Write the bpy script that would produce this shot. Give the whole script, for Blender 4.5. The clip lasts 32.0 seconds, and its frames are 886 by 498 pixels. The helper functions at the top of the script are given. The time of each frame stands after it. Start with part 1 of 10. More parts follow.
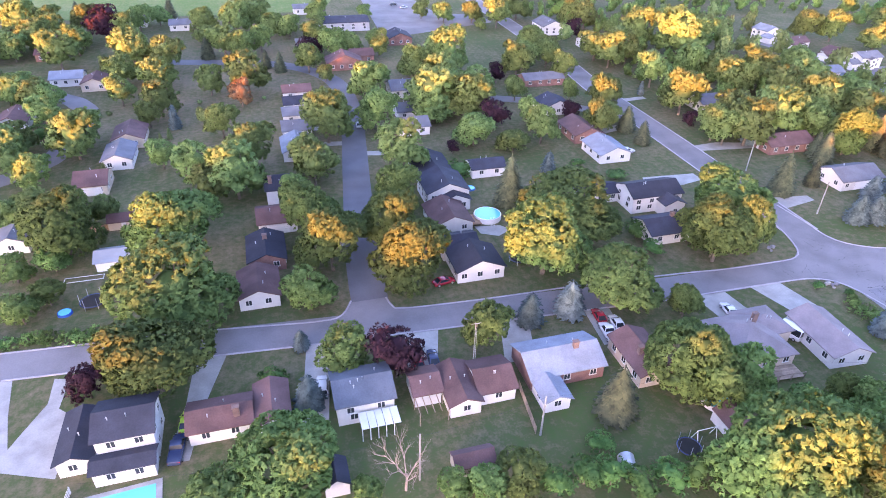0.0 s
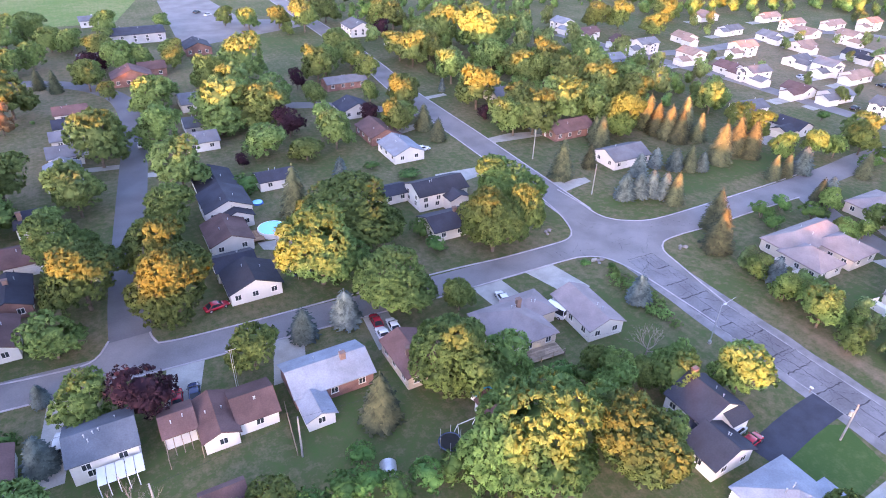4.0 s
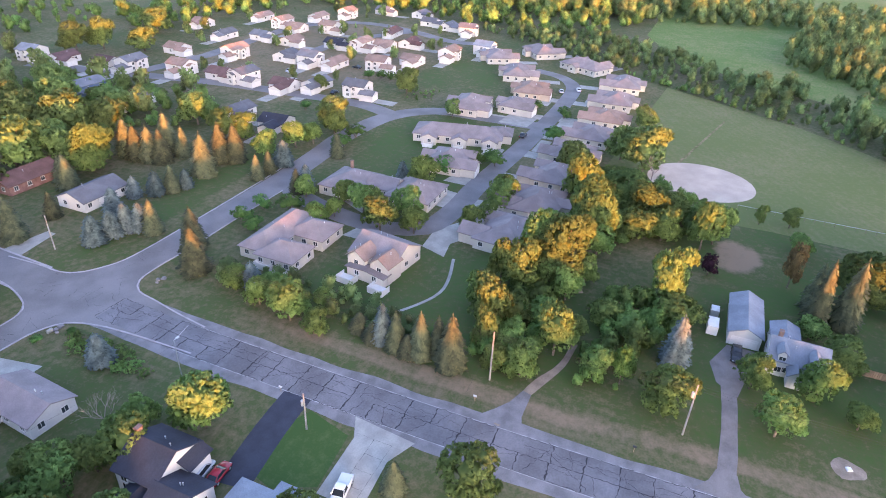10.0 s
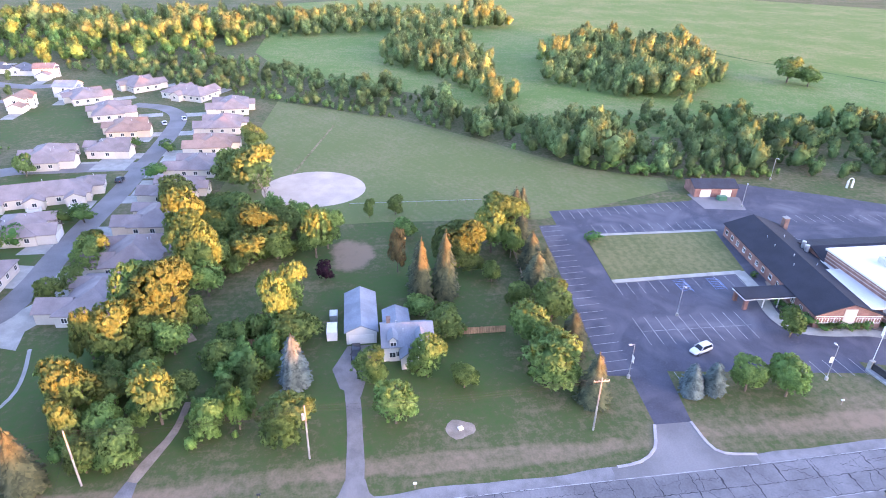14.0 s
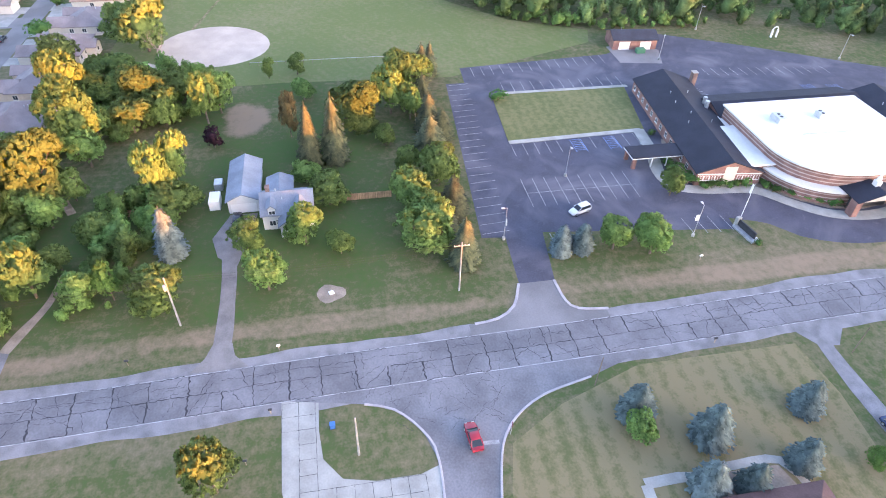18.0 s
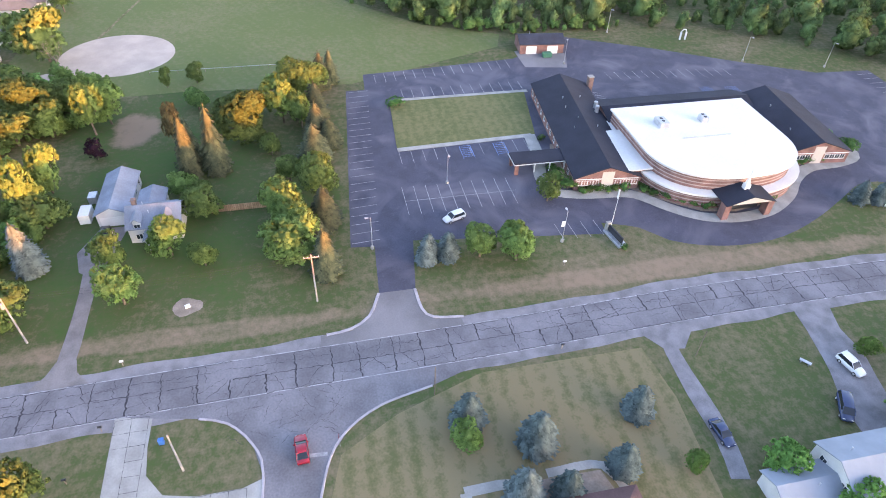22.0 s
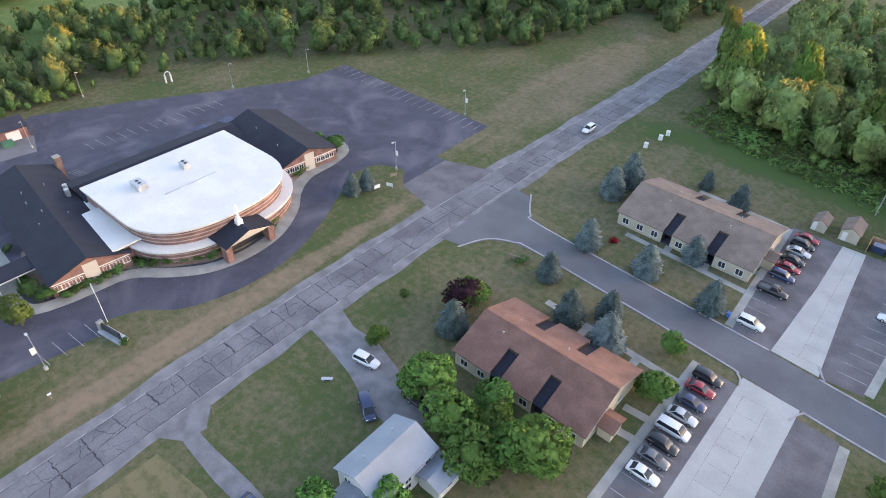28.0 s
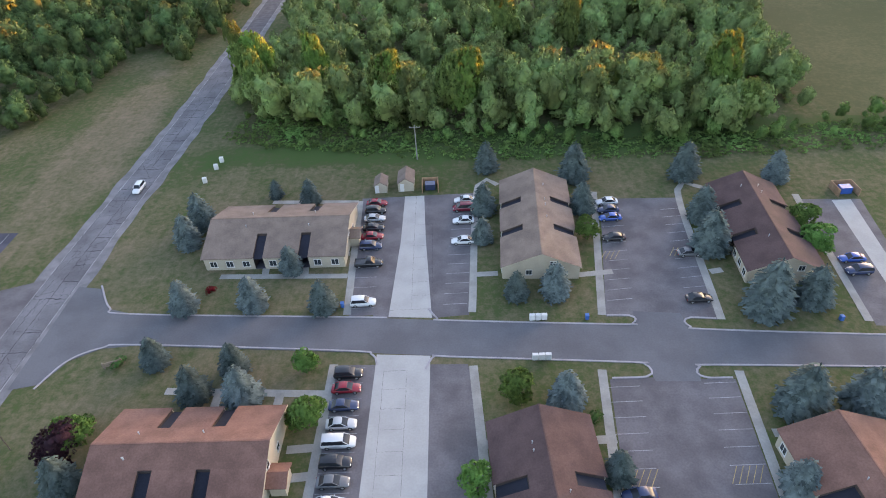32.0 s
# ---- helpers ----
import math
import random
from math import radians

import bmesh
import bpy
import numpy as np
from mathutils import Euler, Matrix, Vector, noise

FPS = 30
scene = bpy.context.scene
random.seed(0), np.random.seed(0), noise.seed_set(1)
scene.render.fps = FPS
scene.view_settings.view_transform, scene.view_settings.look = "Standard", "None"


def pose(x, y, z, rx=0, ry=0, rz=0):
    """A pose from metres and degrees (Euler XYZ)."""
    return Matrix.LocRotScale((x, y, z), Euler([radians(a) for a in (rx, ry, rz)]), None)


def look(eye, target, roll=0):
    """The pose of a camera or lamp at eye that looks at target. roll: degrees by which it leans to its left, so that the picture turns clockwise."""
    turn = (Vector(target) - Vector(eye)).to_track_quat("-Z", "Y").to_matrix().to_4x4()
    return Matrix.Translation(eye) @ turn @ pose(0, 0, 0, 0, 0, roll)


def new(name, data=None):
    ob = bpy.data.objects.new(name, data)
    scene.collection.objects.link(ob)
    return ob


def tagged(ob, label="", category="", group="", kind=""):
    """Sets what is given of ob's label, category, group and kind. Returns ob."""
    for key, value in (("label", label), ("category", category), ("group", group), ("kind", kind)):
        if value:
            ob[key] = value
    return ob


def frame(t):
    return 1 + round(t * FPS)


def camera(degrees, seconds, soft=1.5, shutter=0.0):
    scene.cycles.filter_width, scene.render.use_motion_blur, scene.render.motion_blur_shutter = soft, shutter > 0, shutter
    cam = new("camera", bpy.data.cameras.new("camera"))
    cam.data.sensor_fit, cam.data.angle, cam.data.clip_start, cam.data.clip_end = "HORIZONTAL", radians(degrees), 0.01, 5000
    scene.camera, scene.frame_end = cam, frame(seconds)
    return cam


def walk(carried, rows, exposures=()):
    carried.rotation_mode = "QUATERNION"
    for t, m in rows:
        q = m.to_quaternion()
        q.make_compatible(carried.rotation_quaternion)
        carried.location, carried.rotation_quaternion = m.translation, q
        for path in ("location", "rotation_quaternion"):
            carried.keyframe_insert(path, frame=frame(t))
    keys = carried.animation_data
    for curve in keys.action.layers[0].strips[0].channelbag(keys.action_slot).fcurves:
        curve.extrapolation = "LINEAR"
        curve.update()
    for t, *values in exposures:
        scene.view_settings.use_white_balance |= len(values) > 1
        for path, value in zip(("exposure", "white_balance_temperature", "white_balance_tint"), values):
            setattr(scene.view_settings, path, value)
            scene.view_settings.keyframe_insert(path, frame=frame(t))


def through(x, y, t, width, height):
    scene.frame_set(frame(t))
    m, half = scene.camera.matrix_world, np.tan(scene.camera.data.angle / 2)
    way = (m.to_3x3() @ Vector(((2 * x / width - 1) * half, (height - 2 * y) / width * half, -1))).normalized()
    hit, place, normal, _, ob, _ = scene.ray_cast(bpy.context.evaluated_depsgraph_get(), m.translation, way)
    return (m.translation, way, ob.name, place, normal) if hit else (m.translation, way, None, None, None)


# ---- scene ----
# ---- camera ----
EXPOSURES = [(0.0, 3.36, 6120.0, 45.0), (5.0, 3.23, 6260.0, 40.0), (7.0, 3.01, 6320.0, 38.0), (10.0, 2.84, 6350.0, 31.0), (12.0, 3.11, 6200.0, 34.5), (13.0, 3.27, 6080.0, 36.5), (14.0, 3.33, 6050.0, 36.0), (17.0, 3.32, 6560.0, 29.0), (20.0, 3.15, 6700.0, 28.0), (24.0, 2.92, 6900.0, 28.0), (26.0, 2.76, 6900.0, 26.0), (29.0, 2.66, 7420.0, 23.0), (30.0, 2.73, 7300.0, 24.0), (31.0, 2.82, 7400.0, 24.0), (32.0, 2.55, 7400.0, 24.0)]
cam = camera(70.74, 32.0, 1.0)
# seconds, eye, a point ahead, roll
PATH = [
    (0, (3.07, 4.66, 72.00), (13.00, 36.92, 50.54), 1.61),
    (0.5, (5.56, 4.19, 72.12), (16.30, 36.20, 50.68), 1.67),
    (1, (7.80, 3.60, 72.35), (19.48, 35.30, 50.94), 1.68),
    (1.5, (10.33, 2.97, 72.43), (22.88, 34.36, 51.05), 1.74),
    (2, (12.59, 2.34, 72.74), (25.98, 33.38, 51.36), 1.80),
    (2.5, (14.96, 1.74, 72.88), (29.21, 32.42, 51.52), 1.89),
    (4.5, (24.65, -1.07, 72.88), (43.35, 27.27, 51.74), 2.15),
    (5, (27.20, -2.06, 72.77), (47.66, 25.15, 51.75), 2.21),
    (5.5, (30.04, -3.22, 73.09), (51.95, 22.84, 52.10), 2.33),
    (6, (32.98, -4.45, 73.51), (56.05, 20.57, 52.50), 2.43),
    (6.5, (35.21, -6.95, 74.61), (59.19, 17.17, 53.55), 2.52),
    (7, (38.18, -7.90, 74.27), (63.22, 15.18, 53.28), 2.73),
    (7.5, (40.77, -9.08, 74.00), (66.90, 12.88, 53.14), 2.77),
    (8, (42.99, -10.96, 73.90), (70.27, 9.68, 53.16), 2.84),
    (8.5, (45.39, -12.40, 73.76), (73.98, 6.51, 53.14), 2.76),
    (9, (47.77, -14.31, 74.31), (77.63, 2.56, 53.71), 2.70),
    (9.5, (49.88, -16.40, 74.42), (80.82, -1.44, 53.95), 2.71),
    (10, (51.68, -18.95, 74.23), (83.67, -6.00, 54.01), 2.67),
    (10.5, (53.52, -21.31, 73.97), (86.43, -10.51, 53.98), 2.58),
    (11, (55.68, -23.71, 73.48), (89.40, -15.22, 53.72), 2.43),
    (11.5, (57.52, -26.09, 72.69), (91.93, -20.05, 53.21), 2.37),
    (12, (58.44, -28.47, 72.67), (93.33, -24.82, 53.45), 2.13),
    (12.5, (59.49, -30.78, 72.85), (94.64, -29.60, 53.79), 1.97),
    (13, (60.50, -33.13, 72.87), (95.73, -34.44, 53.96), 1.78),
    (13.5, (61.29, -35.50, 72.72), (96.45, -39.24, 54.02), 1.60),
    (14, (61.89, -37.67, 73.11), (96.88, -42.89, 54.45), 1.54),
    (14.5, (62.18, -39.84, 73.28), (97.12, -45.58, 54.69), 1.59),
    (16.5, (60.25, -49.10, 75.07), (93.40, -55.27, 53.54), 1.58),
    (17, (60.34, -51.28, 75.18), (91.84, -57.39, 51.30), 1.80),
    (17.5, (60.21, -53.26, 75.17), (90.21, -59.40, 49.44), 2.07),
    (18, (60.24, -55.32, 75.61), (89.73, -61.55, 49.31), 2.24),
    (18.5, (60.11, -57.46, 75.97), (89.57, -63.80, 49.67), 2.23),
    (19, (59.58, -59.87, 76.29), (89.03, -66.30, 49.99), 2.26),
    (19.5, (59.37, -62.54, 76.57), (88.77, -69.07, 50.25), 2.29),
    (20, (58.60, -65.22, 77.24), (87.96, -71.78, 50.89), 2.20),
    (20.5, (58.50, -68.02, 77.09), (87.86, -74.72, 50.77), 2.24),
    (21, (57.77, -71.00, 77.42), (87.13, -77.79, 51.12), 2.26),
    (21.5, (57.26, -74.08, 77.65), (86.60, -81.00, 51.36), 2.27),
    (22, (56.69, -77.23, 78.24), (85.95, -84.28, 51.89), 2.29),
    (22.5, (55.97, -80.55, 78.47), (85.21, -87.76, 52.14), 2.41),
    (23, (55.30, -84.01, 78.74), (84.51, -91.40, 52.43), 2.53),
    (23.5, (54.63, -87.40, 79.24), (83.75, -94.99, 52.89), 2.62),
    (24, (54.02, -90.81, 79.64), (83.07, -98.61, 53.28), 2.67),
    (24.5, (53.22, -94.48, 79.81), (82.28, -102.41, 53.50), 2.53),
    (25, (52.61, -97.46, 80.20), (81.60, -105.69, 53.90), 2.70),
    (25.5, (52.11, -100.64, 80.04), (80.59, -110.94, 53.92), 2.69),
    (26, (51.83, -103.38, 79.52), (79.03, -117.35, 53.73), 2.24),
    (26.5, (51.62, -105.84, 78.96), (77.11, -123.19, 53.49), 1.86),
    (28.5, (49.47, -113.82, 78.27), (67.79, -139.40, 53.56), 0.20),
    (29, (48.26, -115.86, 78.63), (64.36, -142.91, 53.95), -0.80),
    (29.5, (47.21, -117.44, 78.36), (60.97, -145.85, 53.81), -1.50),
    (30, (46.11, -118.88, 78.17), (57.40, -148.42, 53.67), -2.11),
    (30.5, (45.10, -119.94, 78.02), (53.77, -150.38, 53.56), -2.67),
    (31, (43.97, -120.94, 77.72), (50.15, -152.02, 53.30), -3.17),
    (31.5, (42.72, -121.62, 77.50), (46.32, -153.13, 53.12), -3.66),
    (32, (41.48, -122.08, 77.02), (42.55, -153.82, 52.70), -3.95),
]
walk(cam, [(t, look(eye, target, roll)) for t, eye, target, roll in PATH], EXPOSURES)

# ---- light: a very low evening sun from the south-west under a clear sky ----
SUN_AZ, SUN_EL = radians(223.0), radians(1.4)      # compass bearing of the sun (y is north), and its height
world = bpy.data.worlds.new("sky")
scene.world = world
world.use_nodes = True
wn = world.node_tree.nodes
sky = wn.new("ShaderNodeTexSky")
sky.sky_type, sky.sun_disc, sky.sun_elevation, sky.sun_rotation = "NISHITA", False, radians(9.0), SUN_AZ
sky.air_density, sky.dust_density, sky.ozone_density = 1.0, 1.2, 1.4
wn["Background"].inputs["Strength"].default_value = 0.15
world.node_tree.links.new(sky.outputs["Color"], wn["Background"].inputs["Color"])
sun_data = bpy.data.lights.new("sun", "SUN")
sun_data.energy, sun_data.angle, sun_data.color = 4.3, radians(0.5), (1.0, 0.30, 0.032)
sun = new("sun", sun_data)
toward = Vector((math.sin(SUN_AZ) * math.cos(SUN_EL), math.cos(SUN_AZ) * math.cos(SUN_EL), math.sin(SUN_EL)))
sun.matrix_world = look(toward * 900, (0, 0, 0))

# ---- materials ----
MATS = {}


def surface(name, colour, rough=0.85, big=0.18, fine=0.12, big_size=6.0, fine_size=0.4, bump=0.15, second=None, metal=0.0,
            random_value=0.0, spec=0.3, island=0.0):
    """A worn surface: its colour varied at two scales, towards a second colour in patches, with fine relief."""
    if name in MATS:
        return MATS[name]
    m = bpy.data.materials.new(name)
    m.use_nodes = True
    n, link = m.node_tree.nodes, m.node_tree.links.new
    bsdf = n["Principled BSDF"]
    bsdf.inputs["Roughness"].default_value, bsdf.inputs["Metallic"].default_value = rough, metal
    bsdf.inputs["Specular IOR Level"].default_value = spec
    geo = n.new("ShaderNodeNewGeometry")
    broad, small = n.new("ShaderNodeTexNoise"), n.new("ShaderNodeTexNoise")
    broad.inputs["Scale"].default_value, broad.inputs["Detail"].default_value = 1 / big_size, 5
    small.inputs["Scale"].default_value, small.inputs["Detail"].default_value = 1 / fine_size, 3
    for t in (broad, small):
        link(geo.outputs["Position"], t.inputs["Vector"])
    mix = n.new("ShaderNodeMix")
    mix.data_type = "RGBA"
    ramp = n.new("ShaderNodeMapRange")
    ramp.inputs["From Min"].default_value, ramp.inputs["From Max"].default_value = 0.38, 0.62
    link(broad.outputs["Fac"], ramp.inputs["Value"])
    link(ramp.outputs["Result"], mix.inputs["Factor"])
    b = second or tuple(c * (1 - big) for c in colour)
    a = colour if second else tuple(min(1, c * (1 + big)) for c in colour)
    mix.inputs["A"].default_value, mix.inputs["B"].default_value = (*a, 1), (*b, 1)
    value = n.new("ShaderNodeMapRange")
    value.inputs["To Min"].default_value, value.inputs["To Max"].default_value = 1 - 2 * fine, 1 + 2 * fine
    link(small.outputs["Fac"], value.inputs["Value"])
    hsv = n.new("ShaderNodeHueSaturation")
    link(mix.outputs["Result"], hsv.inputs["Color"])
    out = value.outputs["Result"]
    for amount, node, socket in ((random_value, "ShaderNodeObjectInfo", "Random"), (island, "ShaderNodeNewGeometry", "Random Per Island")):
        if amount:
            src, rng, mul = n.new(node), n.new("ShaderNodeMapRange"), n.new("ShaderNodeMath")
            rng.inputs["To Min"].default_value, rng.inputs["To Max"].default_value = 1 - amount, 1 + amount
            mul.operation = "MULTIPLY"
            link(src.outputs[socket], rng.inputs["Value"])
            link(rng.outputs["Result"], mul.inputs[0])
            link(out, mul.inputs[1])
            out = mul.outputs["Value"]
    link(out, hsv.inputs["Value"])
    link(hsv.outputs["Color"], bsdf.inputs["Base Color"])
    if bump:
        bm = n.new("ShaderNodeBump")
        bm.inputs["Strength"].default_value, bm.inputs["Distance"].default_value = bump, 0.05
        link(small.outputs["Fac"], bm.inputs["Height"])
        link(bm.outputs["Normal"], bsdf.inputs["Normal"])
    MATS[name] = m
    return m


def grass(name, lush, dry, patch=22.0, amount=0.5, stripe=0.0, angle=0.0, width=2.0, patches=(), streak=0.0):
    """Lawn: lush and dry patches at three scales, with faint mowing stripes where asked."""
    m = bpy.data.materials.new(name)
    m.use_nodes = True
    n, link = m.node_tree.nodes, m.node_tree.links.new
    bsdf = n["Principled BSDF"]
    bsdf.inputs["Roughness"].default_value, bsdf.inputs["Specular IOR Level"].default_value = 0.95, 0.1
    geo = n.new("ShaderNodeNewGeometry")
    total = None
    for size, weight in ((patch, 0.62), (patch / 7, 0.42), (1.2, 0.66), (0.35, 0.44)):
        t = n.new("ShaderNodeTexNoise")
        t.inputs["Scale"].default_value, t.inputs["Detail"].default_value = 1 / size, 4
        link(geo.outputs["Position"], t.inputs["Vector"])
        mul = n.new("ShaderNodeMath")
        mul.operation, mul.inputs[1].default_value = "MULTIPLY", weight
        link(t.outputs["Fac"], mul.inputs[0])
        if total is None:
            total = mul.outputs["Value"]
        else:
            add = n.new("ShaderNodeMath")
            link(total, add.inputs[0])
            link(mul.outputs["Value"], add.inputs[1])
            total = add.outputs["Value"]
    if streak:
        along, t = n.new("ShaderNodeMapping"), n.new("ShaderNodeTexNoise")
        along.inputs["Scale"].default_value = (0.75, 0.05, 1)
        t.inputs["Scale"].default_value, t.inputs["Detail"].default_value = 1.0, 4
        link(geo.outputs["Position"], along.inputs["Vector"])
        link(along.outputs["Vector"], t.inputs["Vector"])
        mul, add = n.new("ShaderNodeMath"), n.new("ShaderNodeMath")
        mul.operation, mul.inputs[1].default_value = "MULTIPLY", streak
        link(t.outputs["Fac"], mul.inputs[0])
        link(mul.outputs["Value"], add.inputs[0])
        link(total, add.inputs[1])
        total = add.outputs["Value"]
    if stripe:
        turn = n.new("ShaderNodeMapping")
        turn.inputs["Rotation"].default_value = (0, 0, radians(angle))
        wave = n.new("ShaderNodeTexWave")
        wave.inputs["Scale"].default_value, wave.inputs["Distortion"].default_value = 0.314 / width, 0.6
        link(geo.outputs["Position"], turn.inputs["Vector"])
        link(turn.outputs["Vector"], wave.inputs["Vector"])
        mul, add = n.new("ShaderNodeMath"), n.new("ShaderNodeMath")
        mul.operation, mul.inputs[1].default_value = "MULTIPLY", stripe
        link(wave.outputs["Fac"], mul.inputs[0])
        link(mul.outputs["Value"], add.inputs[0])
        link(total, add.inputs[1])
        total = add.outputs["Value"]
    # soft-edged patches: centre, half axes, and how much drier (+) or greener (-) they are
    ragged = None
    for cx, cy, rx, ry, gain in patches:
        if ragged is None:
            t2 = n.new("ShaderNodeTexNoise")
            t2.inputs["Scale"].default_value, t2.inputs["Detail"].default_value = 0.16, 5
            link(geo.outputs["Position"], t2.inputs["Vector"])
            ragged = t2.outputs["Fac"]
        place, dist, add, fall, total2 = n.new("ShaderNodeMapping"), n.new("ShaderNodeVectorMath"), n.new("ShaderNodeMath"), n.new("ShaderNodeMapRange"), n.new("ShaderNodeMath")
        place.vector_type = "TEXTURE"
        place.inputs["Location"].default_value, place.inputs["Scale"].default_value = (cx, cy, 0), (rx, ry, 1)
        dist.operation = "LENGTH"
        link(geo.outputs["Position"], place.inputs["Vector"])
        link(place.outputs["Vector"], dist.inputs[0])
        link(dist.outputs["Value"], add.inputs[0])
        link(ragged, add.inputs[1])
        fall.inputs["From Min"].default_value, fall.inputs["From Max"].default_value = 1.20, 1.55
        fall.inputs["To Min"].default_value, fall.inputs["To Max"].default_value = gain, 0.0
        link(add.outputs["Value"], fall.inputs["Value"])
        link(fall.outputs["Result"], total2.inputs[0])
        link(total, total2.inputs[1])
        total = total2.outputs["Value"]
    ramp = n.new("ShaderNodeValToRGB")
    lo, hi = ramp.color_ramp.elements
    lo.position, hi.position = 0.45 * (1.14 - 0.30 * amount + 0.5 * streak), 0.45 * (1.44 - 0.30 * amount + 0.5 * streak)
    lo.color, hi.color = (*lush, 1), (*dry, 1)
    if patches:
        for pos, c in ((lo.position - 0.10, (0.055, 0.094, 0.029)), (hi.position + 0.15, (0.225, 0.163, 0.112))):
            e = ramp.color_ramp.elements.new(pos)
            e.color = (*c, 1)
    squeeze = n.new("ShaderNodeMath")
    squeeze.operation, squeeze.inputs[1].default_value = "MULTIPLY", 0.45
    link(total, squeeze.inputs[0])
    link(squeeze.outputs["Value"], ramp.inputs["Fac"])
    link(ramp.outputs["Color"], bsdf.inputs["Base Color"])
    b = n.new("ShaderNodeBump")
    b.inputs["Strength"].default_value, b.inputs["Distance"].default_value = 0.5, 0.06
    link(t.outputs["Fac"], b.inputs["Height"])
    link(b.outputs["Normal"], bsdf.inputs["Normal"])
    return m


def leaves(name, colour, spread=0.28, tip=None, through=0.25, stand=0.0):
    """Foliage: colour varied by clump and by tree, a little light passing through."""
    m = bpy.data.materials.new(name)
    m.use_nodes = True
    n, link = m.node_tree.nodes, m.node_tree.links.new
    bsdf, out = n["Principled BSDF"], n["Material Output"]
    bsdf.inputs["Roughness"].default_value, bsdf.inputs["Specular IOR Level"].default_value = 0.7, 0.08
    geo, info = n.new("ShaderNodeNewGeometry"), n.new("ShaderNodeObjectInfo")
    mix = n.new("ShaderNodeMix")
    mix.data_type = "RGBA"
    mix.inputs["A"].default_value = (*(c * (1 - spread) for c in colour), 1)
    mix.inputs["B"].default_value = (*(tip or tuple(c * (1 + 1.4 * spread) for c in colour)), 1)
    tuft, spreadout, blend = n.new("ShaderNodeTexNoise"), n.new("ShaderNodeMapRange"), n.new("ShaderNodeMix")
    tuft.inputs["Scale"].default_value, tuft.inputs["Detail"].default_value = 1 / 1.5, 2
    spreadout.inputs["From Min"].default_value, spreadout.inputs["From Max"].default_value = 0.36, 0.64
    blend.inputs["Factor"].default_value = 0.55
    link(geo.outputs["Position"], tuft.inputs["Vector"])
    link(tuft.outputs["Fac"], spreadout.inputs["Value"])
    link(geo.outputs["Random Per Island"], blend.inputs["A"])
    link(spreadout.outputs["Result"], blend.inputs["B"])
    link(blend.outputs["Result"], mix.inputs["Factor"])
    hsv = n.new("ShaderNodeHueSaturation")
    hue, val = n.new("ShaderNodeMapRange"), n.new("ShaderNodeMapRange")
    hue.inputs["To Min"].default_value, hue.inputs["To Max"].default_value = 0.482, 0.524
    val.inputs["To Min"].default_value, val.inputs["To Max"].default_value = 0.72, 1.3
    if stand:
        source = n.new("ShaderNodeTexNoise")
        source.inputs["Scale"].default_value, source.inputs["Detail"].default_value = 1 / stand, 2
        link(geo.outputs["Position"], source.inputs["Vector"])
        varied = source.outputs["Fac"]
        for r in (hue, val):
            r.inputs["From Min"].default_value, r.inputs["From Max"].default_value = 0.32, 0.68
        val.inputs["To Min"].default_value, val.inputs["To Max"].default_value = 0.60, 1.45
    else:
        varied = info.outputs["Random"]
    link(varied, hue.inputs["Value"])
    link(varied, val.inputs["Value"])
    link(hue.outputs["Result"], hsv.inputs["Hue"])
    link(val.outputs["Result"], hsv.inputs["Value"])
    link(mix.outputs["Result"], hsv.inputs["Color"])
    link(hsv.outputs["Color"], bsdf.inputs["Base Color"])
    glow, join = n.new("ShaderNodeBsdfTranslucent"), n.new("ShaderNodeMixShader")
    join.inputs["Fac"].default_value = through
    link(hsv.outputs["Color"], glow.inputs["Color"])
    link(bsdf.outputs["BSDF"], join.inputs[1])
    link(glow.outputs["BSDF"], join.inputs[2])
    link(join.outputs["Shader"], out.inputs["Surface"])
    return m


def glass(name, colour=(0.03, 0.04, 0.05)):
    m = bpy.data.materials.new(name)
    m.use_nodes = True
    b = m.node_tree.nodes["Principled BSDF"]
    b.inputs["Base Color"].default_value = (*colour, 1)
    b.inputs["Roughness"].default_value, b.inputs["Specular IOR Level"].default_value = 0.06, 0.8
    return m


# The patch at (20, 235) lightens the far lawn in place of haze.
SOFT = [(160, -46, 30, 36, -0.19), (150, 16, 26, 34, -0.22), (225, 56, 44, 26, -0.18), (165, 100, 40, 6, -0.2), (90, 270, 30, 36, -0.10), (20, 235, 90, 80, 0.12), (318, 84, 32, 20, -0.15), (320, 155, 90, 60, 0.26),
        (131.5, -130, 6.0, 54, 0.12), (131.2, -146, 2.7, 58, 0.30), (130.1, -52, 2.3, 36, 0.30), (128.2, 12, 2.3, 34, 0.30), (128, 10, 4.5, 46, 0.08), (138, -275, 12, 60, 0.22), (112, -20, 4.0, 34, 0.12), (98, -100, 14, 26, 0.10), (88, 5, 30, 40, -0.04), (40, 60, 75, 24, -0.06), (198, -44, 22, 26, -0.16), (198, -35.5, 8, 6, 0.75), (82, -205, 40, 60, 0.09), (20, -266, 105, 9, -0.3)]
LAWN = grass("lawn", (0.071, 0.088, 0.035), (0.150, 0.126, 0.078), 18, 0.53, patches=SOFT, streak=0.26)
LAWN_LUSH = grass("watered_lawn", (0.046, 0.090, 0.026), (0.085, 0.115, 0.042), 16, 0.36)
LAWN_DRY = grass("dry_verge", (0.105, 0.108, 0.046), (0.245, 0.185, 0.120), 12, 0.66)
OLIVE = grass("olive_meadow", (0.078, 0.086, 0.038), (0.120, 0.112, 0.055), 30, 0.5)
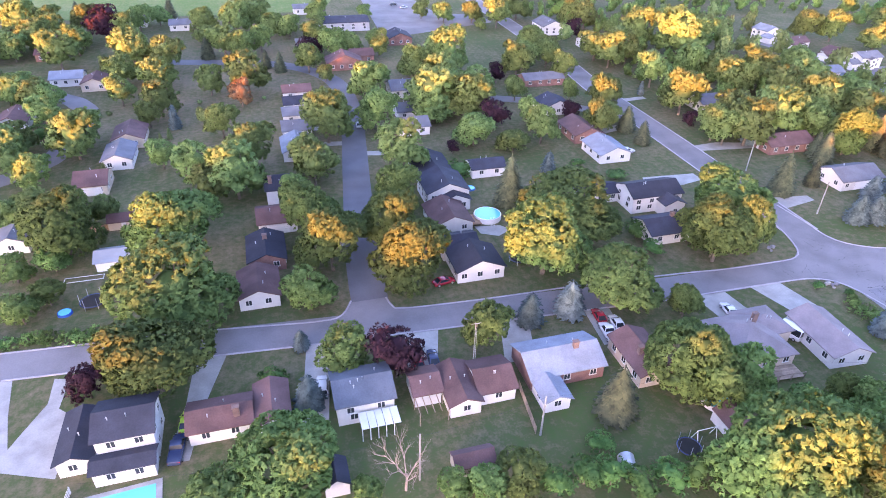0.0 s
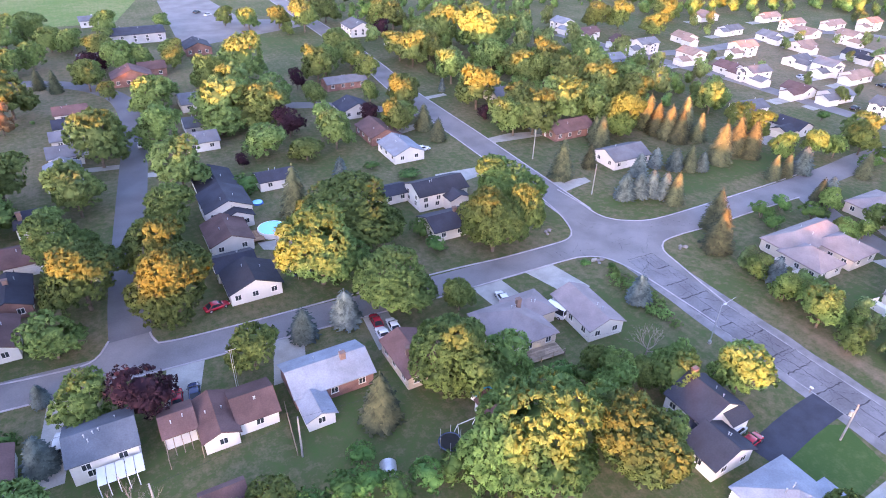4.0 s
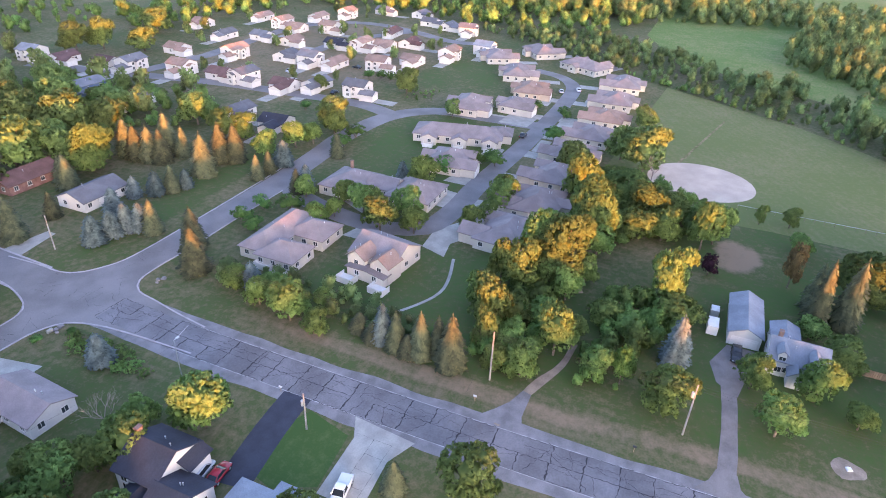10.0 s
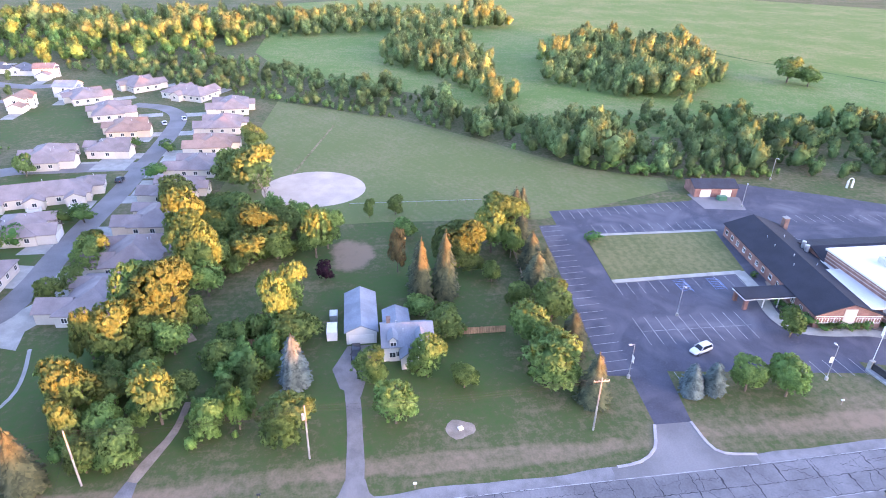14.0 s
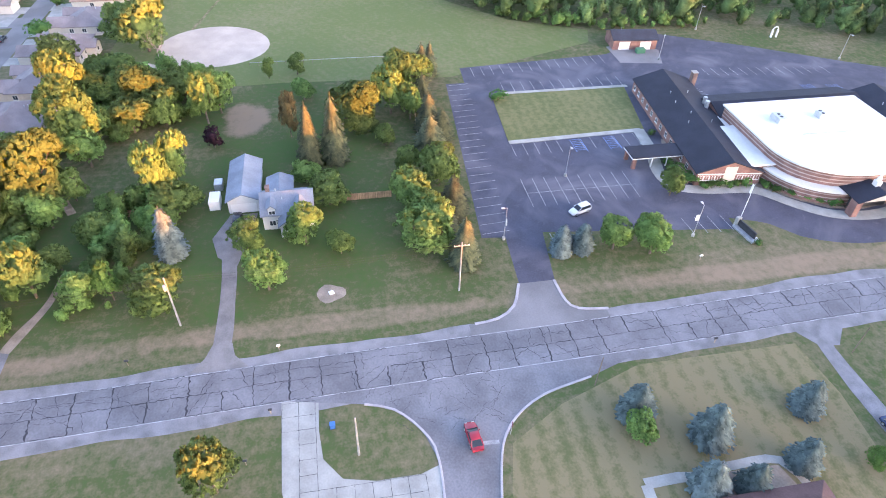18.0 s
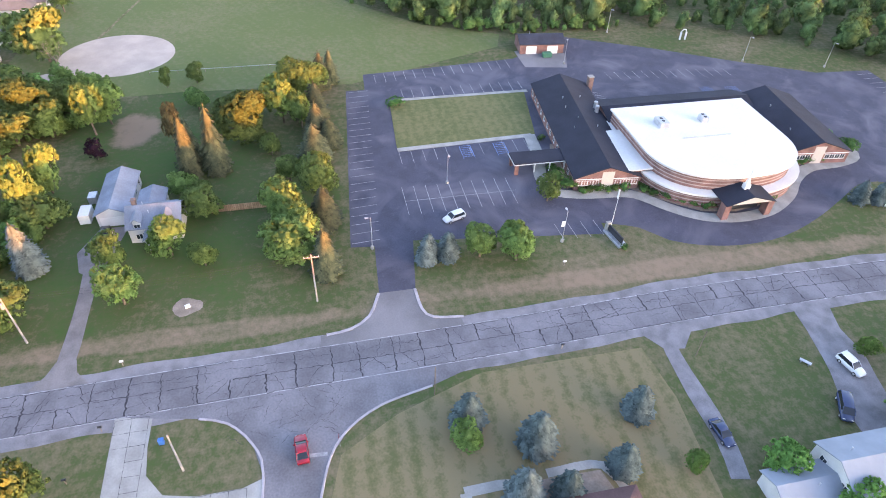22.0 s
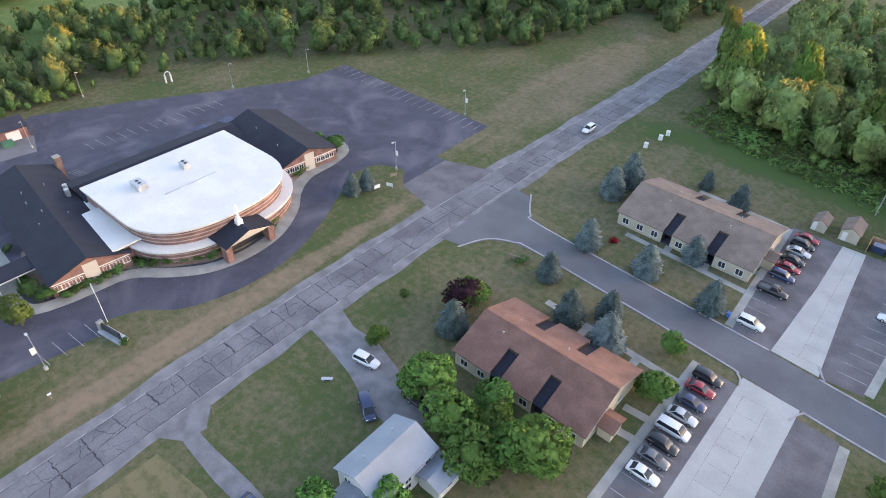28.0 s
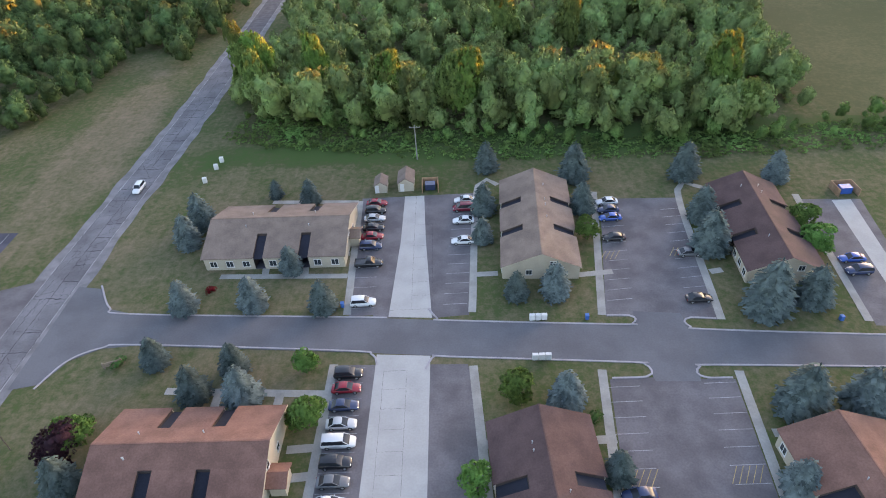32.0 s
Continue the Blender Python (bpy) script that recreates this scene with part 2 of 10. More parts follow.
LAWN_STRIPED = grass("mown_lawn", (0.098, 0.106, 0.046), (0.182, 0.150, 0.086), 16, 0.74, 0.20, 94, 3.0)
LAWN_ISLAND = grass("island_lawn", (0.102, 0.116, 0.046), (0.168, 0.152, 0.072), 14, 0.55, 0.08, 90, 2.4)
FIELD = grass("ball_field_grass", (0.108, 0.134, 0.050), (0.162, 0.155, 0.080), 30, 0.42, 0.045, 60, 2.6)
MEADOW = grass("meadow", (0.098, 0.160, 0.044), (0.205, 0.205, 0.092), 34, 0.50, streak=0.2)
SCRUB = grass("tall_scrub", (0.045, 0.095, 0.026), (0.080, 0.110, 0.040), 9, 0.40)
ASPHALT = surface("worn_asphalt", (0.168, 0.160, 0.165), 0.9, 0.16, 0.10, 9, 0.25, 0.2)
LOT_OLD = surface("old_lot_asphalt", (0.128, 0.118, 0.126), 0.9, 0.20, 0.13, 5, 0.3, 0.2)


def worn_lot(name, dark, pale):
    """Sealed asphalt: dark, with pale swirls and scuffs where the seal has worn off, and fine stone."""
    m = surface(name, dark, 0.85, 0.10, 0.14, 4, 0.3, 0.2)
    n, link = m.node_tree.nodes, m.node_tree.links.new
    geo, bsdf = n.new("ShaderNodeNewGeometry"), n["Principled BSDF"]
    base = bsdf.inputs["Base Color"].links[0].from_socket
    wear = None
    for size, twist, lo, hi, gain in ((14.0, 1.2, 0.48, 0.74, 0.72), (2.6, 2.2, 0.60, 0.78, 0.34)):
        t, r = n.new("ShaderNodeTexNoise"), n.new("ShaderNodeMapRange")
        t.inputs["Scale"].default_value, t.inputs["Detail"].default_value, t.inputs["Distortion"].default_value = 1 / size, 7, twist
        r.inputs["From Min"].default_value, r.inputs["From Max"].default_value, r.inputs["To Max"].default_value = lo, hi, gain
        link(geo.outputs["Position"], t.inputs["Vector"])
        link(t.outputs["Fac"], r.inputs["Value"])
        if wear is None:
            wear = r.outputs["Result"]
        else:
            most = n.new("ShaderNodeMath")
            most.operation = "MAXIMUM"
            link(wear, most.inputs[0])
            link(r.outputs["Result"], most.inputs[1])
            wear = most.outputs["Value"]
    mix = n.new("ShaderNodeMix")
    mix.data_type = "RGBA"
    mix.inputs["B"].default_value = (*pale, 1)
    link(base, mix.inputs["A"])
    link(wear, mix.inputs["Factor"])
    link(mix.outputs["Result"], bsdf.inputs["Base Color"])
    return m


LOT = worn_lot("sealed_lot_asphalt", (0.058, 0.058, 0.080), (0.150, 0.144, 0.170))
STREET = surface("street_asphalt", (0.120, 0.120, 0.132), 0.9, 0.12, 0.08, 8, 0.3, 0.2)
NEW_TAR = surface("fresh_asphalt", (0.035, 0.038, 0.055), 0.8, 0.15, 0.1, 3, 0.2, 0.2)
SLAB = surface("road_concrete", (0.148, 0.143, 0.155), 0.9, 0.20, 0.16, 7, 0.3, 0.15, random_value=0.05)
CONCRETE = surface("pale_concrete", (0.288, 0.280, 0.262), 0.9, 0.13, 0.09, 3, 0.25, 0.15, random_value=0.06)
KERB = surface("kerb_concrete", (0.33, 0.305, 0.32), 0.9, 0.12, 0.1, 2, 0.2, 0.15)
NEW_CONCRETE = surface("fresh_concrete", (0.37, 0.365, 0.355), 0.9, 0.06, 0.06, 4, 0.3, 0.15)
SHOULDER = surface("gravel_shoulder", (0.178, 0.171, 0.180), 0.95, 0.20, 0.16, 3, 0.15, 0.4)
GRAVEL = surface("drive_gravel", (0.180, 0.165, 0.162), 0.95, 0.16, 0.16, 3, 0.15, 0.4)
TAR = surface("tar_joint", (0.030, 0.029, 0.035), 0.7, 0.1, 0.1, 1, 0.2, 0.0)
JOINT = surface("worn_joint", (0.100, 0.096, 0.105), 0.9, 0.2, 0.2, 2, 0.2, 0.0)
WHITE_LINE = surface("road_paint_white", (0.30, 0.30, 0.31), 0.7, 0.25, 0.2, 1.5, 0.2, 0.0)
YELLOW_LINE = surface("road_paint_yellow", (0.40, 0.30, 0.13), 0.7, 0.25, 0.2, 1.5, 0.2, 0.0)
BLUE_LINE = surface("road_paint_blue", (0.16, 0.27, 0.55), 0.7, 0.2, 0.15, 1.5, 0.2, 0.0)
INFIELD = surface("infield_clay", (0.415, 0.340, 0.285), 0.95, 0.10, 0.06, 6, 0.4, 0.2)
DIRT = surface("bare_dirt", (0.25, 0.20, 0.16), 0.95, 0.18, 0.14, 2.5, 0.3, 0.3)
ROOFS = {
    "navy": surface("dark_shingles", (0.030, 0.033, 0.048), 0.9, 0.15, 0.14, 3, 0.22, 0.4, random_value=0.2),
    "brown": surface("brown_shingles", (0.105, 0.062, 0.060), 0.9, 0.15, 0.14, 3, 0.22, 0.4, random_value=0.2),
    "slate": surface("grey_blue_shingles", (0.185, 0.205, 0.245), 0.9, 0.12, 0.12, 3, 0.22, 0.4, random_value=0.15),
    "steel": surface("steel_grey_shingles", (0.100, 0.114, 0.140), 0.9, 0.12, 0.12, 3, 0.22, 0.4),
    "grey": surface("grey_shingles", (0.120, 0.125, 0.145), 0.9, 0.12, 0.12, 3, 0.22, 0.4, random_value=0.2),
    "taupe": surface("taupe_shingles", (0.196, 0.168, 0.174), 0.9, 0.12, 0.12, 3, 0.22, 0.4, random_value=0.12),
    "pale": surface("pale_metal_roof", (0.21, 0.24, 0.285), 0.5, 0.08, 0.05, 4, 0.5, 0.1),
    "rust": surface("red_brown_shingles", (0.185, 0.098, 0.078), 0.9, 0.14, 0.16, 3, 0.25, 0.5, random_value=0.06),
    "tan": surface("tan_brown_shingles", (0.186, 0.140, 0.118), 0.9, 0.14, 0.16, 3, 0.25, 0.5),
    "maroon": surface("maroon_shingles", (0.085, 0.052, 0.052), 0.9, 0.14, 0.16, 3, 0.25, 0.5),
    # Low sunlight on some roofs is put into this pinkish colour.
    "sunlit": surface("sunlit_shingles", (0.235, 0.165, 0.140), 0.9, 0.12, 0.12, 3, 0.25, 0.4, random_value=0.12),
    "black": surface("black_shingles", (0.021, 0.023, 0.035), 0.9, 0.12, 0.14, 4, 0.25, 0.4),
}
WALLS = {
    "white": surface("white_siding", (0.52, 0.52, 0.52), 0.7, 0.05, 0.04, 3, 0.3, 0.1, random_value=0.05),
    "cream": surface("cream_siding", (0.47, 0.44, 0.40), 0.75, 0.05, 0.04, 3, 0.3, 0.1, random_value=0.05),
    "tan": surface("tan_siding", (0.50, 0.42, 0.34), 0.8, 0.07, 0.05, 3, 0.3, 0.1, random_value=0.08),
    "grey": surface("grey_siding", (0.38, 0.39, 0.42), 0.8, 0.07, 0.05, 3, 0.3, 0.1, random_value=0.08),
    "pale": surface("pale_metal_siding", (0.62, 0.66, 0.70), 0.6, 0.05, 0.04, 3, 0.3, 0.1),
    "brick": surface("red_brick", (0.200, 0.112, 0.098), 0.9, 0.2, 0.2, 2, 0.12, 0.3),
    "buff": surface("buff_siding", (0.42, 0.37, 0.30), 0.8, 0.06, 0.05, 3, 0.3, 0.1),
    "blue": surface("blue_siding", (0.13, 0.19, 0.30), 0.8, 0.06, 0.05, 3, 0.3, 0.1),
}
TRIM = surface("white_trim", (0.62, 0.62, 0.62), 0.6, 0.04, 0.04, 2, 0.3, 0.0)
PANE = glass("window_glass")
DARKMETAL = surface("dark_metal", (0.05, 0.05, 0.055), 0.5, 0.1, 0.1, 1, 0.2, 0.0, metal=0.4)
STEEL = surface("galvanised_steel", (0.45, 0.46, 0.48), 0.45, 0.1, 0.08, 1, 0.2, 0.0, metal=0.6)
CHIMNEY = surface("chimney_brick", (0.155, 0.105, 0.092), 0.9, 0.2, 0.2, 2, 0.12, 0.3)
POLE = surface("grey_pole_wood", (0.24, 0.235, 0.23), 0.9, 0.15, 0.15, 1.5, 0.15, 0.2)
WOOD = surface("weathered_wood", (0.26, 0.20, 0.15), 0.9, 0.2, 0.18, 1.5, 0.15, 0.3, random_value=0.15)
FENCE_WOOD = surface("cedar_fence", (0.34, 0.21, 0.13), 0.9, 0.2, 0.18, 1.5, 0.15, 0.3, random_value=0.15)
BARK = surface("bark", (0.14, 0.11, 0.085), 0.95, 0.2, 0.2, 0.8, 0.12, 0.5)
PALE_BARK = surface("pale_dead_bark", (0.27, 0.21, 0.185), 0.95, 0.2, 0.2, 0.8, 0.12, 0.4)
LEAF = leaves("green_leaves", (0.084, 0.140, 0.046), 0.30, (0.148, 0.212, 0.066), 0.35)
LEAF_MID = leaves("fresh_green_leaves", (0.098, 0.168, 0.050), 0.30, (0.198, 0.284, 0.088), 0.35)
# Paler than the near leaves; haze over distance is put into the colour.
LEAF_FAR_HAZED = leaves("hazed_tree_leaves", (0.112, 0.172, 0.058), 0.30, (0.205, 0.285, 0.096), 0.35)
LEAF_ORANGE = leaves("copper_leaves", (0.150, 0.125, 0.058), 0.3, (0.235, 0.190, 0.085), 0.3)
LEAF_LIGHT = leaves("light_green_leaves", (0.084, 0.172, 0.040), 0.3, (0.155, 0.272, 0.070))
LEAF_PURPLE = leaves("purple_leaves", (0.030, 0.014, 0.022), 0.3, (0.055, 0.024, 0.034), 0.1)
LEAF_RED = leaves("reddish_leaves", (0.150, 0.085, 0.050), 0.3)
NEEDLE_BLUE = leaves("blue_spruce_needles", (0.050, 0.078, 0.080), 0.40, (0.132, 0.178, 0.178), 0.1)
NEEDLE = leaves("green_needles", (0.050, 0.068, 0.048), 0.3, (0.124, 0.138, 0.080), 0.2)
BUSH = leaves("shrub_leaves", (0.058, 0.128, 0.036), 0.3, (0.112, 0.200, 0.056))
WOODS = leaves("woodland_leaves", (0.108, 0.192, 0.058), 0.30, (0.190, 0.295, 0.090), 0.35, stand=8.0)
WOODS_LIGHT = leaves("light_woodland_leaves", (0.160, 0.230, 0.088), 0.30, (0.252, 0.338, 0.126), 0.35, stand=8.0)
# Copy of WOODS_DARK darkened to stand for the shaded side of southern woods.
WOODS_SHADE = leaves("shaded_woodland_leaves", (0.072, 0.124, 0.046), 0.32, (0.134, 0.196, 0.074), 0.3, stand=9.0)
WOODS_DARK = leaves("dark_woodland_leaves", (0.108, 0.168, 0.066), 0.30, (0.185, 0.255, 0.102), 0.35, stand=9.0)
# Far stands and gardens: pale leaf colour stands in for distant haze.
LEAF_GARDEN_HAZED = leaves("hazed_garden_leaves", (0.135, 0.198, 0.078), 0.28, (0.225, 0.292, 0.112), 0.35, stand=10.0)
POOL = glass("pool_water", (0.10, 0.50, 0.75))


# ---- builders ----


def mesh_of(bm, name, material, smooth=False):
    me = bpy.data.meshes.new(name)
    bm.to_mesh(me)
    bm.free()
    for m in material if isinstance(material, (list, tuple)) else [material]:
        me.materials.append(m)
    if smooth:
        for p in me.polygons:
            p.use_smooth = True
    return me


def part(name, data, material, parent, label="", at=None, smooth=False):
    """One mesh object under a thing or a part. data: a bmesh, or a mesh that alike parts share."""
    me = data if isinstance(data, bpy.types.Mesh) else mesh_of(data, name, material, smooth)
    ob = new(name, me)
    ob.parent = parent
    if at is not None:
        ob.matrix_basis = at
    if label:
        ob["label"] = label
    return ob


def thing(name, label, category, m=None, group="", kind=""):
    ob = new(name)
    ob.empty_display_size = 0.3
    if m is not None:
        ob.matrix_basis = m
    return tagged(ob, label, category, group, kind)


def structure(name, bm, material, label, category=""):
    return tagged(new(name, mesh_of(bm, name, material)), label, category or name.replace("_", " "), "", "structure")


def box(bm, x0, y0, z0, x1, y1, z1, bevel=0.0):
    r = bmesh.ops.create_cube(bm, size=1, matrix=Matrix.LocRotScale(((x0 + x1) / 2, (y0 + y1) / 2, (z0 + z1) / 2), None, (x1 - x0, y1 - y0, z1 - z0)))
    if bevel:
        es = list({e for v in r["verts"] for e in v.link_edges})
        bmesh.ops.bevel(bm, geom=es, offset=bevel, segments=1, affect="EDGES")
    return bm


def tube(bm, a, b, ra, rb, sides=8, caps=True):
    a, b = Vector(a), Vector(b)
    d = b - a
    m = Matrix.Translation((a + b) / 2) @ d.to_track_quat("Z", "Y").to_matrix().to_4x4()
    bmesh.ops.create_cone(bm, cap_ends=caps, segments=sides, radius1=ra, radius2=rb, depth=d.length, matrix=m)
    return bm


def slab_poly(pts, z, depth=0.0):
    """A flat polygon at height z, with sides down by depth."""
    bm = bmesh.new()
    vs = [bm.verts.new((x, y, z)) for x, y in pts]
    f = bm.faces.new(vs)
    f.normal_update()
    if f.normal.z < 0:
        f.normal_flip()
    if depth:
        low = [bm.verts.new((x, y, z - depth)) for x, y in pts]
        for i in range(len(pts)):
            j = (i + 1) % len(pts)
            bm.faces.new((vs[i], vs[j], low[j], low[i]))
        bmesh.ops.recalc_face_normals(bm, faces=bm.faces)
    bmesh.ops.triangulate(bm, faces=[f], ngon_method="EAR_CLIP")
    return bm


def smooth_line(pts, step=3.0):
    """Points along a Catmull-Rom curve through pts."""
    p = [Vector((x, y, 0)) for x, y in pts]
    p = [p[0] * 2 - p[1], *p, p[-1] * 2 - p[-2]]
    out = []
    for a, b, c, d in zip(p, p[1:], p[2:], p[3:]):
        k = max(2, int((c - b).length / step))
        for i in range(k):
            t = i / k
            out.append(0.5 * ((2 * b) + (c - a) * t + (2 * a - 5 * b + 4 * c - d) * t * t + (3 * b - a - 3 * c + d) * t ** 3))
    return out + [p[-2]]


def sides_of(line):
    out = []
    for i, q in enumerate(line):
        d = line[min(i + 1, len(line) - 1)] - line[max(i - 1, 0)]
        out.append(Vector((-d.y, d.x, 0)).normalized())
    return out


ROAD_POINTS, HOUSES, TREES = [], [], []


def ribbon(pts, width, z, step=3.0, offset=0.0, wobble=0.0):
    line = smooth_line(pts, step)
    if width > 5.5 and z > 0.04:
        ROAD_POINTS.extend(line)
    bm = bmesh.new()
    last = None
    for i, (q, s) in enumerate(zip(line, sides_of(line))):
        w = width / 2 + wobble * noise.noise(Vector((q.x * 0.12, q.y * 0.12, 3)))
        pair = [bm.verts.new((q.x + s.x * (offset + e * w), q.y + s.y * (offset + e * w), z)) for e in (-1, 1)]
        if last:
            bm.faces.new((last[0], pair[0], pair[1], last[1]))
        last = pair
    return bm


def kerb_bm(pts, width=0.34, height=0.14, step=1.5):
    """A kerb: a raised strip with a chamfered face."""
    line = smooth_line(pts, step)
    bm = bmesh.new()
    prof = ((-width / 2, 0.0), (-width / 2, height - 0.03), (-width / 2 + 0.04, height), (width / 2 - 0.04, height), (width / 2, height - 0.03), (width / 2, 0.0))
    last = None
    for q, s in zip(line, sides_of(line)):
        ring = [bm.verts.new((q.x + s.x * u, q.y + s.y * u, h)) for u, h in prof]
        if last:
            for a in range(5):
                bm.faces.new((last[a], ring[a], ring[a + 1], last[a + 1]))
        last = ring
    bmesh.ops.recalc_face_normals(bm, faces=bm.faces)
    return bm


# -- trees --


def rnd_unit(rng):
    while True:
        v = Vector((rng.uniform(-1, 1), rng.uniform(-1, 1), rng.uniform(-1, 1)))
        if 0.1 < v.length < 1:
            return v.normalized()


def tri_mesh(name, verts, faces, material, normals=None):
    """A mesh of leaves, with the directions in which they shade, if given."""
    me = bpy.data.meshes.new(name)
    if normals is not None:
        v, f, n = np.array(verts), np.array(faces), np.array(normals)
        back = (np.cross(v[f[:, 1]] - v[f[:, 0]], v[f[:, 2]] - v[f[:, 0]]) * n[f].sum(axis=1)).sum(axis=1) < 0
        f[back] = f[back][:, ::-1]
        faces = f.tolist()
    me.from_pydata(verts, [], faces)
    me.materials.append(material)
    me.update()
    if normals is not None:
        me.shade_smooth()
        me.normals_split_custom_set_from_vertices(normals)
    return me


def unit(v):
    return v / (np.linalg.norm(v, axis=-1, keepdims=True) + 1e-9)


def leaf_cloud(seed, lobes, sprays, per, radius, size, centre=(0, 0, 0.40), core=0.70):
    """Sprays of leaves over the outer skin of a group of lobes, round a ragged inner mass. Gives vertices, faces and shading directions."""
    g = np.random.default_rng(seed)
    c, r, sq = np.array([tuple(l[0]) for l in lobes]), np.array([l[1] for l in lobes]), np.array([l[2] for l in lobes])
    k = g.choice(len(lobes), sprays * 3, p=r * r / (r * r).sum())
    d = unit(g.normal(size=(sprays * 3, 3)))
    low = d[:, 2] < -0.30
    d[low, 2] *= -0.6
    d = unit(d)
    p = c[k] + d * r[k, None] * np.stack([np.ones_like(sq[k]), np.ones_like(sq[k]), sq[k]], 1) * g.uniform(0.90, 1.06, (len(k), 1))
    # sprays deep inside another lobe are left out
    off = (p[:, None, :] - c[None]) / (r[None, :, None] * np.stack([np.ones_like(sq), np.ones_like(sq), sq], 1)[None])
    dist = np.linalg.norm(off, axis=2)
    dist[np.arange(len(k)), k] = 9
    keep = np.nonzero(dist.min(axis=1) > 0.86)[0][:sprays]
    p, d = p[keep], d[keep]
    m = len(p)
    rad = radius * g.uniform(0.65, 1.35, (m, 1, 1))
    u = unit(unit(g.normal(size=(m, per, 3))) + 0.55 * d[:, None, :])
    q = p[:, None, :] + u * rad * g.uniform(0.45, 1.0, (m, per, 1)) * np.array((1, 1, 0.8))
    face = unit(u + 0.55 * g.normal(size=(m, per, 3)))
    a = unit(np.cross(face, g.normal(size=(m, per, 3))))
    b = np.cross(face, a)
    s = size * g.uniform(0.6, 1.35, (m, per, 1))
    tri = np.stack([q - a * s, q + b * s * g.uniform(0.6, 0.95, (m, per, 1)), q + a * s * g.uniform(0.7, 1.1, (m, per, 1)) - b * s * 0.35], 2)
    out = unit(q - np.array(centre)) * np.array((1, 1, 0.55))
    shade = unit(0.80 * out + 0.32 * u + 0.15 * face)
    verts = tri.reshape(-1, 3)
    normals = np.repeat(shade.reshape(-1, 3), 3, axis=0)
    faces = np.arange(len(verts)).reshape(-1, 3)
    ico = bmesh.new()
    bmesh.ops.create_icosphere(ico, subdivisions=1, radius=1)
    base = np.array([tuple(v.co) for v in ico.verts])
    tris = np.array([[v.index for v in f.verts] for f in ico.faces])
    ico.free()
    if core:
        vs, fs, ns = [verts], [faces], [normals]
        n = len(verts)
        for ci, ri, si in zip(c, r, sq):
            w = core * g.uniform(0.80, 1.08, (len(base), 1))
            vs.append(ci + base * w * ri * np.array((1, 1, si)))
            ns.append(unit(base + unit(vs[-1] - np.array(centre))))
            fs.append(tris + n)
            n += len(base)
        verts, faces, normals = np.concatenate(vs), np.concatenate(fs), np.concatenate(ns)
    return verts.tolist(), faces.tolist(), normals.tolist()


def broadleaf(seed, material, sprays=380, per=9, lobes_count=22, spread=0.33, radius=0.048, size=0.030, name="crown", core=0.70):
    """Trunk and crown of a broad-leaved tree, one unit wide and one high (the crown from 0.14 to 1)."""
    rng = random.Random(seed)
    lobes = [(Vector((0, 0, 0.55)), 0.34, 1.05), (Vector((0.02, -0.02, 0.36)), 0.33, 0.75)]
    for k in range(lobes_count):
        a = k * 2.4 + rng.uniform(-0.4, 0.4)
        h = 0.22 + 0.62 * ((k * 0.618 + 0.1 * rng.random()) % 1.0)
        reach = spread * math.sqrt(max(0.05, 1 - ((h - 0.44) / 0.50) ** 2)) * rng.uniform(0.84, 1.08)
        lobes.append((Vector((math.cos(a) * reach, math.sin(a) * reach, h + rng.uniform(-0.04, 0.05))), rng.uniform(0.11, 0.19), rng.uniform(0.8, 1.05)))
    v, f, shade = leaf_cloud(seed, lobes, sprays, per, radius, size, core=core)
    crown = tri_mesh(name, v, f, material, shade)
    bm = bmesh.new()
    tube(bm, (0, 0, -0.02), (0.01, 0, 0.34), 0.030, 0.020, 7)
    for k in range(6):
        c = lobes[2 + k * 2 % (len(lobes) - 2)][0]
        tube(bm, (0.0, 0, rng.uniform(0.18, 0.36)), c, 0.013, 0.005, 5, False)
    return crown, mesh_of(bm, "trunk", BARK)


def bare_tree(seed, material, name="branches"):
    """A dead tree, one unit wide and one high: limbs that fork three times."""
    rng = random.Random(seed)
    bm = bmesh.new()
    tube(bm, (0, 0, -0.02), (0.02, 0.01, 0.30), 0.020, 0.014, 7)

    def fork(p, d, length, r, depth):
        q = p + d * length
        tube(bm, p, q, r, r * 0.6, 5 if depth < 2 else 3, False)
        if depth < 5:
            for _ in range(3 if depth < 4 else 2):
                fork(p.lerp(q, rng.uniform(0.55, 1.0)), (d + rnd_unit(rng) * 0.62 + Vector((0, 0, 0.12))).normalized(), length * rng.uniform(0.55, 0.8), r * 0.55, depth + 1)

    for k in range(5):
        a = k * 1.26 + rng.uniform(-0.3, 0.3)
        fork(Vector((0.01, 0, 0.16 + 0.03 * k)), Vector((math.cos(a) * 0.7, math.sin(a) * 0.7, 0.9)).normalized(), 0.30, 0.0095, 1)
    return mesh_of(bm, name, material), None


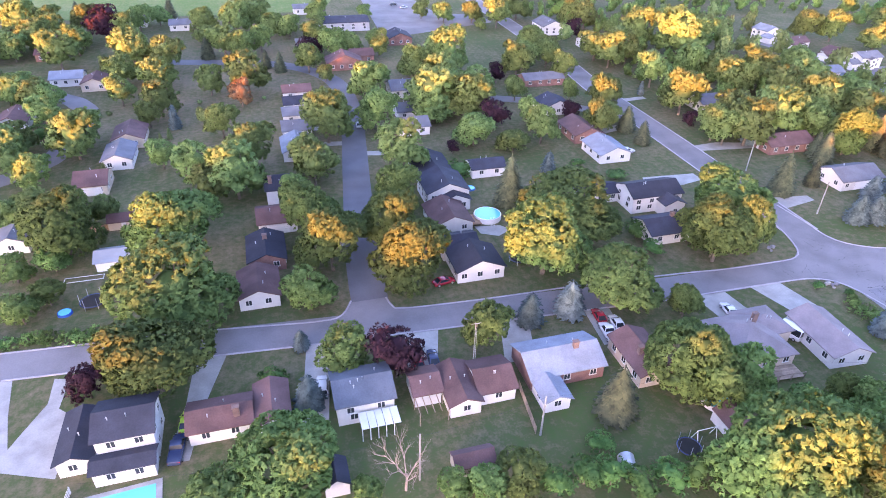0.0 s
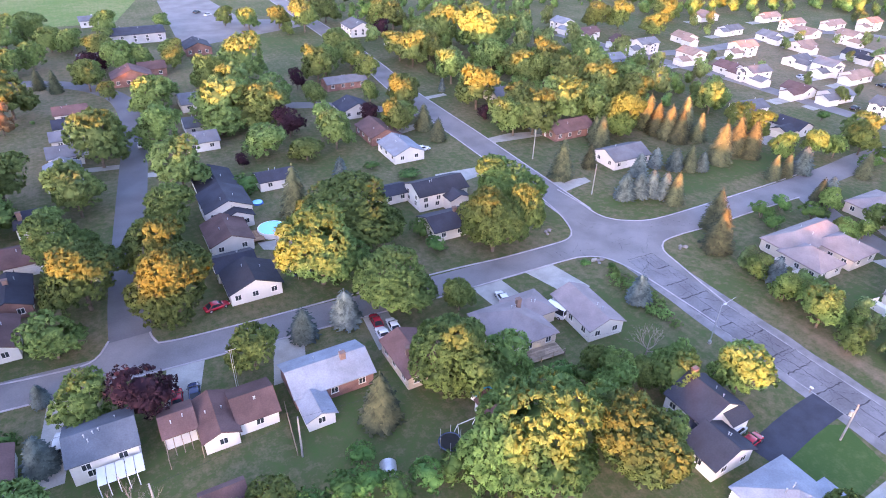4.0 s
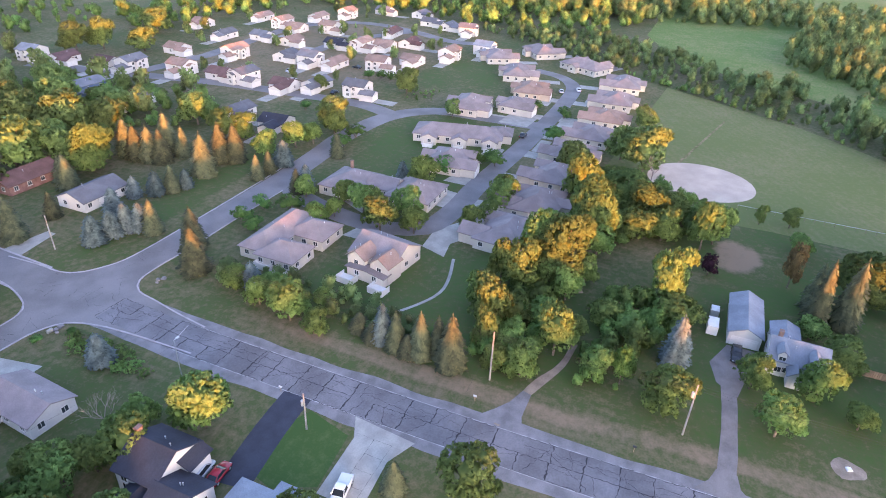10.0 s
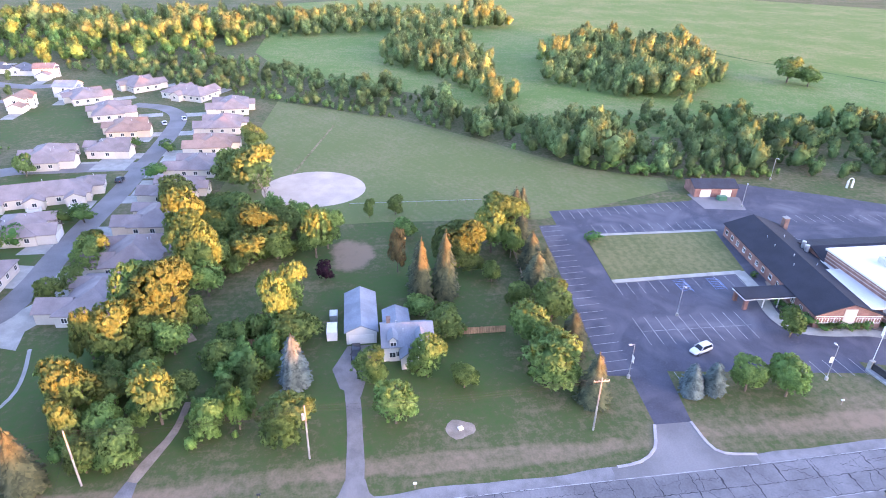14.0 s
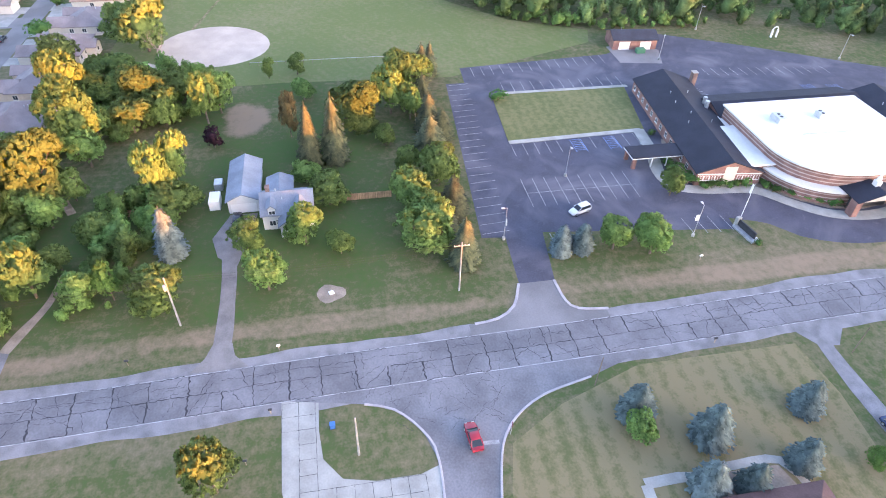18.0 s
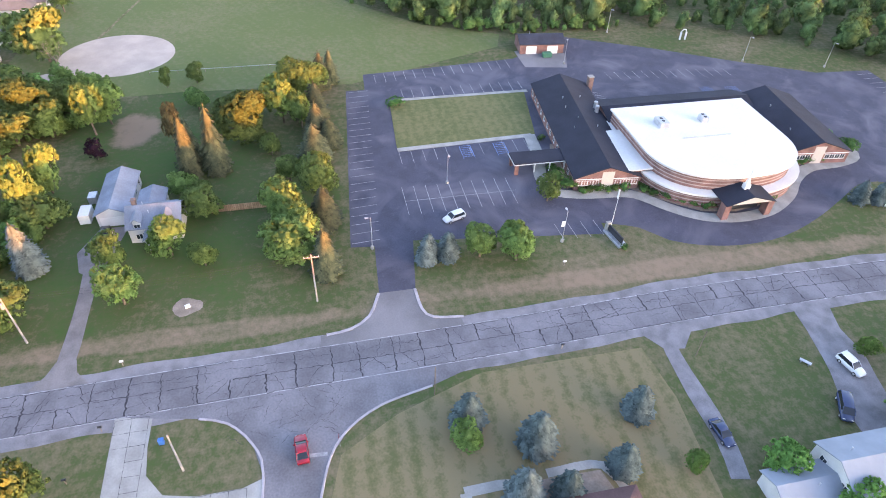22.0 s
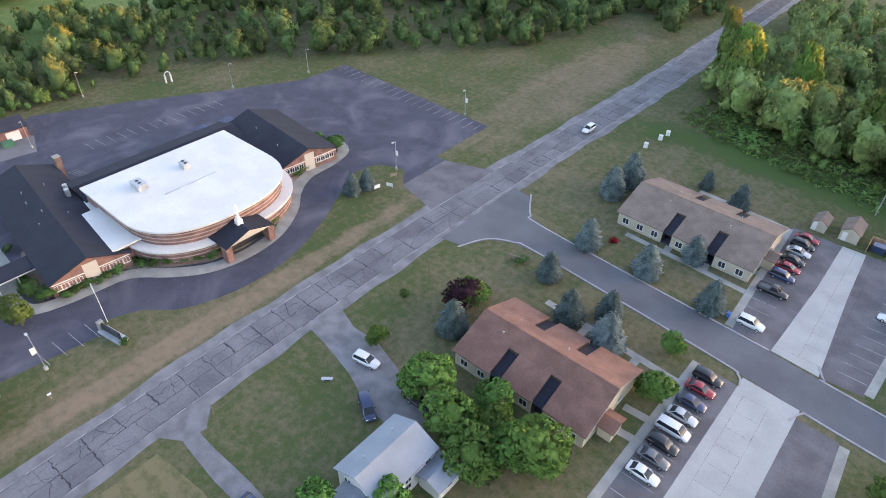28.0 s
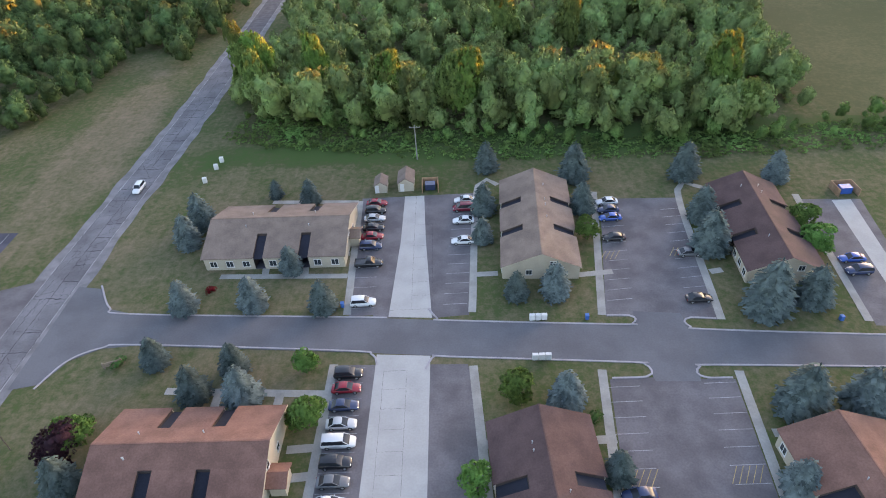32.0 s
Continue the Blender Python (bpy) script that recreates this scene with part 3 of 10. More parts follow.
def conifer(seed, material, tiers=17, full=0.56, droop=0.16, name="crown"):
    """A spruce, one unit wide and one high: tiers of drooping boughs, each bough a ragged tuft with side sprays round a dark core."""
    rng = random.Random(seed)
    verts, faces = [], []

    def spray(base, tip, width, lift):
        d = tip - base
        s = Vector((-d.y, d.x, 0)).normalized() * width
        mid = base.lerp(tip, 0.55) + Vector((0, 0, lift))
        i = len(verts)
        verts.extend([base, mid + s - Vector((0, 0, lift)), tip, mid - s - Vector((0, 0, lift)), mid])
        faces.extend([(i, i + 1, i + 4), (i + 1, i + 2, i + 4), (i + 2, i + 3, i + 4), (i + 3, i, i + 4)])

    for t in range(tiers):
        f = t / (tiers - 1)
        z = 0.05 + 0.91 * f
        reach = 0.48 * (1 - f) ** full * (1 if f > 0.16 else 0.80 + 1.25 * f) + 0.015
        count = max(5, int(17 * (1 - f) ** 0.6 + 4))
        for k in range(count):
            a = (k + rng.uniform(-0.4, 0.4) + 0.5 * (t % 2)) / count * 2 * math.pi
            r = reach * rng.uniform(0.76, 1.08)
            out = Vector((math.cos(a), math.sin(a), 0))
            base = out * r * 0.25 + Vector((0, 0, z + 0.05))
            tip = out * r + Vector((0, 0, z - droop * r + rng.uniform(-0.025, 0.025)))
            spray(base, tip, r * 0.16 + 0.012, 0.020)
            side = Vector((-out.y, out.x, 0))
            for e in (-1, 1, 0.4):
                b = base.lerp(tip, rng.uniform(0.35, 0.85))
                spray(b, b + (out * 0.9 + side * e).normalized() * r * rng.uniform(0.20, 0.34) + Vector((0, 0, rng.uniform(-0.04, 0.01))), r * 0.07 + 0.006, 0.012)
    spray(Vector((0, 0, 0.92)), Vector((0.004, 0, 1.02)), 0.014, 0.0)
    i = len(verts)
    for t in range(7):
        f = t / 6
        for k in range(8):
            a = k / 8 * 2 * math.pi
            r = 0.5 * (1 - f) ** full * 0.48
            verts.append(Vector((math.cos(a) * r, math.sin(a) * r, 0.05 + 0.9 * f)))
    for t in range(6):
        for k in range(8):
            a, b = i + t * 8 + k, i + t * 8 + (k + 1) % 8
            faces.extend([(a, b, b + 8), (a, b + 8, a + 8)])
    v, f = np.array([tuple(q) for q in verts]), np.array(faces)
    out = unit(v * np.array((1, 1, 0)) + 1e-6) + np.array((0, 0, 0.35))
    own = np.zeros_like(v)
    for k in range(3):
        np.add.at(own, f[:, k], unit(np.cross(v[f[:, 1]] - v[f[:, 0]], v[f[:, 2]] - v[f[:, 0]])))
    own[own[:, 2] < 0] *= -1
    crown = tri_mesh(name, v.tolist(), faces, material, unit(unit(out) + 0.35 * unit(own)).tolist())
    bm = bmesh.new()
    tube(bm, (0, 0, -0.02), (0, 0, 0.9), 0.028, 0.004, 7)
    return crown, mesh_of(bm, "trunk", BARK)


def shrub(seed, material, sprays=70, per=8, name="crown", size=0.05):
    rng = random.Random(seed)
    lobes = [(Vector((rng.uniform(-0.22, 0.22), rng.uniform(-0.22, 0.22), rng.uniform(0.30, 0.6))), rng.uniform(0.22, 0.34), 1.1) for _ in range(6)]
    v, f, shade = leaf_cloud(seed, lobes, sprays, per, 0.09, size)
    bm = bmesh.new()
    for k in range(4):
        tube(bm, (0, 0, -0.02), (rng.uniform(-0.2, 0.2), rng.uniform(-0.2, 0.2), 0.5), 0.02, 0.008, 5, False)
    return tri_mesh(name, v, f, material, shade), mesh_of(bm, "stem", BARK)


KINDS = {}


def tree_kind(key, name, label, category, meshes):
    """A kind of tree: prototypes of which copies are set out."""
    KINDS[key] = (name, label, category, meshes)


def tree(key, x, y, wide, high, label=""):
    name, text, category, meshes = KINDS[key]
    TREES.append((x, y, wide))
    i = int(abs(x * 7.3 + y * 3.1)) % len(meshes)
    root = thing(name, label or text, category, pose(x, y, 0, 0, 0, (x * 37 + y * 53) % 360) @ Matrix.Diagonal((wide, wide, high, 1)), group=name + "s")
    crown, trunk = meshes[i]
    if trunk:
        part("trunk" if key != "b" else "stem", trunk, None, root)
    part("crown" if trunk else "limbwork", crown, None, root)
    return root


def crown_arrays(me):
    """Vertices, triangles and shading directions of a crown, to be joined with others."""
    v, f, n = np.empty(len(me.vertices) * 3), np.empty(len(me.loops), dtype=np.int64), np.empty(len(me.loops) * 3)
    me.vertices.foreach_get("co", v)
    me.loops.foreach_get("vertex_index", f)
    me.corner_normals.foreach_get("vector", n)
    own = np.zeros((len(me.vertices), 3))
    own[f] = n.reshape(-1, 3)
    return v.reshape(-1, 3), f.reshape(-1, 3), own


def join_mesh(name, label, v, f, material, normals=None):
    me = bpy.data.meshes.new(name)
    me.vertices.add(len(v))
    me.vertices.foreach_set("co", v.ravel())
    me.loops.add(f.size)
    me.loops.foreach_set("vertex_index", f.ravel())
    me.polygons.add(len(f))
    me.polygons.foreach_set("loop_start", np.arange(0, f.size, 3))
    me.polygons.foreach_set("loop_total", np.full(len(f), 3))
    me.materials.append(material)
    me.update(calc_edges=True)
    if normals is not None:
        me.shade_smooth()
        me.normals_split_custom_set_from_vertices(normals.tolist())
    return tagged(new(name, me), label, "woods", "", "stuff")


def woods(name, label, poly, spacing, meshes, low, high, seed, lean=0.85, material=WOODS, rough=0.5, small=0.25):
    """A stand of trees that nobody could count: crowns of differing size, joined into one mesh."""
    rng = random.Random(seed)
    xs, ys = [p[0] for p in poly], [p[1] for p in poly]
    data = [crown_arrays(me) for me in meshes]
    vs, fs, ns, base = [], [], [], 0
    x = min(xs)
    while x < max(xs):
        y = min(ys)
        while y < max(ys):
            px, py = x + rng.uniform(-0.45, 0.45) * spacing, y + rng.uniform(-0.45, 0.45) * spacing
            inside = False
            for (ax, ay), (bx, by) in zip(poly, poly[1:] + poly[:1]):
                if (ay > py) != (by > py) and px < (bx - ax) * (py - ay) / (by - ay) + ax:
                    inside = not inside
            if inside:
                co, tri, nor = rng.choice(data)
                h = rng.uniform(low, high) * (0.85 + rough * noise.noise(Vector((px * 0.03, py * 0.03, 7)))) * (rng.uniform(0.45, 0.75) if rng.random() < small else 1)
                w = h * lean * rng.uniform(0.7, 1.1)
                a = rng.uniform(0, 6.28)
                c, s = math.cos(a) * w, math.sin(a) * w
                vs.append(co @ np.array([[c, s, 0], [-s, c, 0], [0, 0, h]]) + (px, py, -0.05 * h))
                ns.append(nor @ np.array([[c / w, s / w, 0], [-s / w, c / w, 0], [0, 0, 1]]))
                fs.append(tri + base)
                base += len(co)
            y += spacing
        x += spacing
    return join_mesh(name, label, np.concatenate(vs), np.concatenate(fs), material, np.concatenate(ns))


# -- houses --
WINDOW_FRAME, WINDOW_PANE, DOOR_LEAF, DOOR_KNOB, GARAGE_LEAF, VENT_PIPE = None, None, None, None, None, None


def make_joinery():
    """Meshes that all houses share. They face -y, centred on x, sill at z = 0."""
    global WINDOW_FRAME, WINDOW_PANE, DOOR_LEAF, DOOR_KNOB, GARAGE_LEAF, VENT_PIPE
    bm = bmesh.new()
    for a in ((-0.60, -0.05, 0.0, -0.52, 0.02, 1.2), (0.52, -0.05, 0.0, 0.60, 0.02, 1.2), (-0.60, -0.05, 1.12, 0.60, 0.02, 1.2),
              (-0.66, -0.09, -0.06, 0.66, 0.02, 0.06), (-0.03, -0.04, 0.06, 0.03, 0.02, 1.12)):
        box(bm, *a)
    WINDOW_FRAME = mesh_of(bm, "window", TRIM)
    WINDOW_PANE = mesh_of(box(bmesh.new(), -0.52, -0.015, 0.06, 0.52, 0.02, 1.12), "pane", PANE)
    bm = box(bmesh.new(), -0.46, -0.05, 0.0, 0.46, 0.02, 2.05)
    for z in (0.2, 1.1):
        box(bm, -0.34, -0.07, z, 0.34, -0.04, z + 0.75)
    DOOR_LEAF = mesh_of(bm, "door", TRIM)
    DOOR_KNOB = mesh_of(box(bmesh.new(), 0.33, -0.12, 0.95, 0.40, -0.05, 1.05, 0.015), "knob", STEEL)
    bm = bmesh.new()
    for k in range(4):
        box(bm, -2.4, -0.05, 0.03 + k * 0.53, 2.4, 0.02, 0.53 + k * 0.53)
        for j in range(8):
            box(bm, -2.3 + j * 0.585, -0.07, 0.12 + k * 0.53, -1.82 + j * 0.585, -0.04, 0.44 + k * 0.53)
    GARAGE_LEAF = mesh_of(bm, "garage_door", TRIM)
    bm = tube(bmesh.new(), (0, 0, -0.3), (0, 0, 0.5), 0.07, 0.07, 8)
    tube(bm, (0, 0, 0.5), (0, 0, 0.6), 0.13, 0.04, 8)
    VENT_PIPE = mesh_of(bm, "vent_pipe", STEEL)


make_joinery()


def roof_bm(lx, ly, eave, rise, ridge, over=0.45, thick=0.16):
    """A gable roof along x or y, or a hip roof, with thickness and overhang."""
    bm = bmesh.new()
    hx, hy = lx / 2, ly / 2
    sl = rise / ((hy if ridge != "y" else hx))
    z0 = eave
    if ridge == "y":
        top = [(0, -hy, eave + rise), (0, hy, eave + rise)]
        quads = [[(-hx, -hy, z0), (-hx, hy, z0), top[1], top[0]], [(hx, hy, z0), (hx, -hy, z0), top[0], top[1]]]
    elif ridge == "x":
        top = [(-hx, 0, eave + rise), (hx, 0, eave + rise)]
        quads = [[(hx, -hy, z0), (-hx, -hy, z0), top[0], top[1]], [(-hx, hy, z0), (hx, hy, z0), top[1], top[0]]]
    else:
        if lx >= ly:
            top = [(-hx + hy, 0, eave + rise), (hx - hy, 0, eave + rise)]
            quads = [[(hx, -hy, z0), (-hx, -hy, z0), top[0], top[1]], [(-hx, hy, z0), (hx, hy, z0), top[1], top[0]],
                     [(-hx, -hy, z0), (-hx, hy, z0), top[0]], [(hx, hy, z0), (hx, -hy, z0), top[1]]]
        else:
            top = [(0, -hy + hx, eave + rise), (0, hy - hx, eave + rise)]
            quads = [[(-hx, -hy, z0), (-hx, hy, z0), top[1], top[0]], [(hx, hy, z0), (hx, -hy, z0), top[0], top[1]],
                     [(hx, -hy, z0), (-hx, -hy, z0), top[0]], [(-hx, hy, z0), (hx, hy, z0), top[1]]]
    for q in quads:
        up = [bm.verts.new(c) for c in q]
        dn = [bm.verts.new((c[0], c[1], c[2] - thick)) for c in q]
        bm.faces.new(up)
        bm.faces.new(dn[::-1])
        for i in range(len(q)):
            j = (i + 1) % len(q)
            bm.faces.new((up[j], up[i], dn[i], dn[j]))
    bmesh.ops.remove_doubles(bm, verts=bm.verts, dist=0.001)
    bmesh.ops.recalc_face_normals(bm, faces=bm.faces)
    return bm


def wall_bm(lx, ly, eave, rise, ridge, over=0.4):
    """Outer walls up to the eaves, with gables where the roof has them."""
    bm = bmesh.new()
    hx, hy = lx / 2 - over, ly / 2 - over
    e = eave - 0.10
    low = [bm.verts.new(c) for c in ((-hx, -hy, -0.1), (hx, -hy, -0.1), (hx, hy, -0.1), (-hx, hy, -0.1))]
    top = [bm.verts.new((v.co.x, v.co.y, e)) for v in low]
    for i in range(4):
        j = (i + 1) % 4
        bm.faces.new((low[i], low[j], top[j], top[i]))
    if ridge == "x":
        g = rise * hy / (ly / 2)
        for i, j, x in ((0, 3, -hx), (1, 2, hx)):
            bm.faces.new((top[i], top[j], bm.verts.new((x, 0, e + g))))
    elif ridge == "y":
        g = rise * hx / (lx / 2)
        for i, j, y in ((0, 1, -hy), (3, 2, hy)):
            bm.faces.new((top[i], top[j], bm.verts.new((0, y, e + g))))
    bmesh.ops.recalc_face_normals(bm, faces=bm.faces)
    return bm


ROOF_WORD = {"navy": "dark navy shingle", "brown": "brown shingle", "slate": "blue-grey shingle", "grey": "grey shingle", "steel": "steel-grey shingle", "taupe": "taupe shingle",
             "pale": "pale metal", "rust": "red-brown shingle", "tan": "tan-brown shingle", "maroon": "dark maroon shingle", "sunlit": "sunlit-coloured shingle", "black": "black shingle"}
WALL_WORD = {"white": "white siding", "cream": "cream siding", "tan": "tan siding", "grey": "grey siding", "pale": "pale metal siding", "brick": "red brick", "buff": "buff siding", "blue": "blue siding"}


def turn_to(side, lx, ly, along, z, over=0.4):
    """The place on a wall: side s, n, w or e; along it from its middle."""
    hx, hy = lx / 2 - over, ly / 2 - over
    return {"s": pose(along, -hy, z, 0, 0, 0), "n": pose(along, hy, z, 0, 0, 180), "e": pose(hx, along, z, 0, 0, 90), "w": pose(-hx, along, z, 0, 0, -90)}[side]


def block(root, lx, ly, eave, ridge, roof, wall, rise=None, windows="", doors="", garage="", chimney=None, at=None, seed=0, over=0.4, vents=2, detail=True):
    """One block of a house under root: walls, roof, and the openings on the sides that are named."""
    rng = random.Random(seed)
    half = min(lx, ly) / 2 if ridge == "h" else (ly / 2 if ridge == "x" else lx / 2)
    rise = half * 0.42 if rise is None else rise
    base = at or Matrix()
    part("wall", wall_bm(lx, ly, eave, rise, ridge, over), WALLS[wall], root, at=base)
    part("roof", roof_bm(lx, ly, eave, rise, ridge), ROOFS[roof], root, at=base)
    floors = [1.0] if eave < 3.6 else [0.9, eave - 1.75]
    for side in windows:
        length = (lx if side in "sn" else ly) - 2 * over
        k = max(1, int(length / (3.2 if detail else 5.0)))
        for z in floors:
            for i in range(k):
                a = (i + 0.5) / k * length - length / 2 + rng.uniform(-0.3, 0.3)
                w = part("window", WINDOW_FRAME, None, root, at=base @ turn_to(side, lx, ly, a, z, over))
                part("pane", WINDOW_PANE, None, w)
    for side in doors:
        d = part("door", DOOR_LEAF, None, root, at=base @ turn_to(side, lx, ly, 0.2 + rng.uniform(-1, 1), 0.05, over))
        part("knob", DOOR_KNOB, None, d)
    for side in garage:
        length = (lx if side in "sn" else ly) - 2 * over
        g = base @ turn_to(side, lx, ly, 0, 0.0, over)
        part("garage_door", GARAGE_LEAF, None, root, at=g @ Matrix.Diagonal((min(1, length / 5.4), 1, 1, 1)))
    if chimney:
        cx, cy = chimney
        bm = box(bmesh.new(), cx - 0.45, cy - 0.35, eave - 0.2, cx + 0.45, cy + 0.35, eave + rise + 0.8, 0.03)
        box(bm, cx - 0.52, cy - 0.42, eave + rise + 0.8, cx + 0.52, cy + 0.42, eave + rise + 0.92)
        part("chimney", bm, CHIMNEY, root, at=base)
    for k in range(vents):
        fx, fy = rng.uniform(-0.3, 0.3), rng.uniform(0.15, 0.6) * rng.choice((-1, 1))
        if ridge == "y":
            x, y = fy * lx / 2 * 0.8, fx * ly
            h = eave + rise * (1 - abs(x) / (lx / 2))
        else:
            x, y = fx * lx * (0.8 if ridge == "x" else 0.4), fy * ly / 2 * 0.8
            h = eave + rise * (1 - abs(y) / (ly / 2))
        part("vent_pipe", VENT_PIPE, None, root, at=base @ pose(x, y, h))


def house(x, y, lx, ly, eave, ridge, roof, wall, turn=0.0, **more):
    """A house of one block; further blocks are added under the Empty that it returns."""
    HOUSES.append((x, y, max(lx, ly)))
    root = thing("house", f"{WALL_WORD[wall]} house with a {ROOF_WORD[roof]} roof on a lawn", "house", pose(x, y, 0, 0, 0, turn), "houses")
    block(root, lx, ly, eave, ridge, roof, wall, seed=int(x * 3 + y * 7), **more)
    return root


def suburb(x, y, ridge, roof, eave, garage, wall="white"):
    """A pale house of the subdivision with a lower garage wing, a drive and a flat lawn round it."""
    lx, ly = (9.5, 10) if ridge == "y" else (11.5, 8.6)
    root = house(x, y, lx, ly, eave, ridge, roof, wall, windows="sw", detail=False, vents=1, turn=(x * 7 + y * 3) % 11 - 5)
    if garage == "s":
        wing(root, x - 3.4, y - ly / 2 - 1.6, 6.2, 6.4, 2.6, "y", roof, wall, garage="s", vents=0)
        d = pose(x - 3.4, y - ly / 2 - 8.4, 0.004)
    else:
        wing(root, x - lx / 2 - 1.6, y - 1.6, 6.6, 6.2, 2.6, "x", roof, wall, garage="w", vents=0)
        d = pose(x - lx / 2 - 8.4, y - 1.6, 0.004, 0, 0, 90)
    if eave > 4:
        wing(root, x - (lx / 2 - 0.6 if garage == "s" else 0.5), y + (1.8 if garage == "s" else -ly / 2 + 0.5), 3.6, 3.8, eave - 0.3, "x" if garage == "s" else "y", roof, wall, windows="w" if garage == "s" else "s", vents=0)
    drive = structure("driveway_house", slab_poly([(-2.6, -5), (2.6, -5), (2.5, 4.4), (-2.5, 4.4)], 0.028), CONCRETE, "pale concrete house driveway", "driveway")
    drive.matrix_basis = d


def wing(root, x, y, lx, ly, eave, ridge, roof, wall, **more):
    """Another block of the house, at a place in the world."""
    m = root.matrix_basis.inverted() @ pose(x, y, 0, 0, 0, math.degrees(root.matrix_basis.to_euler().z))
    block(root, lx, ly, eave, ridge, roof, wall, at=m, seed=int(x * 5 + y * 3), **more)


# -- cars --
PAINTS = {}
for key, c in {"white": (0.60, 0.61, 0.63), "black": (0.015, 0.016, 0.02), "red": (0.27, 0.014, 0.026), "blue": (0.03, 0.10, 0.38), "silver": (0.42, 0.44, 0.47),
               "navy": (0.03, 0.045, 0.10), "green": (0.35, 0.55, 0.06), "maroon": (0.16, 0.015, 0.03), "grey": (0.12, 0.125, 0.135)}.items():
    PAINTS[key] = surface("car_paint_" + key, c, 0.25, 0.03, 0.02, 2, 0.4, 0.0, spec=0.7)
TYRE = surface("tyre_rubber", (0.02, 0.02, 0.02), 0.9, 0.1, 0.1, 1, 0.1, 0.0)
LAMP_GLASS, TAIL = glass("headlamp_glass", (0.7, 0.7, 0.68)), glass("tail_lamp", (0.35, 0.01, 0.01))


def loft(bm, sections):
    """A skin through rings of points."""
    rings = [[bm.verts.new(p) for p in ring] for ring in sections]
    for a, b in zip(rings, rings[1:]):
        for i in range(len(a)):
            j = (i + 1) % len(a)
            bm.faces.new((a[i], a[j], b[j], b[i]))
    bm.faces.new(rings[0][::-1])
    bm.faces.new(rings[-1])
    bmesh.ops.recalc_face_normals(bm, faces=bm.faces)


def ring(x, half, z0, z1, crown=0.05):
    """A cross-section of a car's body: tucked sills, round shoulders, a slightly domed top."""
    h = z1 - z0
    side = [(half - 0.10, z0), (half - 0.01, z0 + 0.22 * h), (half, z0 + 0.55 * h), (half - 0.05, z0 + 0.86 * h), (half - 0.16, z1)]
    return [(x, -y, z) for y, z in side] + [(x, 0, z1 + crown)] + [(x, y, z) for y, z in side[::-1]]


CAR_MESH = {}
CAR_GLASS = surface("car_glass", (0.020, 0.024, 0.030), 0.16, 0.05, 0.05, 1, 0.3, 0.0, spec=0.45)


def smooth_mesh(bm, name, material):
    me = mesh_of(bm, name, material, True)
    me.set_sharp_from_angle(angle=radians(38))
    return me


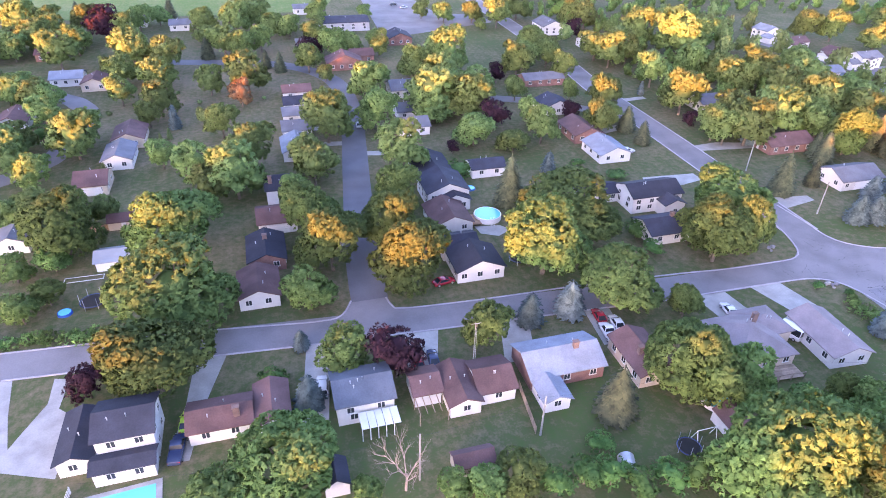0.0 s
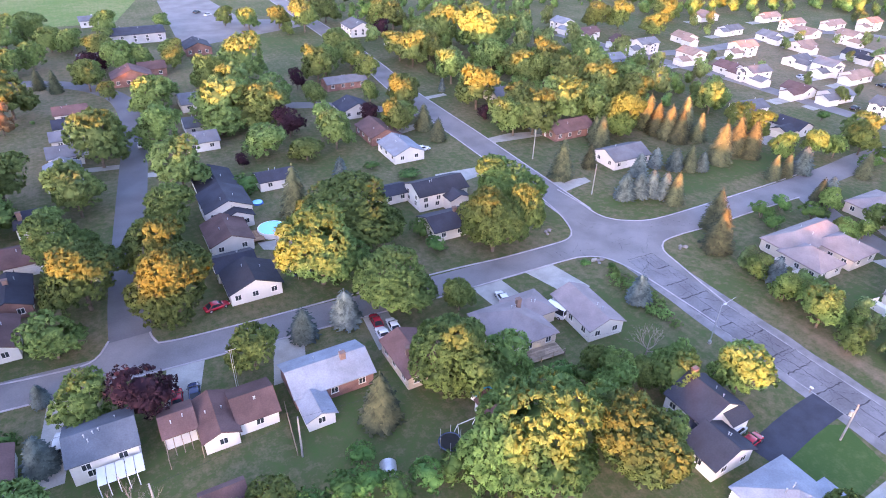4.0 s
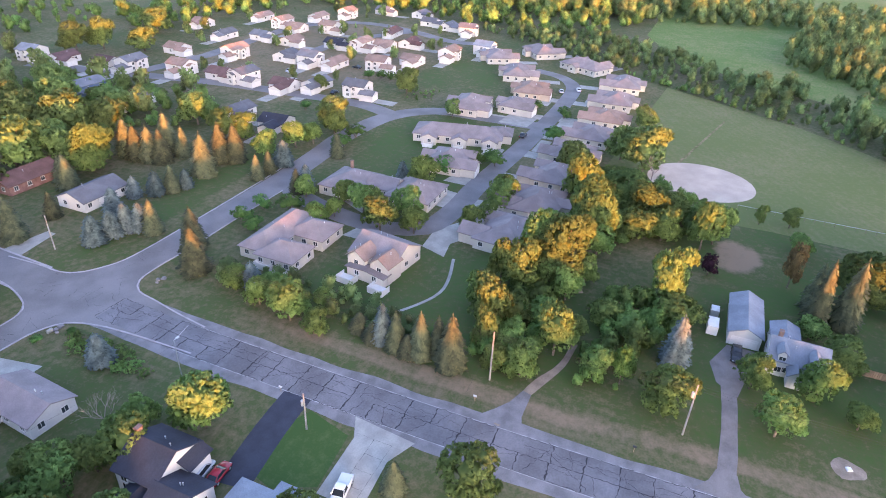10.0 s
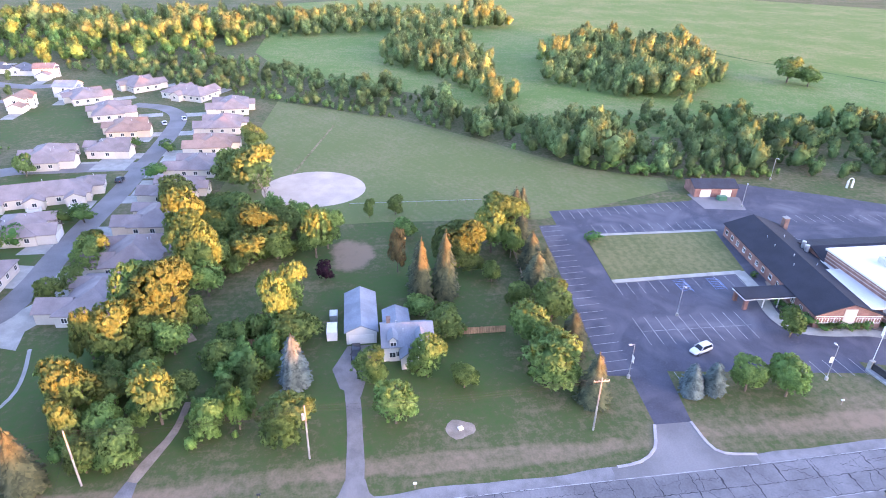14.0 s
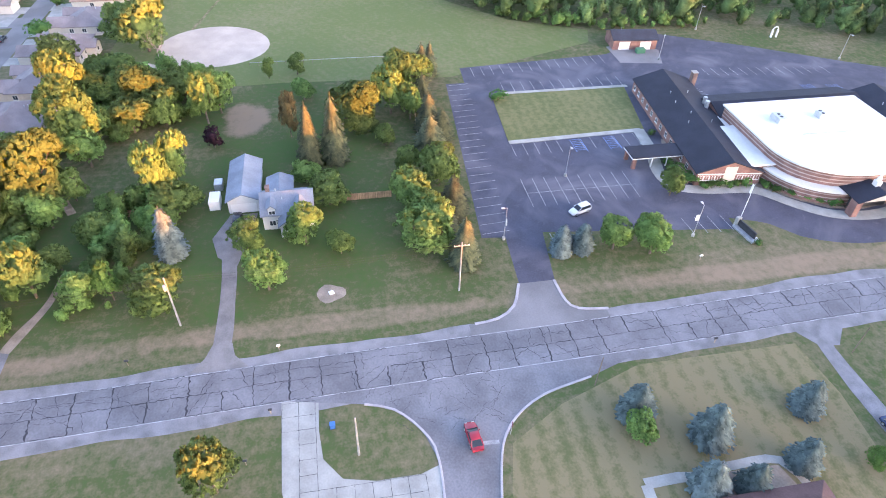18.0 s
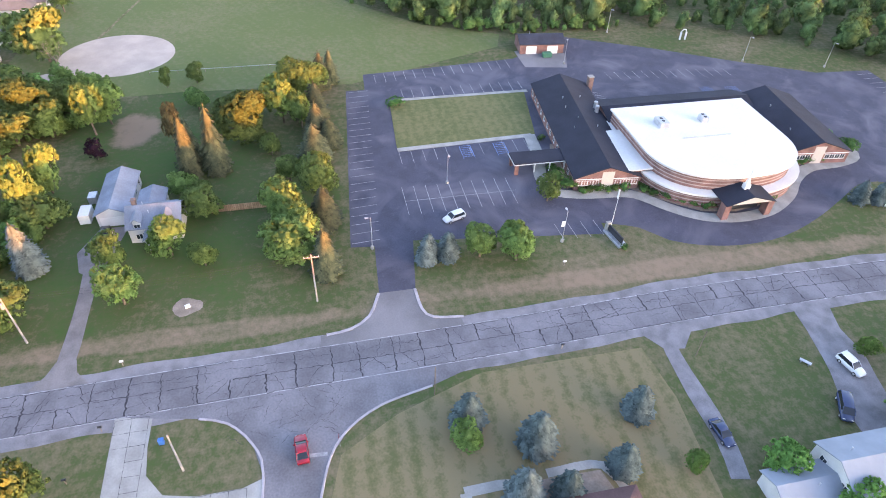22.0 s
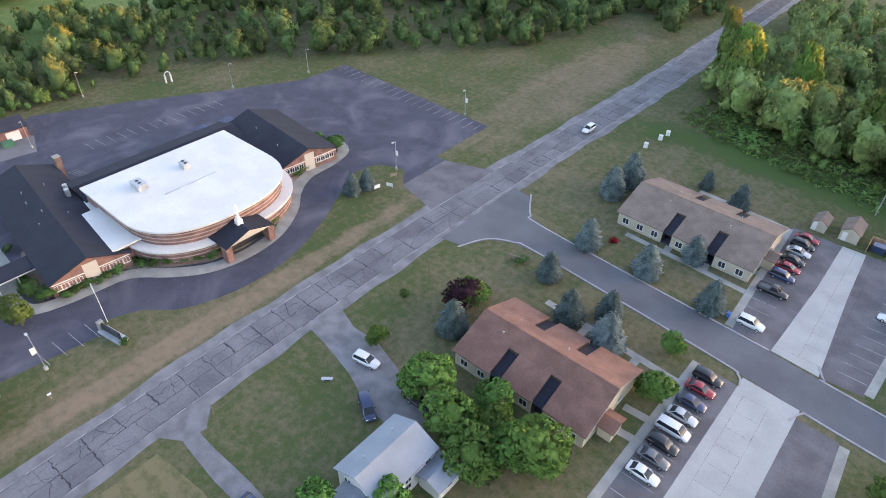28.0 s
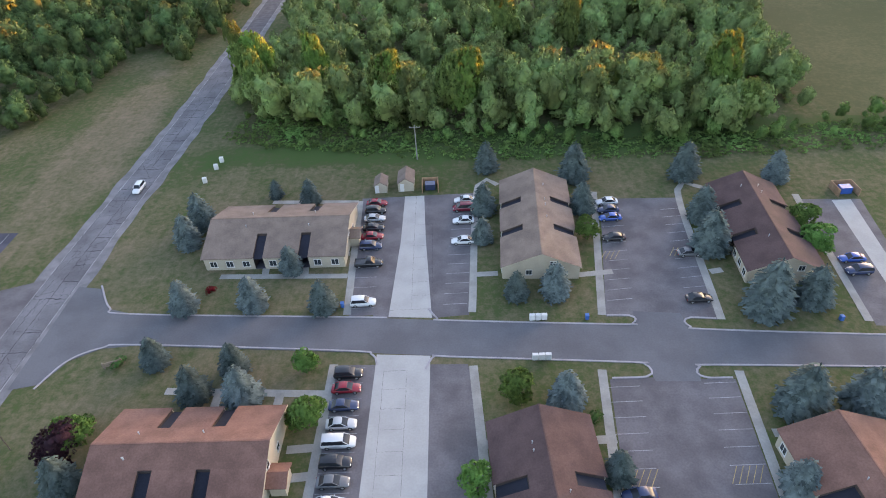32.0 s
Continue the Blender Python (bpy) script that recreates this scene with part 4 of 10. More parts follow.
def car_meshes(shape):
    """Body, glasshouse, roof and small parts of a car that looks along x, by its kind."""
    if shape in CAR_MESH:
        return CAR_MESH[shape]
    long, half, belt, top = {"sedan": (4.7, 0.90, 0.90, 1.44), "suv": (4.7, 0.94, 1.04, 1.70), "van": (5.1, 0.98, 1.08, 1.78), "pickup": (5.6, 0.98, 1.06, 1.82), "boxvan": (5.6, 1.02, 1.2, 2.4)}[shape]
    h = long / 2
    nose, tail = belt - 0.20, belt - (0.04 if shape == "sedan" else 0.0)
    bm = bmesh.new()
    loft(bm, [ring(-h, half - 0.20, 0.42, tail - 0.22, 0), ring(-h + 0.08, half - 0.07, 0.30, tail - 0.04, 0.01), ring(-h + 0.45, half - 0.02, 0.24, tail, 0.02), ring(-h + 1.2, half, 0.22, belt, 0.02),
              ring(h - 1.7, half, 0.22, belt, 0.03), ring(h - 1.1, half - 0.01, 0.22, belt - 0.06, 0.05), ring(h - 0.45, half - 0.06, 0.24, nose, 0.04), ring(h - 0.10, half - 0.18, 0.30, nose - 0.14, 0.02), ring(h, half - 0.30, 0.40, nose - 0.26, 0)])
    back, front = {"sedan": (-h + 0.50, h - 1.25), "suv": (-h + 0.06, h - 1.25), "van": (-h + 0.06, h - 0.85), "pickup": (-0.55, h - 1.45), "boxvan": (-h + 0.05, h - 0.8)}[shape]
    lean_b, lean_f = {"sedan": (0.85, 0.95), "suv": (0.35, 0.85), "van": (0.28, 0.95), "pickup": (0.25, 0.75), "boxvan": (0.08, 0.7)}[shape]

    def slab(x, w, z, r):
        return [(x, -w, z), (x, -w + r, z + 0.4 * r), (x, 0, z + 0.5 * r), (x, w - r, z + 0.4 * r), (x, w, z)]

    w0, w1 = half - 0.08, half - 0.22
    glasshouse = bmesh.new()
    loft(glasshouse, [[(back, -w0, belt - 0.03), (back, w0, belt - 0.03), (back + lean_b, w1, top - 0.05), (back + lean_b, -w1, top - 0.05)],
                      [(front, -w0 + 0.03, belt - 0.05), (front, w0 - 0.03, belt - 0.05), (front - lean_f, w1, top - 0.05), (front - lean_f, -w1, top - 0.05)]])
    roof = bmesh.new()
    a, b = back + lean_b - 0.06, front - lean_f + 0.06
    loft(roof, [slab(a - 0.05, w1 - 0.10, top - 0.11, 0.06), slab(a + 0.05, w1 + 0.01, top - 0.07, 0.12), slab((a + b) / 2, w1 + 0.02, top - 0.05, 0.13), slab(b - 0.08, w1 + 0.01, top - 0.07, 0.12), slab(b + 0.03, w1 - 0.10, top - 0.11, 0.06)])
    pillars = [tube(bmesh.new(), (x0, e * (w0 - 0.005), belt - 0.04), (x1, e * (w1 - 0.005), top - 0.06), r, r, 5)
               for e in (-1, 1) for x0, x1, r in ((back + 0.04, back + lean_b, 0.075), (front - 0.05, front - lean_f, 0.05))]
    if shape == "pickup":
        for e in (-1, 1):
            box(bm, -h + 0.12, e * (half - 0.14) - 0.06, belt - 0.05, -0.6, e * (half - 0.14) + 0.06, belt + 0.12, 0.03)
    tyre = tube(bmesh.new(), (0, -0.11, 0), (0, 0.11, 0), 0.34, 0.34, 18)
    rim = tube(bmesh.new(), (0, -0.125, 0), (0, 0.125, 0), 0.21, 0.21, 10)
    lamp = box(bmesh.new(), -0.10, -0.17, -0.06, 0.05, 0.17, 0.06, 0.03)
    mirror = box(bmesh.new(), -0.07, -0.10, -0.06, 0.07, 0.10, 0.07, 0.02)
    CAR_MESH[shape] = (bm, smooth_mesh(glasshouse, "glasshouse", CAR_GLASS), roof, mesh_of(tyre, "tyre", TYRE), mesh_of(rim, "rim", STEEL),
                       (mesh_of(lamp.copy(), "headlight", LAMP_GLASS), mesh_of(lamp, "tail_light", TAIL)), mirror, long, half, belt, nose, pillars)
    return CAR_MESH[shape]


CAR_PAINTED = {}


def car(x, y, turn, shape, paint, where="parked on the asphalt", z=0.06):
    body, win, roof, tyre, rim, lamps, mirror, long, half, belt, nose, pillars = car_meshes(shape)
    key = shape, paint
    if key not in CAR_PAINTED:
        CAR_PAINTED[key] = [smooth_mesh(b.copy(), n, PAINTS[paint]) for b, n in ((body, "body"), (roof, "roof"), (mirror, "mirror"), *((q, "pillar") for q in pillars))]
    b, r, mi, *posts = CAR_PAINTED[key]
    word = {"sedan": "sedan", "suv": "sport utility car", "van": "minivan", "pickup": "pickup truck", "boxvan": "tall van"}[shape]
    root = thing("car", f"{paint} {word} {where}", "car", pose(x, y, z, 0, 0, turn), "cars")
    part("body", b, None, root)
    part("glasshouse", win, None, root)
    part("roof", r, None, root)
    for q in posts:
        part("pillar", q, None, root)
    for u in (-long / 2 + 0.95, long / 2 - 0.95):
        for e in (-1, 1):
            w = part("wheel", tyre, None, root, at=pose(u, e * (half - 0.10), 0.33))
            part("rim", rim, None, w)
    for e in (-1, 1):
        part("headlight", lamps[0], None, root, at=pose(long / 2 - 0.14, e * (half - 0.42), nose - 0.17))
        part("tail_light", lamps[1], None, root, at=pose(-long / 2 + 0.12, e * (half - 0.30), belt - 0.20))
        part("mirror", mi, None, root, at=pose(long / 2 - 1.75, e * (half + 0.06), belt + 0.04))
    return root


# ---- ground, roads, lots ----
bm = bmesh.new()
bmesh.ops.create_grid(bm, x_segments=40, y_segments=40, size=1600)
ground = structure("ground", bm, LAWN, "mown suburban lawn ground with dry and green patches", "ground")

MAIN = [(118, -420), (118.5, -300), (121, -225), (122, -150), (120.5, -100), (119.5, -50), (118, 0), (117.5, 50), (118.5, 80), (119, 100), (120.5, 150), (121.5, 200), (125, 240), (127, 290), (128.5, 370), (129, 430)]
SOUTH = [p for p in MAIN if p[1] <= 80]
NORTH = [p for p in MAIN if p[1] >= 80]
structure("road_shoulder", ribbon(SOUTH, 11.4, 0.030, 1.0, wobble=0.7), SHOULDER, "pale gravel and asphalt shoulder of the main road", "shoulder")
road_main = structure("road_main", ribbon(SOUTH, 7.1, 0.045), JOINT, "grey bed between the slabs of the main road", "road")
structure("road_north", ribbon(NORTH, 8.6, 0.050), ASPHALT, "worn grey asphalt main road", "road")
for side in (-1, 1):
    structure("road_edge", ribbon(NORTH[1:], 0.5, 0.054, offset=side * 4.4), KERB, "pale concrete edge of the main road", "kerb")

STREET_WEST = [(-70, 98), (-43, 96), (-8, 93.5), (15, 91.8), (43, 90), (75, 88), (104, 87.3), (118, 86)]
STREET_EAST = [(118, 86), (136, 84.5), (155, 84.5), (181, 84.6), (205, 86), (224, 87.5), (248, 84), (262, 72), (264, 55), (265, 34)]
structure("road_west", ribbon(STREET_WEST, 7.2, 0.046), ASPHALT, "pale grey residential street", "road")
structure("road_east", ribbon(STREET_EAST, 8.0, 0.047), ASPHALT, "pale grey residential street", "road")
structure("road_uptown", ribbon([(17.5, 93), (19, 113), (23.5, 147), (27, 172), (30.5, 199), (31, 222), (28, 238), (19, 252), (4, 262), (-30, 270)], 7.0, 0.048), STREET, "grey asphalt residential street between lawns", "road")
structure("road_far_west", ribbon([(-100, 268), (-63, 236), (-54, 226), (-49, 212), (-51, 190), (-56, 176), (-75, 160)], 7.0, 0.046), ASPHALT, "curving grey residential street", "road")
structure("road_cross", ribbon([(121, 173), (100, 192), (80, 203), (62, 205)], 6.0, 0.044), ASPHALT, "narrow grey side street", "road")
structure("road_subdivision", ribbon([(250, 84), (255, 100), (254, 125), (251, 160), (245, 190), (238, 220), (232, 250)], 7.5, 0.048), ASPHALT, "pale subdivision street", "road")
structure("road_subdivision_loop", ribbon([(246, 203), (281, 199), (311, 201), (357, 203), (385, 190), (394, 168), (388, 142), (376, 112), (383, 92)], 7.5, 0.049), ASPHALT, "pale looping subdivision street", "road")
structure("road_subdivision_inner", ribbon([(388, 142), (349, 160), (310, 160), (300, 140)], 7.0, 0.047), ASPHALT, "pale subdivision street", "road")
structure("road_condominium", ribbon([(184, 85), (177, 73), (173, 60), (172, 48), (176, 37), (190, 34), (207, 34), (238, 32), (269, 31), (299, 31), (322, 33), (336, 42), (342, 56)], 6.5, 0.051), ASPHALT, "pale condominium lane", "road")
# corners of the crossing, filled to their curved kerbs
NE = [(122.5, 112), (123, 103), (123, 97), (125, 93), (131, 89.5), (138, 88.6), (151, 88.6)]
SE = [(159, 80.4), (144, 80.2), (134, 80.6), (128, 80), (125, 77), (124, 72), (122.5, 64), (121.5, 57)]
SW = [(114.5, 54), (114, 68), (113, 76), (111, 81), (107, 83.4), (102, 84), (87, 84.4)]
NW = [(91, 91), (104, 90.6), (109, 91), (112, 93.5), (114.6, 101), (116, 112)]
structure("road_crossing", slab_poly(NE + SE + SW + NW, 0.056), ASPHALT, "wide worn asphalt crossing of two roads", "road")
structure("road_fork_west", slab_poly([(7, 94.5), (12, 95.5), (14, 99), (21, 99), (22, 95.6), (32, 93.4), (32, 90), (7, 92)], 0.057), ASPHALT, "worn asphalt street fork", "road")
for name, line in (("kerb_north_east", NE + [(177, 89), (191, 89.6)]), ("kerb_south_east", [(178, 80.2)] + SE), ("kerb_south_west", SW + [(73, 84.6)]), ("kerb_north_west", [(55, 93.4), (80, 92)] + NW),
                   ("kerb_fork_west", [(-44, 99.6), (-13, 97.4), (7, 95), (12, 95.6), (14.4, 99.5)]), ("kerb_fork_east", [(21, 99), (21.6, 96), (24, 94.8), (39, 93.8), (55, 93.4)]),
                   ("kerb_street_south", [(-42, 92.6), (-13, 90.4), (7, 88.8), (25, 87.6), (58, 85.6), (73, 84.6)])):
    structure(name, kerb_bm(line), KERB, "pale concrete kerb along the street", "kerb")

# side street and drives off the main road
SIDE_A = [(116, -44), (113.5, -56), (112, -60), (108, -63.5), (103, -65), (90, -64)]
SIDE_B = [(88, -70), (97, -72), (104, -74), (108, -77), (111, -82), (113, -90), (116, -99)]
structure("road_side", slab_poly(SIDE_A + SIDE_B + [(117.5, -99), (117.2, -44)], 0.049), SLAB, "worn asphalt side street with a flared mouth", "road")
structure("kerb_side_a", kerb_bm(SIDE_A[1:]), KERB, "pale concrete kerb of the side street", "kerb")
structure("kerb_side_b", kerb_bm(SIDE_B[:-1]), KERB, "pale concrete kerb of the side street", "kerb")
structure("track_gravel_mouth", slab_poly([(122.4, 2.8), (125.6, 0.2), (128, -1.4), (131.5, -2.6), (131, -4.2), (128, -4.2), (125.4, -4.2), (122.4, -5.2)], 0.044), SHOULDER, "flared mouth of a gravel track", "driveway")
structure("stop_line", slab_poly([(104.2, -73.6), (104.8, -73.6), (105.1, -69.4), (104.5, -69.4)], 0.062), WHITE_LINE, "white painted stop line", "road marking")
LOOP = [(116, -44.4), (115.4, -49.6), (110.2, -49.5), (105.8, -49.9), (102.6, -52.3), (101.6, -56.5), (101.6, -62.4), (102.6, -65.2), (92, -63.6), (90, -56), (95, -46), (102, -44.6)]
structure("driveway_loop", slab_poly(LOOP, 0.047), CONCRETE, "pale cracked concrete loop driveway", "driveway")
structure("driveway_gravel", ribbon([(117, -130.4), (112, -129.6), (104.4, -129.4), (96.2, -129.4), (90, -128.2)], 2.7, 0.040, wobble=0.5), SHOULDER, "narrow gravel track across the lawn", "driveway")
structure("driveway_gravel_mouth", slab_poly([(117, -126), (113, -128.6), (112.5, -132), (117, -136)], 0.041), SHOULDER, "flared mouth of a gravel track", "driveway")
structure("driveway_worn", ribbon([(118, -159), (112, -157.6), (106, -157), (100, -155.2), (94, -153.8), (88, -157)], 7.0, 0.040, wobble=1.0), SHOULDER, "pale worn gravel driveway", "driveway")
structure("driveway_farm", ribbon([(122, -35), (131, -35.5), (143, -35.4), (150, -35), (158, -35.5)], 2.7, 0.042, wobble=0.3), GRAVEL, "grey gravel driveway", "driveway")
structure("driveway_farm_turn", slab_poly([(146, -36.6), (152, -38), (160.8, -39.6), (160.8, -34.4), (154, -31.6), (148.6, -33)], 0.043), GRAVEL, "grey gravel turning area", "driveway")
structure("driveway_farm_mouth", slab_poly([(123, -31), (125.5, -33), (128, -33.9), (128, -36.9), (125.5, -37.4), (123, -39.6)], 0.044), GRAVEL, "flared mouth of a gravel driveway", "driveway")
structure("track_gravel", ribbon([(122, -1), (125, -2), (129.2, -2.8), (134.5, -4.5), (140.8, -7), (147.9, -7.8)], 1.1, 0.040, 1.5, wobble=0.8), DIRT, "faint gravel track", "driveway")
structure("driveway_tar", ribbon([(114, 31), (106, 30.5), (95, 29)], 5.2, 0.049), NEW_TAR, "fresh black asphalt driveway", "driveway")
structure("driveway_pale", slab_poly([(114, 20), (110, 18), (99, 17.6), (99, 10.6), (108, 11.2), (113, 9)], 0.048), CONCRETE, "pale concrete driveway", "driveway")
for n, q in enumerate(([(-34.2, 91), (-31.8, 90.4), (-32.2, 84), (-29.7, 81.6), (-30, 79), (-30, 70.4), (-37.4, 73.4), (-41.5, 79.5), (-44, 92.6), (-40.4, 92.2), (-39, 84), (-37.4, 77.4), (-36.2, 80.4), (-34, 85.4)], [(-13, 90.6), (-8, 90.2), (-11, 80), (-13, 69), (-16, 69), (-14, 80)],
                       [(5, 89), (9, 88.6), (6.5, 71), (2.4, 71)], [(22, 87.6), (28, 87.2), (25, 77), (20, 77)], [(39.5, 86.6), (45, 86.4), (42, 76), (36.5, 76)],
                       [(56, 85.6), (61, 85.2), (60, 76), (55, 76)], [(79, 84.4), (86, 84.2), (87, 76), (80, 76)], [(92, 84.2), (99, 84), (101, 74), (95, 74)])):
    structure(f"driveway_{n + 1}", slab_poly(q, 0.040 + 0.001 * n), CONCRETE, "pale concrete house driveway", "driveway")
for n, q in enumerate(([(98, 134), (113, 133), (113, 129), (103, 127), (96, 130)], [(123, 149.5), (133, 150.4), (142, 148), (142, 144), (123, 146)], [(123, 116), (134, 114.6), (134, 112), (123, 110)],
                       [(102, 168), (119, 172), (119, 168.6), (102, 164)], [(120, 192), (134, 193), (134, 190.5), (120, 189)], [(27, 138), (33, 137), (33, 134), (26, 135)],
                       [(13, 123), (18, 122), (18, 119), (12, 120)], [(28, 168), (40, 166), (40, 163), (28, 165)], [(12, 178), (26, 176), (26, 173), (12, 175)], [(14, 190), (27, 188), (27, 185), (14, 187)])):
    structure(f"driveway_far_{n + 1}", slab_poly(q, 0.041), CONCRETE, "pale concrete house driveway", "driveway")

# verges, fields and other grounds
structure("lawn_striped", slab_poly([(109, -84), (114, -98), (114, -125), (104, -126), (84, -124), (80, -74), (97, -73.4), (104, -75.4)], 0.010), LAWN_STRIPED, "dry lawn with pale mowing stripes", "lawn")
structure("lawn_watered", slab_poly([(112, 27), (110, 19), (100, 18), (97, 24), (98, 28), (108, 29)], 0.011), LAWN_LUSH, "deep green watered lawn", "lawn")
structure("ball_field", slab_poly([(214, -4), (232, 4), (345, -4), (313, -56), (290, -80), (265, -102), (252, -114), (241, -137), (232, -134), (214, -88), (216, -44)], 0.010), FIELD, "wide mown grass ball field", "field")
dia = [(241 + 13.5 * math.cos(a) * (1.1 if math.cos(a) > 0 else 1.0), -24.5 + 15.5 * math.sin(a)) for a in np.linspace(0, 2 * math.pi, 33)[:-1]]
structure("infield", slab_poly(dia, 0.024), INFIELD, "pale clay infield of the ball field", "infield")
structure("infield_apron", slab_poly([(228, -15), (232, -8), (226, 0), (221, -6), (222, -14)], 0.021), INFIELD, "pale clay apron of the ball field", "infield")
structure("foul_line", slab_poly([(254, -16.6), (307, -28.8), (307, -29.6), (254, -17.6)], 0.026), LAWN_DRY, "worn pale foul line in the grass", "field marking")
structure("well_cap_patch", slab_poly([(136.6 + 2.1 * math.cos(a) * (1 + 0.2 * math.sin(3 * a)), -52.5 + 2.5 * math.sin(a)) for a in np.linspace(0, 6.28, 15)[:-1]], 0.024), DIRT, "round gravel patch in the lawn", "gravel patch")
structure("meadow_east", slab_poly([(300, -90), (355, -70), (376, -35), (413, 2), (460, 20), (700, 20), (900, -300), (700, -600), (300, -420), (276, -200), (285, -150), (282, -118)], 0.010), MEADOW, "green open meadow", "meadow")
structure("meadow_ditch", ribbon([(474, -265), (430, -284), (394, -310), (360, -330), (327, -345)], 3.0, 0.03, wobble=2.0), SCRUB, "dark overgrown ditch across the meadow", "ditch")
structure("meadow_south_west", slab_poly([(-56, -292), (-58, -272), (-140, -262), (-150, -420), (-80, -420), (-72, -372)], 0.010), OLIVE, "dull olive mown meadow", "meadow")
structure("school_lot", slab_poly([(60, 290), (120, 312), (120, 330), (98, 336), (92, 400), (66, 400)], 0.030), ASPHALT, "pale school parking lot", "parking lot")
structure("field_far_north", slab_poly([(-200, 352), (40, 352), (60, 420), (60, 700), (-300, 700)], 0.010), MEADOW, "green farm field", "field")

# church lot
LOT_EDGE = [(219, -91.5), (210, -91), (210, -86), (147, -81), (146.5, -85.5), (133, -84.6), (133, -91), (147, -93), (142.4, -131), *[(q.x, q.y) for q in smooth_line([(145.8, -131.4), (143, -138.4), (138.4, -142.6), (135.6, -149), (134.5, -156), (134.8, -163), (136.6, -170), (140.2, -178.4), (145, -187.4), (148.6, -194), (149, -199.4), (146.4, -203), (141.4, -204.6)], 2.5)], (136.8, -199.4), (136.8, -214.5), (140, -214.5), (140, -236), (200, -239), (201, -222), (210, -205), (224, -181), (236, -157), (232, -151), (223, -136)]
church_lot = structure("church_lot", slab_poly(LOT_EDGE, 0.032), LOT, "sealed dark asphalt church parking lot with wear", "parking lot")
structure("church_drive_north", slab_poly([(134, -84.6), (129, -82.4), (126.2, -79), (126, -74), (122, -74), (122, -98), (126, -97.5), (126.6, -93), (129, -91.4), (134, -91)], 0.050), ASPHALT, "grey asphalt mouth of the church drive", "driveway")
structure("church_drive_south", slab_poly([(137, -199.4), (124, -196), (124, -219), (137, -214.5)], 0.051), LOT_OLD, "worn asphalt mouth of the church drive", "driveway")
structure("kerb_church_a", kerb_bm([(134, -84.6), (129, -82.4), (126.6, -79), (126, -75)], 0.5), KERB, "wide pale concrete kerb of the church drive", "kerb")
structure("kerb_church_b", kerb_bm([(134, -91), (129, -91.4), (126.8, -93), (126, -98)], 0.5), KERB, "wide pale concrete kerb of the church drive", "kerb")
ISLAND = [(202.5, -96.5), (202.5, -133), (181, -129), (180, -95)]
structure("church_lawn", slab_poly(ISLAND, 0.12, 0.1), LAWN_ISLAND, "raised mown lawn inside the church lot", "lawn")
structure("church_walk_north", slab_poly([(203.6, -99), (203.6, -134), (202.4, -134), (202.4, -99)], 0.15, 0.14), CONCRETE, "pale concrete walk along the lawn", "pavement")
structure("church_walk_south", slab_poly([(181.4, -128), (180, -95), (178.6, -95), (180, -128)], 0.15, 0.14), CONCRETE, "pale concrete walk along the lawn", "pavement")
structure("church_walk_front", ribbon([(181, -127.4), (172, -126.6), (163, -124.4), (157.6, -125.4), (155.4, -131), (154.4, -140), (152.4, -143.6), (148, -147.6), (144, -153), (142.4, -160), (143.4, -168), (147.6, -175.5), (153, -181), (156.4, -187), (157, -195), (159, -201), (164, -203)], 2.9, 0.16, 1.5), CONCRETE, "pale curved concrete walk round the church", "pavement")
structure("church_planting", slab_poly([(176, -131), (163, -126.5), (158.8, -128), (157, -132), (156, -142), (149.5, -148.6), (145.6, -154), (144.4, -161), (145.4, -167), (149, -174), (154.6, -180), (158.4, -187), (159, -195), (161, -200), (170, -197), (172, -160)], 0.14), DIRT, "mulched planting bed round the church", "planting bed")
structure("lot_patch", slab_poly([(228, -138), (231, -148), (224, -153), (215, -150), (217, -138)], 0.037), ASPHALT, "pale asphalt patch in the lot", "parking lot")

# apartment court
structure("road_court", slab_poly([(117, -190), (112, -191), (109.5, -196), (105, -198.6), (99, -199), (59, -195), (47, -193.6), (13, -190), (5, -189), (-30, -186.5), (-60, -184), (-60, -192), (-27, -194), (3, -197), (12, -198.6), (46, -202), (55, -203), (62, -203.6), (102, -207), (108, -209), (112, -215), (117, -216)], 0.050), STREET, "dark grey asphalt court street", "road")
for name, line in (("kerb_court_a", [(112.6, -190), (109.8, -196), (105, -198.8), (99, -199.2), (62, -195.6), (57, -194.4), (56, -192)]), ("kerb_court_b", [(112.4, -216), (108, -209.4), (103, -207.3), (62, -203.8), (55, -203.2)]),
                   ("kerb_court_c", [(47.6, -205), (46, -202.4), (44, -201.8), (14.4, -198.9), (12.6, -199.0), (11.7, -200.0), (12.6, -201.0), (16.4, -201.3)]), ("kerb_court_d", [(-1.8, -199.3), (2.4, -199.8), (3.7, -198.9), (3.0, -197.6), (1, -196.9), (-26, -194), (-60, -191)]),
                   ("kerb_court_e", [(48, -190.6), (46.6, -193.4), (44, -193.2), (14.8, -190.3), (12.9, -189.8), (12.1, -188.4), (13.2, -187.2), (18.6, -187.2)]), ("kerb_court_f", [(0.2, -186.3), (4.0, -186.5), (5.3, -187.5), (4.4, -188.8), (2, -189.0), (-30, -186.7), (-60, -184)])):
    structure(name, kerb_bm(line, step=0.7), KERB, "pale concrete kerb of the court street", "kerb")
structure("court_lot_north", slab_poly([(62, -204), (57.4, -204), (57, -243), (63.2, -243)], 0.033), LOT_OLD, "worn asphalt parking bays", "parking lot")
structure("court_lot_north_b", slab_poly([(47, -202.6), (40.4, -203), (37, -243), (44.4, -243)], 0.034), LOT_OLD, "worn asphalt parking bays", "parking lot")
